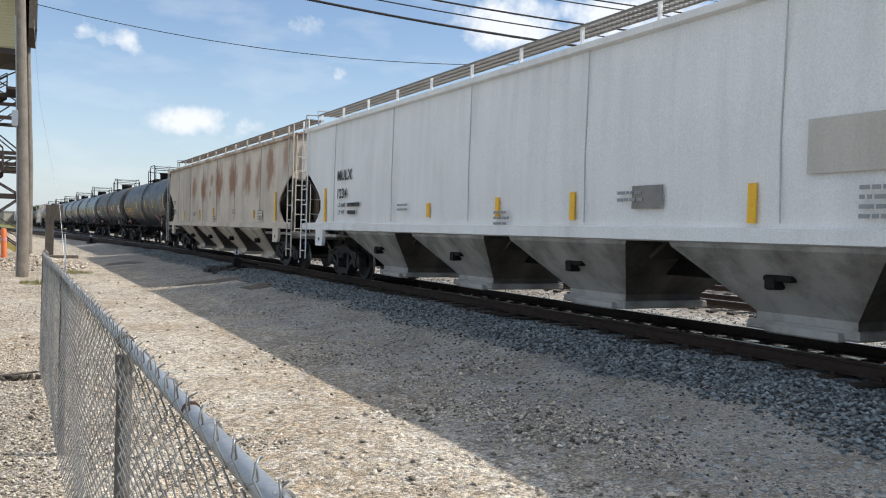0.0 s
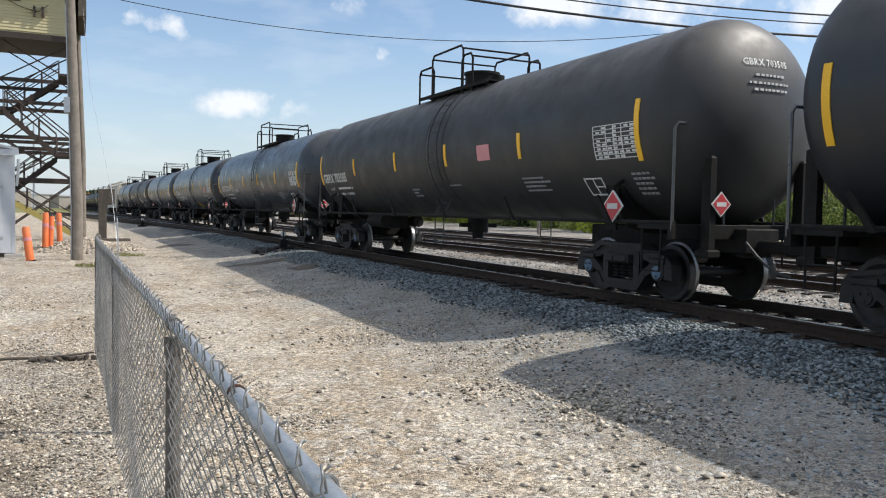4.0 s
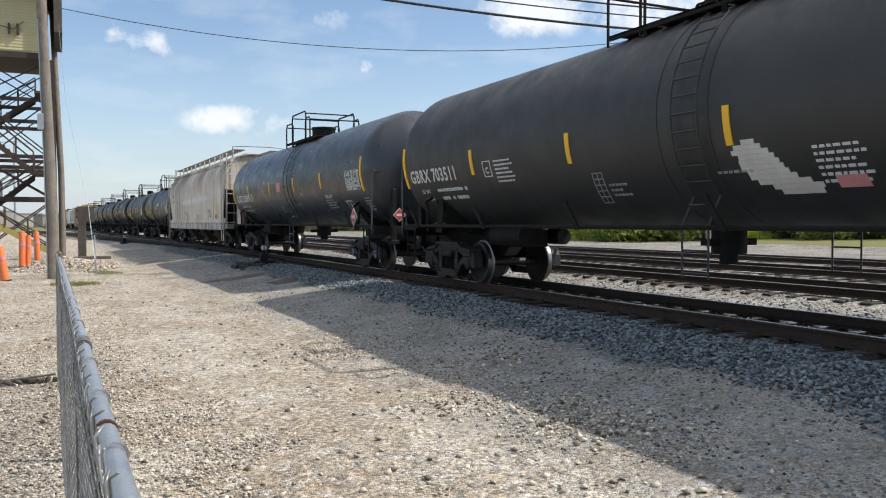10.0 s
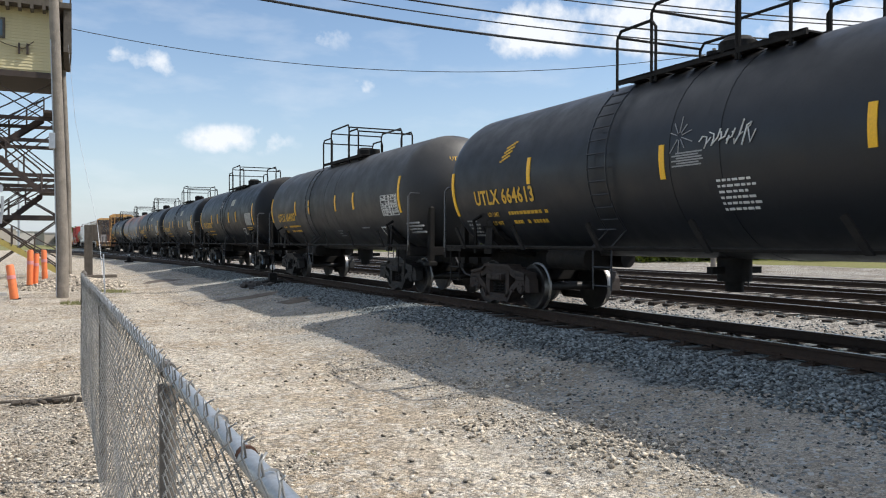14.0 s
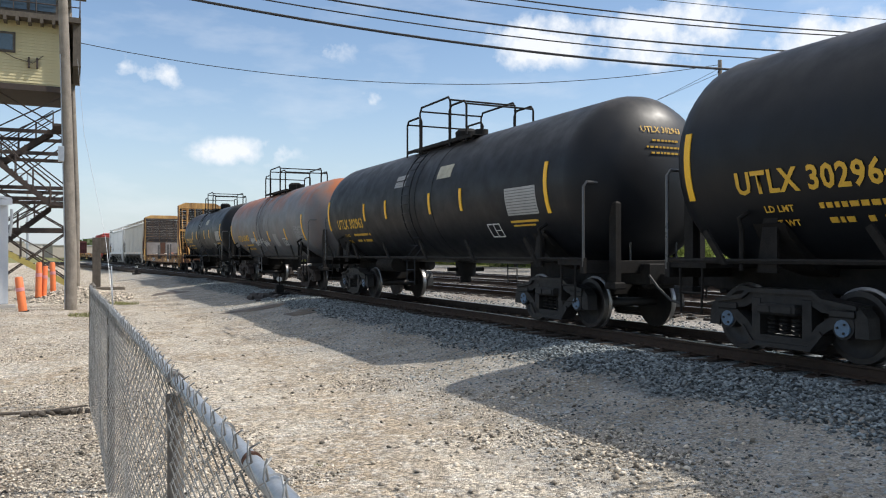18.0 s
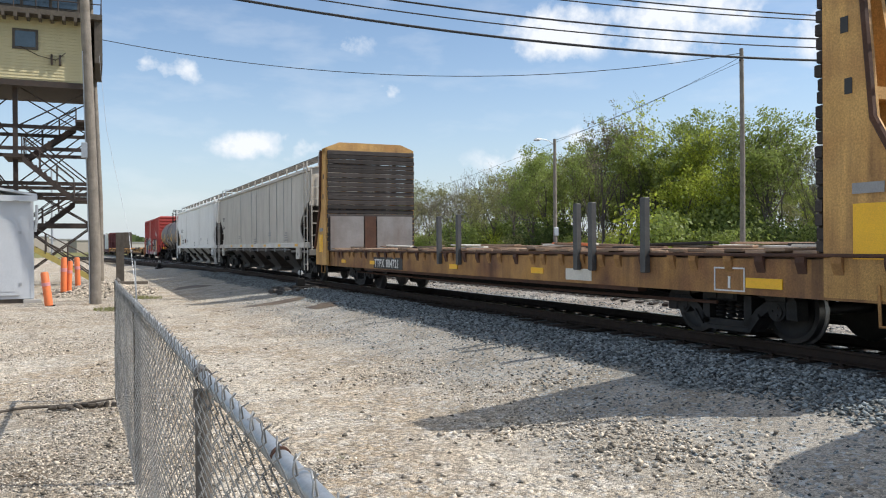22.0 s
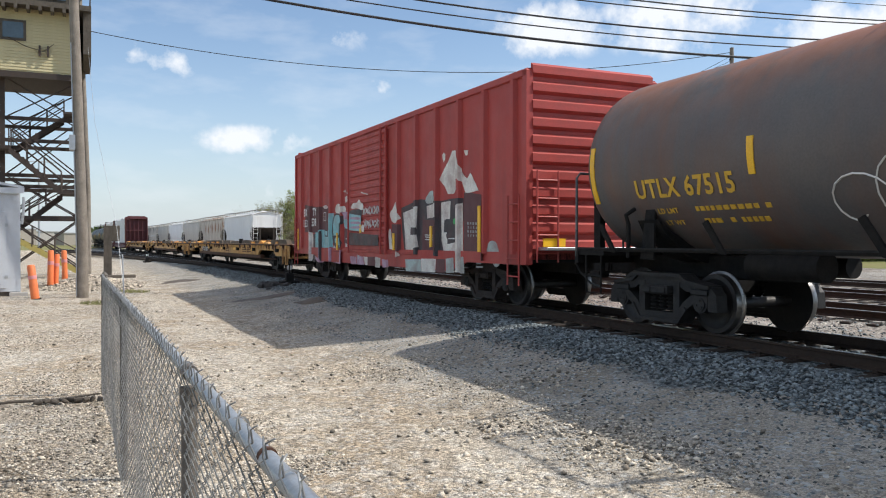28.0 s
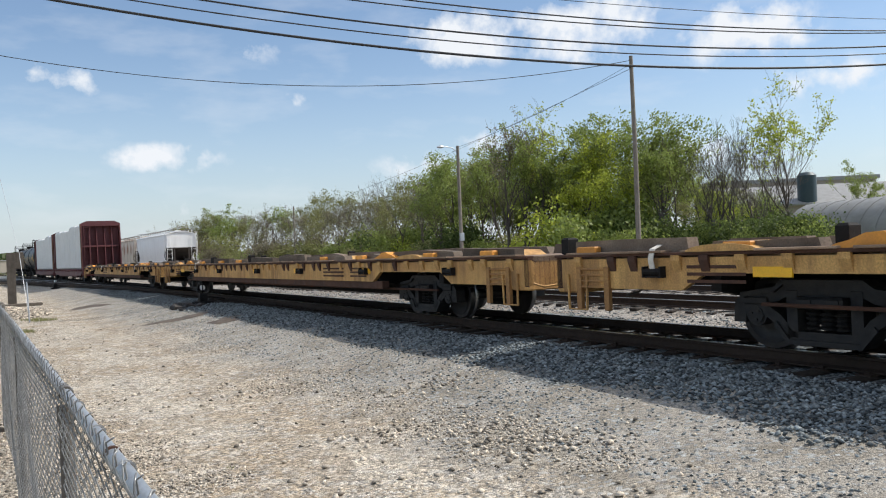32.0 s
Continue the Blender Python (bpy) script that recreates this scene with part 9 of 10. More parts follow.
def build_tower():
    """A yard tower: a boarded cab on a braced steel frame with a zigzag stair."""
    T = thing("yard_tower", "steel yard tower with a cream boarded cab and zigzag stair", "tower", at=pose(0, 0, 0))
    X0, X1, Y0, Y1, Z = -6.2, 0.55, 49.6, 53.4, 10.9
    for x in (X0, X1):
        for y in (Y0, Y1):
            part("leg", lambda: Mesh().box(-0.14, 0.14, -0.14, 0.14, 0, Z, b=0.02), M["tower_steel"], T, at=pose(x, y, 0), key="tleg")
    part("leg", lambda: Mesh().box(-0.12, 0.12, -0.12, 0.12, 0, Z), M["tower_steel"], T, at=pose(-3.3, Y0, 0), smooth=False)
    for z in (3.3, 5.0, 5.6, 7.5, 8.7):
        part("girt", lambda: Mesh().box(X0, X1, Y0 - 0.06, Y0 + 0.06, -0.1, 0.1).box(X0, X1, Y1 - 0.06, Y1 + 0.06, -0.1, 0.1).box(X0 - 0.06, X0 + 0.06, Y0, Y1, -0.1, 0.1).box(X1 - 0.06, X1 + 0.06, Y0, Y1, -0.1, 0.1), M["tower_steel"], T, at=pose(0, 0, z), key="girt", smooth=False)
    for z0, z1 in ((0.4, 3.3), (3.3, 5.6), (5.6, 8.7), (8.7, 10.9)):
        for y in (Y0 - 0.05, Y1):
            for x0, x1 in ((-3.2, X1), (X1, -3.2), (X0, -3.9), (-3.9, X0)):
                part("brace", lambda: Mesh().cyl((x0, y, z0), (x1, y, z1), 0.05, 4), M["tower_steel"], T)
    # stair flights with landings and rails, run along the front and turn
    flights = [((-2.9, 2.45), (0.35, 0.55), "yellow_rail"), ((-0.4, 4.7), (-2.9, 2.6), "tower_steel"), ((-2.9, 7.0), (-0.4, 4.8), "tower_steel"), ((-0.3, 9.0), (-2.9, 7.1), "tower_steel")]
    for i, ((xa, za), (xb, zb), m) in enumerate(flights):
        y0 = Y0 - 1.4 if i % 2 == 0 else Y0 + 0.6
        st = part("stair_flight", lambda: Mesh().prism([(xa, za), (xa, za - 0.32), (xb, zb - 0.32), (xb, zb)], y0, y0 + 0.07, "y").prism([(xa, za), (xa, za - 0.32), (xb, zb - 0.32), (xb, zb)], y0 + 0.95, y0 + 1.02, "y"), M[m], T, smooth=False)
        n = max(6, int(abs(za - zb) / 0.2))
        for k in range(n):
            x = xa + (xb - xa) * (k + 0.5) / n
            z = za + (zb - za) * (k + 0.5) / n
            part("tread", lambda: Mesh().box(-0.14, 0.14, 0, 0.95, -0.025, 0.025), M["tower_steel"], st, at=pose(x, y0 + 0.04, z - 0.05), key="ttread", smooth=False)

        def hand():
            g = Mesh()
            for yy in (y0, y0 + 1.0):
                for dz in (0.55, 1.0):
                    g.cyl((xa, yy, za + dz), (xb, yy, zb + dz), 0.028, 6)
                for k in range(4):
                    x, z = xa + (xb - xa) * k / 3, za + (zb - za) * k / 3
                    g.cyl((x, yy, z - 0.1), (x, yy, z + 1.0), 0.028, 6)
            return g
        part("handrail", hand, M["tower_steel"], T)
        part("landing", lambda: Mesh().box(min(xa, xa + (0.9 if xa > -2 else -0.9)), max(xa, xa + (0.9 if xa > -2 else -0.9)), Y0 - 1.4, Y0 + 1.7, za - 0.12, za), M["tower_steel"], T, smooth=False)
    # cab
    C0, C1, D0, D1, B, H = -7.5, 0.35, 48.9, 53.9, 11.2, 14.5
    cab = part("cab", Mesh().box(C0, C1, D0, D1, B - 0.1, H), M["cream"], T, smooth=False)
    n = 20
    for i in range(n):
        z = B + (H - B) * i / n
        part("lap_board", lambda: Mesh().prism([(0, 0), (-0.035, 0), (-0.01, (H - B) / n), (0, (H - B) / n)], C0, C1, "x").v and Mesh().prism([(D0, 0), (D0 - 0.04, 0), (D0 - 0.012, (H - B) / n), (D0, (H - B) / n)], C0 - 0.02, C1 + 0.02, "x"), M["cream"], cab, at=pose(0, 0, z), key="lap", smooth=False)
    part("floor_frame", Mesh().box(C0, C1 + 0.1, D0 - 0.1, D1, B - 0.42, B - 0.1), M["tower_steel"], T, smooth=False)
    part("deck_band", Mesh().box(C0 - 0.3, C1 + 0.75, D0 - 0.9, D1 + 0.5, H, H + 0.28), M["dark_wood"], T, smooth=False)
    for i in range(14):
        part("joist_end", lambda: Mesh().box(-0.08, 0.08, -0.9, 0.1, -0.22, 0.0), M["dark_wood"], T, at=pose(C0 + 0.3 + i * 0.58, D0, H), key="joist", smooth=False)
    part("side_panel", Mesh().box(C1 + 0.35, C1 + 0.75, D0 - 0.6, D1, H - 2.3, H + 0.3), M["dark_wood"], T, "dark boarded side of the cab", smooth=False)
    win = part("cab_window", Mesh().box(-3.35, -2.1, D0 - 0.09, D0 - 0.03, 12.75, 13.85), M["dark_wood"], T, smooth=False)
    part("pane", Mesh().box(-3.22, -2.23, D0 - 0.11, D0 - 0.085, 12.88, 13.72), M["dark_glass"], win, smooth=False)
    up = part("upper_room", Mesh().box(C0, C1 - 0.3, D0 + 0.4, D1 - 0.6, H + 0.28, H + 3.0), M["dark_wood"], T, smooth=False)
    for i in range(5):
        x = C0 + 0.4 + i * 1.42
        part("upper_pane", lambda: Mesh().box(0, 1.25, D0 + 0.36, D0 + 0.40, H + 0.75, H + 2.4), M["dark_glass"], up, at=pose(x, 0, 0), key="upane", smooth=False)
    part("roof", Mesh().box(C0 - 0.5, C1 + 1.1, D0 - 0.9, D1 + 0.4, H + 3.0, H + 3.3), M["dark_wood"], T, smooth=False)

    def balcony():
        g = Mesh()
        for dz in (0.55, 1.05):
            g.tube([(C0, D0 - 0.85, H + 0.28 + dz), (C1 + 0.7, D0 - 0.85, H + 0.28 + dz), (C1 + 0.7, D1, H + 0.28 + dz)], 0.03, 6)
        for i in range(9):
            x = C0 + (C1 + 0.7 - C0) * i / 8
            g.cyl((x, D0 - 0.85, H + 0.2), (x, D0 - 0.85, H + 1.33), 0.03, 6)
        return g
    part("balcony_rail", balcony(), M["tower_steel"], T)

    def bracket():
        g = Mesh()
        for x in (-1.45, -1.05):
            g.box(x - 0.05, x + 0.05, D0 - 0.25, D0 - 0.02, 12.0, 12.55)
        g.tube([(-3.0, D0 - 0.1, 12.9), (-2.1, D0 - 0.15, 12.45), (-1.25, D0 - 0.2, 12.25), (-0.75, D0 - 0.15, 12.7)], 0.02, 5)
        return g
    part("wire_bracket", bracket(), M["tower_steel"], T)


def build_switch_things():
    for x, y, s in ((7.75, 30.1, 1.0), (5.6, 72.0, 1.0)):
        sw = thing("switch_stand", "low switch stand with a round white target", "switch stand", "switch stands", at=pose(x, y, ground_z(x, y)))
        part("base", Mesh().box(-0.35, 0.35, -0.2, 0.2, 0.0, 0.12, b=0.03).box(-0.14, 0.14, -0.14, 0.14, 0.1, 0.42, b=0.04), M["under"], sw)
        part("spindle", Mesh().cyl((0, 0, 0.4), (0, 0, 0.75), 0.025, 8), M["under"], sw)
        part("target", Mesh().lathe_y([(-0.012, 0.005), (-0.012, 0.10), (0.012, 0.10), (0.012, 0.005)], 0, 0.62, 20), M["white_mark"], sw, "round white target disc")
        part("target_bar", Mesh().box(-0.02, 0.02, -0.02, -0.013, 0.55, 0.69), M["black_mark"], sw)
        part("lever", Mesh().tube([(0.1, 0, 0.3), (0.5, 0.1, 0.22), (0.85, 0.15, 0.16)], 0.025, 6), M["under"], sw)
    rng = random.Random(5)
    heap = thing("debris_heap", "heap of oily black scrap and ties beside the track", "debris")
    for i in range(30):
        x, y = 7.3 + rng.uniform(-0.6, 1.0), 30.0 + rng.uniform(-1.3, 1.2)
        s = rng.uniform(0.06, 0.2)
        z = ground_z(x, y)
        part("scrap_lump", lambda: Mesh().box(-s, s, -s * 0.7, s * 0.8, -0.06, s * 0.75, b=s * 0.28), M["tar"], heap, at=pose(x, y, z, rng.uniform(-15, 15), rng.uniform(-15, 15), rng.uniform(0, 180)))
    part("scrap_plank", Mesh().box(-0.09, 0.09, -0.55, 0.55, 0, 0.12, b=0.02), M["tar"], heap, at=pose(7.1, 30.6, 0.12, 3, 0, 70))

    def pool(name, x, y, a, b, seed, m, label, dz=0.012):
        r = random.Random(seed)
        n = 22
        ph = [r.uniform(0, 6.28) for _ in range(3)]
        pts = []
        for i in range(n):
            t = 2 * math.pi * i / n
            k = 1 + 0.22 * math.sin(2 * t + ph[0]) + 0.16 * math.sin(3 * t + ph[1]) + 0.1 * math.sin(5 * t + ph[2])
            pts.append((x + a * k * math.cos(t), y + b * k * math.sin(t)))
        g = Mesh()
        for q in (0.0, 0.45, 0.8, 1.0):
            for px, py in pts:
                px, py = x + (px - x) * q, y + (py - y) * q
                g.v.append((px, py, ground_z(px, py) + 0.034 * (1 - q ** 4) - 0.008))
        for k in range(3):
            for i in range(n):
                g.f.append((k * n + i, k * n + (i + 1) % n, (k + 1) * n + (i + 1) % n, (k + 1) * n + i))
                g.m.append(0)
        tagged(part(name, g, m, None, smooth=True), label, "puddle")
    pool("puddle", 6.1, 26.0, 0.95, 0.75, 1, M["puddle"], "damp dark mud patch in the gravel")
    pool("puddle", 6.75, 22.9, 0.6, 0.7, 2, M["puddle"], "damp dark mud patch in the gravel")
    pool("puddle", 4.9, 40.2, 0.75, 1.6, 3, M["puddle"], "damp dark mud patch in the gravel")
    # flat stick and a few weeds
    stick = thing("fallen_stick", "dark dead stick lying on the gravel", "stick", at=pose(0.25, 10.9, 0.02))
    part("stem", Mesh().tube([(-1.0, -0.15, 0.02), (-0.4, 0.0, 0.05), (0.1, 0.05, 0.03), (0.6, 0.12, 0.06)], [0.012, 0.02, 0.02, 0.01], 6), M["dark_wood"], stick)
    for i in range(9):
        part("litter_clod", lambda: Mesh().box(-0.05, 0.05, -0.04, 0.04, 0, 0.05, b=0.02), M["dark_wood"], stick, at=pose(-0.1 + 0.09 * i, 0.05 * math.sin(i * 2.0), 0, 10 * i, 0, 37 * i), key="clod")


def build_weeds():
    rng = random.Random(21)
    tufts = [(1.3, 28.2, 0.75, 700, 0.10), (2.6, 33.5, 0.5, 200, 0.12), (2.75, 7.3, 0.05, 22, 0.035), (-0.7, 12.5, 0.1, 40, 0.05), (0.35, 5.0, 0.2, 50, 0.05), (2.2, 34.6, 0.4, 160, 0.1)]
    for x, y, r, n, h in tufts:
        g = Mesh()
        for _ in range(n):
            a, d = rng.uniform(0, 6.28), r * math.sqrt(rng.random())
            px, py = x + d * math.cos(a), y + d * math.sin(a)
            z, b = ground_z(px, py), rng.uniform(0, 6.28)
            w, hh = h * 0.1, h * rng.uniform(0.5, 1.2)
            dx, dy = w * math.cos(b), w * math.sin(b)
            g.add([(px - dx, py - dy, z - 0.01), (px + dx, py + dy, z - 0.01), (px + rng.uniform(-0.4, 0.4) * hh, py + rng.uniform(-0.4, 0.4) * hh, z + hh)], [(0, 1, 2)])
        ob = part("grass_tuft", g, M["leaf_olive"], None, smooth=False)
        tagged(ob, "small tuft of bright green grass in the gravel", "grass", kind="stuff")


def build_wires():
    def strand(a, b, mid, r, label):
        n = 28
        pts = []
        for i in range(n + 1):
            u = i / n
            z = a[2] * (1 - u) * (1 - 2 * u) + 4 * mid * u * (1 - u) + b[2] * u * (2 * u - 1)
            pts.append((a[0] + (b[0] - a[0]) * u, a[1] + (b[1] - a[1]) * u, z))
        tagged(part("overhead_cable", Mesh().tube(pts, r, 6), M["cable"], None), label, "cable", "overhead cables")
    A, B = (0.75, 31.6), (45.0, 22.0)
    for z0, zm, z1, r in ((11.89, 9.88, 10.78, 0.05), (12.33, 10.42, 11.29, 0.026), (12.76, 10.81, 11.65, 0.036), (13.43, 11.64, 12.21, 0.026), (13.71, 11.88, 12.26, 0.03), (14.03, 12.57, 12.74, 0.014)):
        strand((*A, z0), (*B, z1), zm, r, "sagging black overhead cable")
    strand((1.0, 49.5, 13.79), (37.5, 38.6, 13.82), 12.06, 0.02, "thin sagging wire from the tower to a far pole")
    strand((37.5, 38.6, 13.6), (31.7, 51.2, 9.7), 11.3, 0.012, "thin service wire to a lamp pole")
    strand((37.5, 38.6, 13.3), (46.5, 131.0, 9.5), 10.6, 0.014, "thin service wire to a lamp pole")


# ---- trees ----


def tree_meshes(seed, height, style, spread=0.5, trunk=0.16, leaf=0.12, count=9000):
    """style: full (leafed from low down), thin (sparse leaf over visible limbs) or bare (twigs only)."""
    rng = random.Random(seed)
    wood, crown = Mesh(), Mesh()
    tips = []
    last = 5 if style == "bare" else 4

    def grow(p, d, ln, r, depth):
        pts, rad = [p], [r]
        n = 3
        for i in range(n):
            d = (d + Vector((rng.uniform(-0.25, 0.25), rng.uniform(-0.25, 0.25), rng.uniform(-0.05, 0.16)))).normalized()
            p = p + d * (ln / n)
            pts.append(p)
            rad.append(r * (1 - 0.45 * (i + 1) / n))
        wood.tube(pts, rad, 7 if depth == 0 else 4 if depth < 3 else 3)
        if depth >= 2:
            tips.extend(pts[1:])
        if depth >= last:
            return
        for k in range(rng.choice((2, 3, 3)) if depth else 8):
            side = Matrix.Rotation(rng.uniform(0, 6.28), 3, d) @ d.orthogonal().normalized()
            tilt = rng.uniform(0.35, 1.0) * spread * 1.6
            up = 0.22
            start = pts[rng.choice((2, 3))]
            if depth == 0:
                f = rng.uniform(0.18, 1.0)
                q = min(2, int(f * 3))
                start = pts[q].lerp(pts[q + 1], f * 3 - q)
                up, tilt = 0.1 + 0.4 * f, tilt * (1.5 - 0.6 * f)
            nd = (d + side * tilt + Vector((0, 0, up))).normalized()
            grow(start, nd, ln * rng.uniform(0.55, 0.80), max(0.012, rad[-1] * rng.uniform(0.5, 0.8)), depth + 1)
    grow(Vector((0, 0, -0.2)), Vector((0, 0, 1)), height * 0.42, trunk, 0)
    if style != "bare":
        # leaves gather in clumps, so that gaps of sky stay open
        clumps = rng.sample(tips, max(10, int(len(tips) * (0.46 if style == "full" else 0.40))))
        wide = 0.30 if style == "full" else 0.21
        for _ in range(count):
            q = rng.choice(clumps) + Vector((rng.gauss(0, wide), rng.gauss(0, wide), rng.gauss(0, wide * 0.8)))
            if q.z < 0.2:
                continue
            s = leaf * rng.uniform(0.5, 1.4)
            n = Vector((rng.uniform(-1, 1), rng.uniform(-1, 1), rng.uniform(-0.3, 1))).normalized()
            u = n.orthogonal().normalized() * s
            w = n.cross(u).normalized() * s * 0.6
            crown.add([q - u, q + w, q + u, q - w], [(0, 1, 2, 3)])
    return wood, crown


def flat_data(mesh, name, material):
    me = bpy.data.meshes.new(name)
    me.from_pydata(mesh.v, [], mesh.f)
    me.materials.append(material)
    me.update()
    return me


def build_trees():
    kinds = []
    spec = [(1, 13, "full", 0.5, "leaf_mid", 0.11, 6500), (2, 12.5, "full", 0.6, "leaf_bright", 0.115, 7500), (3, 13, "bare", 0.42, None, 0, 0), (4, 14, "thin", 0.42, "leaf_bright", 0.10, 3600), (5, 12, "full", 0.6, "leaf_olive", 0.10, 5500),
            (6, 13, "thin", 0.5, "bud", 0.075, 4200), (7, 13, "thin", 0.5, "leaf_mid", 0.11, 5000), (8, 11, "bare", 0.55, None, 0, 0), (9, 12, "full", 0.65, "leaf_dark", 0.12, 6500), (10, 12.5, "full", 0.5, "leaf_mid", 0.10, 7500)]
    labels = {"leaf_mid": "green deciduous tree in young spring leaf", "leaf_bright": "bright yellow-green deciduous tree in fresh leaf", "bud": "budding grey-brown deciduous tree", "leaf_olive": "olive-green deciduous tree in thin leaf", "leaf_dark": "dark green shaded deciduous tree", None: "bare grey deciduous tree"}
    for seed, h, style, spread, lm, leaf, count in spec:
        w, c = tree_meshes(seed, h, style, spread, 0.17, leaf, count)
        top = max(v[2] for v in w.v)
        kinds.append((flat_data(w, "trunk", M["bark"]), flat_data(c, "crown", M[lm]) if lm else None, labels[lm], top))
    rng = random.Random(17)

    def plant(kind, az, d, height, wide=1.0):
        a = radians(az)
        x, y = 0.65 + d * math.sin(a), d * math.cos(a)
        w, c, label, top = kinds[kind]
        s = height / top
        t = thing("tree", label, "tree", "trees along the yard", at=pose(x, y, ground_z(x, y) - 0.1, 0, 0, rng.uniform(0, 360)) @ Matrix.Diagonal((s * wide, s * wide, s, 1)))
        ob = new("trunk", w)
        ob.parent = t
        if c:
            ob = new("crown", c)
            ob.parent = t
    # the front of the stand: azimuth from the track, distance, height, kind
    for az, d, h, k in ((53.6, 72, 15.6, 3), (51.2, 75, 12.0, 2), (49.3, 72, 11.2, 7), (48.0, 76, 12.4, 2), (46.4, 71, 11.6, 6), (45.0, 70, 12.6, 0), (43.4, 74, 13.0, 9), (41.9, 71, 11.0, 1), (40.6, 70, 10.6, 1), (39.4, 76, 12.8, 0), (38.2, 72, 12.6, 6), (36.9, 74, 13.4, 6), (35.7, 73, 12.6, 9),
                        (36.1, 72, 15.4, 3), (34.3, 73, 15.0, 5), (34.4, 84, 12.0, 0), (33.0, 88, 12.2, 4), (31.4, 92, 12.6, 0), (29.8, 90, 12.0, 9), (28.2, 98, 12.4, 5), (26.6, 104, 11.0, 4), (25.2, 112, 11.4, 5), (23.8, 120, 11.0, 2), (22.4, 128, 11.4, 5), (21.0, 136, 11.0, 4), (19.6, 146, 11.6, 5), (18.0, 156, 11.4, 7), (16.6, 170, 12.0, 5), (15.2, 190, 12.4, 4), (13.6, 210, 13, 5), (11.8, 230, 13, 4), (9.8, 260, 14, 5), (57.0, 96, 8.6, 6), (50.2, 70, 11.0, 2), (52.3, 73, 10.0, 7), (48.7, 70, 10.5, 2), (51.6, 69, 8.5, 7)):
        plant(k, az, d, h if az > 27 else h * 0.92)
    # deeper rows fill the gaps
    for i in range(60):
        az = 11 + 41 * (i + rng.random()) / 60
        d = (84 if az > 34 else 84 + (34 - az) * 5.0) + rng.uniform(0, 16)
        h = (11.2 if 33 < az < 47 else 10.8) * rng.uniform(0.75, 1.08) * min(d, 110) / 92
        if az > 47:
            h *= 0.6
        plant(rng.choice((0, 6, 9, 4, 6, 1, 0, 2, 8)) if az > 30 else rng.choice((5, 4, 6, 5, 2, 7, 0)), az, d, h, 1.15)
    # undergrowth: shrubs of leaf clumps along the foot of the stand
    shrubs = []
    for v in range(3):
        r = random.Random(40 + v)
        g = Mesh()
        lumps = [(Vector((r.gauss(0, 0.75), r.gauss(0, 0.75), r.uniform(0.3, 1.75))), r.uniform(0.28, 0.55)) for _ in range(16)]
        for _ in range(4200):
            c, rad = r.choice(lumps)
            q = c + Vector((r.gauss(0, rad), r.gauss(0, rad), r.gauss(0, rad * 0.8)))
            if q.z < 0:
                continue
            s = r.uniform(0.045, 0.10)
            n = Vector((r.uniform(-1, 1), r.uniform(-1, 1), r.uniform(-0.2, 1))).normalized()
            u = n.orthogonal().normalized() * s
            w = n.cross(u).normalized() * s * 0.7
            g.add([q - u, q + w, q + u, q - w], [(0, 1, 2, 3)])
        shrubs.append([flat_data(g, "foliage", M[m]) for m in ("leaf_dark", "leaf_mid", "leaf_bright", "bud", "leaf_olive")])
    for i in range(150):
        az = 10 + 44.5 * i / 149 + rng.uniform(-0.4, 0.4)
        d = (67 if az > 36 else 67 + (36 - az) * 4.2) + rng.uniform(-2, 14)
        a = radians(az)
        x, y = 0.65 + d * math.sin(a), d * math.cos(a)
        s = rng.choice((0.6, 0.8, 1.1, 1.5, 2.1)) * rng.uniform(0.85, 1.15) * (1.3 if az < 24 else 1.0)
        if az > 48:
            s = rng.uniform(0.9, 1.5)
        m = rng.choice((0, 0, 1, 1, 4, 2) if az < 49 else (0, 0, 1)) if az > 24 else rng.choice((3, 4, 1, 3, 4))
        words = ("dark green shrub at the foot of the trees", "leafy green shrub at the foot of the trees", "bright yellow-green shrub at the foot of the trees", "brown budding shrub at the foot of the trees", "olive-green shrub at the foot of the trees")[m]
        sh = thing("shrub", words, "shrub", "undergrowth by the yard", at=pose(x, y, ground_z(x, y) - 0.1, 0, 0, rng.uniform(0, 360)) @ Matrix.Scale(s, 4))
        ob = new("foliage", shrubs[i % 3][m])
        ob.parent = sh


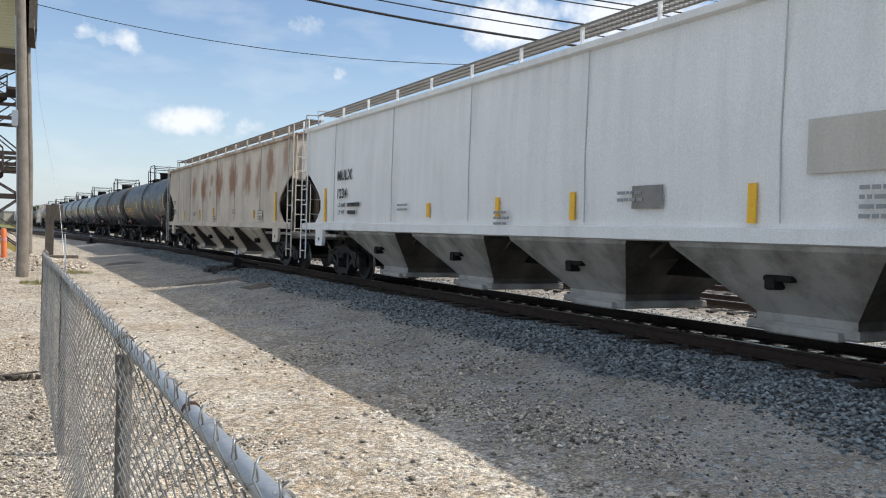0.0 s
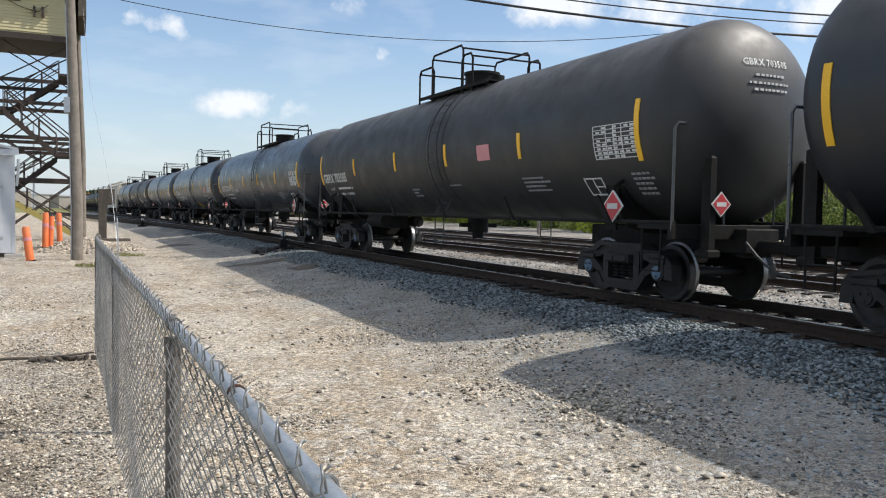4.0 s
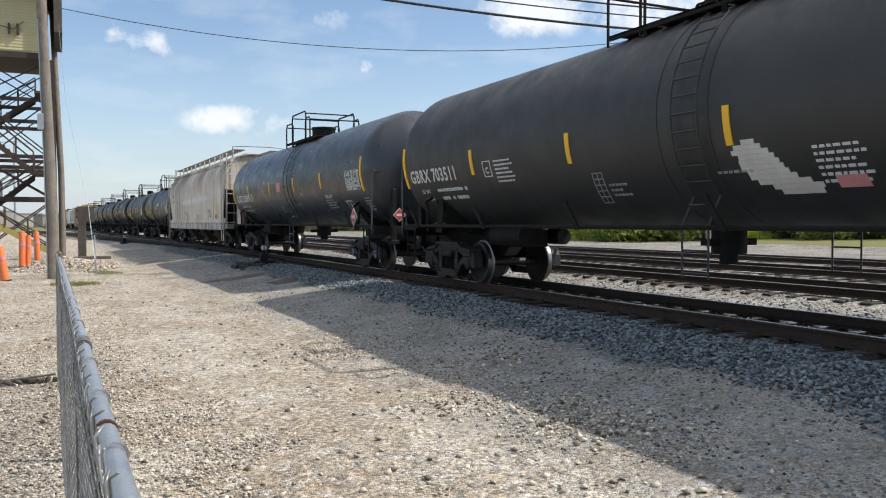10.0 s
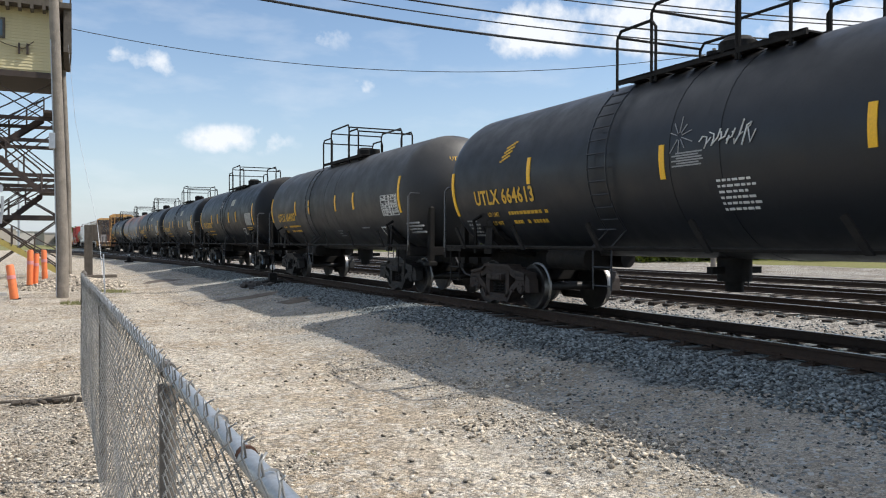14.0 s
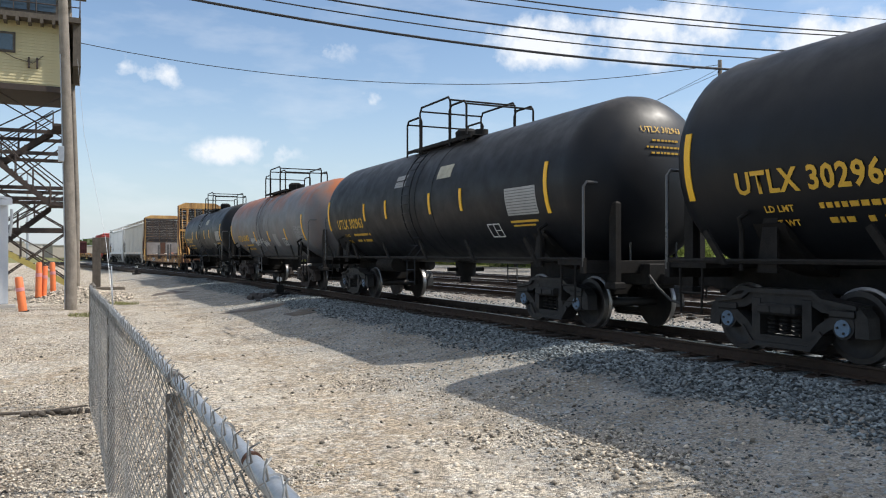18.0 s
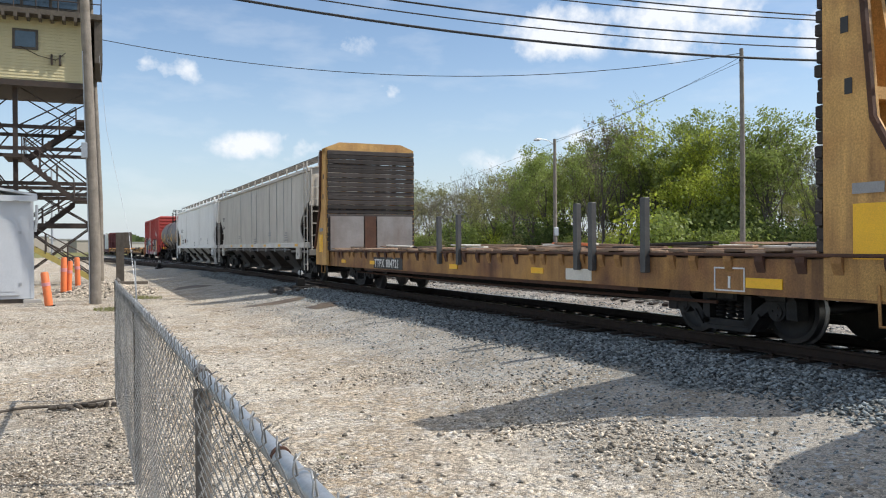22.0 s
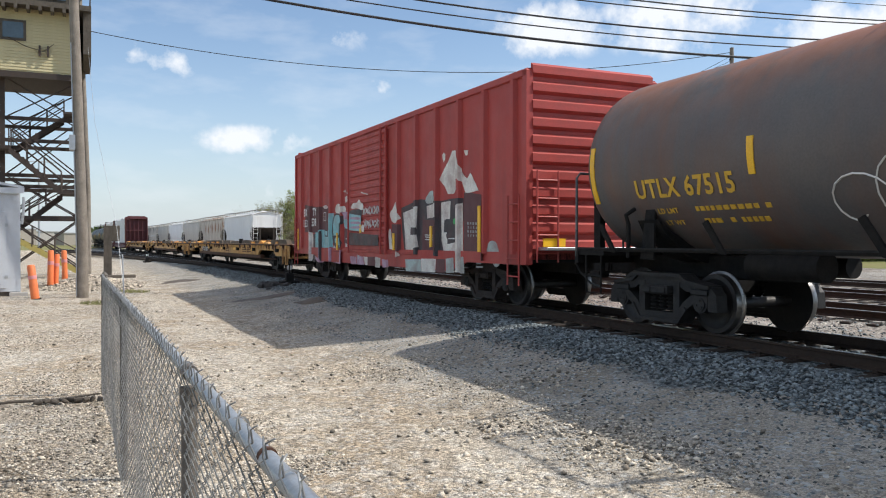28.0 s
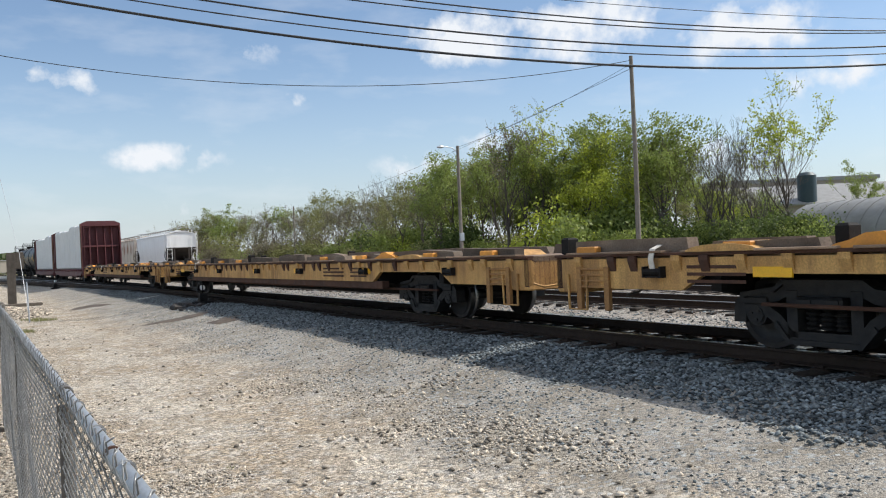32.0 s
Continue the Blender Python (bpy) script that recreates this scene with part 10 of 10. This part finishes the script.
def build_far_things():
    for x, y, w, d, h in ((96.0, 62.0, 34.0, 14.0, 5.0),):
        b = thing("warehouse", "low grey-roofed warehouse behind the trees", "building", at=pose(x, y, 0.8, 0, 0, -35))
        part("wall", Mesh().box(-w / 2, w / 2, -d / 2, d / 2, 0, h), M["wall_beige"], b, smooth=False)
        part("roof", Mesh().prism([(-d / 2 - 0.4, h), (0, h + 2.6), (d / 2 + 0.4, h), (d / 2 + 0.4, h - 0.2), (-d / 2 - 0.4, h - 0.2)], -w / 2 - 0.4, w / 2 + 0.4, "x"), M["roof_grey"], b, smooth=False)
    b = thing("plant_building", "flat-roofed factory block behind the trees", "building", at=pose(100.0, 76.0, 0.8, 0, 0, -35))
    part("wall", Mesh().box(-11, 11, -5, 5, 0, 8.6), M["wall_beige"], b, smooth=False)
    part("roof", Mesh().box(-11.4, 11.4, -5.4, 5.4, 8.6, 9.1), M["roof_grey"], b, smooth=False)
    silo = thing("storage_silo", "dark blue round storage silo", "silo", at=pose(86.0, 61.5, 0.8))
    part("drum", Mesh().cyl((0, 0, 0), (0, 0, 8.3), 1.08, 24), M["silo_blue"], silo)
    part("lid", Mesh().cyl((0, 0, 8.3), (0, 0, 8.7), 1.12, 24, 0.7), M["silo_blue"], silo)
    # a half-round metal building beyond the yard
    (ax, ay), (bx, by) = (70.7, 49.5), (63.5, 23.5)
    ln = math.hypot(bx - ax, by - ay)
    hoop = thing("hoop_building", "half-round grey metal building beyond the yard", "building", at=pose(ax, ay, 1.0, 0, 0, math.degrees(math.atan2(by - ay, bx - ax))))
    arc = [(4.0 * math.cos(a), 4.1 * math.sin(a)) for a in [radians(15 * q) for q in range(13)]]
    part("shell", Mesh().prism(arc, 0, ln, "x"), M["roof_grey"], hoop, angle=40)
    for i in range(1, 14):
        part("roof_rib", lambda: Mesh().tube([(0, y * 1.004, z * 1.004) for y, z in arc], 0.04, 5), M["roof_grey"], hoop, at=pose(ln * i / 14, 0, 0), key="hooprib")
    part("end_door", Mesh().box(-0.08, 0.0, -1.4, 1.4, 0, 2.8), M["wall_beige"], hoop, smooth=False)
    # parked hoppers on a yard track beyond the train
    src = None
    for i in range(7):
        y = 96.0 + i * 17.6
        paint = ("hopper_white", "hopper_rusty", "hopper_grey", "hopper_white", "hopper_grey", "hopper_tan", "hopper_grey")[i]
        c = hopper_car(17.4, "parked covered hopper car standing in the yard", paint, bays=3, moving=False)
        x0, x1 = line_x(y - 6) + 10.4, line_x(y + 6) + 10.4
        c.matrix_basis = pose((x0 + x1) / 2, y, RAIL, 0, 0, math.degrees(math.atan2(-(x1 - x0), 12)))
    # hazy low buildings and trees at the end of the yard
    rng = random.Random(6)
    for i in range(9):
        a, d = radians(-6 + 2.0 * i + rng.uniform(-0.5, 0.5)), rng.uniform(380, 460)
        b = thing("far_building", "low pale building at the end of the yard", "building", "far buildings", at=pose(d * math.sin(a), d * math.cos(a), 0.3, 0, 0, rng.uniform(0, 40)))
        w, h = rng.uniform(10, 24), rng.uniform(4, 8)
        part("wall", Mesh().box(-w / 2, w / 2, -5, 5, 0, h), M["wall_beige" if i % 2 else "concrete"], b, smooth=False)
        part("roof", Mesh().box(-w / 2 - 0.3, w / 2 + 0.3, -5.3, 5.3, h, h + 0.5), M["roof_grey"], b, smooth=False)
    lamp = thing("yard_lamp", "tall yard lamp with a double arm", "street lamp", at=pose(-4.2, 110.0, 0.3))
    part("shaft", Mesh().tube([(0, 0, 0), (0, 0, 11.5)], [0.14, 0.09], 8), M["galv"], lamp)
    part("arm", Mesh().tube([(-1.8, 0, 11.3), (0, 0, 11.5), (1.8, 0, 11.3)], 0.05, 6), M["galv"], lamp)
    hedge = Mesh()
    for _ in range(9000):
        a, d = radians(rng.uniform(-16, 16)), rng.uniform(470, 540)
        s = rng.uniform(0.8, 2.2)
        q = Vector((d * math.sin(a), d * math.cos(a), rng.random() ** 1.3 * (7 + 3 * math.sin(a * 60))))
        n = Vector((rng.uniform(-1, 1), -1, rng.uniform(-0.2, 1))).normalized()
        u = n.orthogonal().normalized() * s
        w = n.cross(u).normalized() * s
        hedge.add([q - u, q + w, q + u, q - w], [(0, 1, 2, 3)])
    ob = new("far_woods", flat_data(hedge, "far_woods", M["leaf_dark"]))
    tagged(ob, "far wooded skyline at the end of the yard", "woods", kind="stuff")


build_ground()
build_tracks()
build_train()
build_fence()
build_poles()
build_shed()
build_stakes()
build_tower()
build_switch_things()
build_weeds()
build_wires()
build_trees()
build_far_things()
build_stones()
motions()
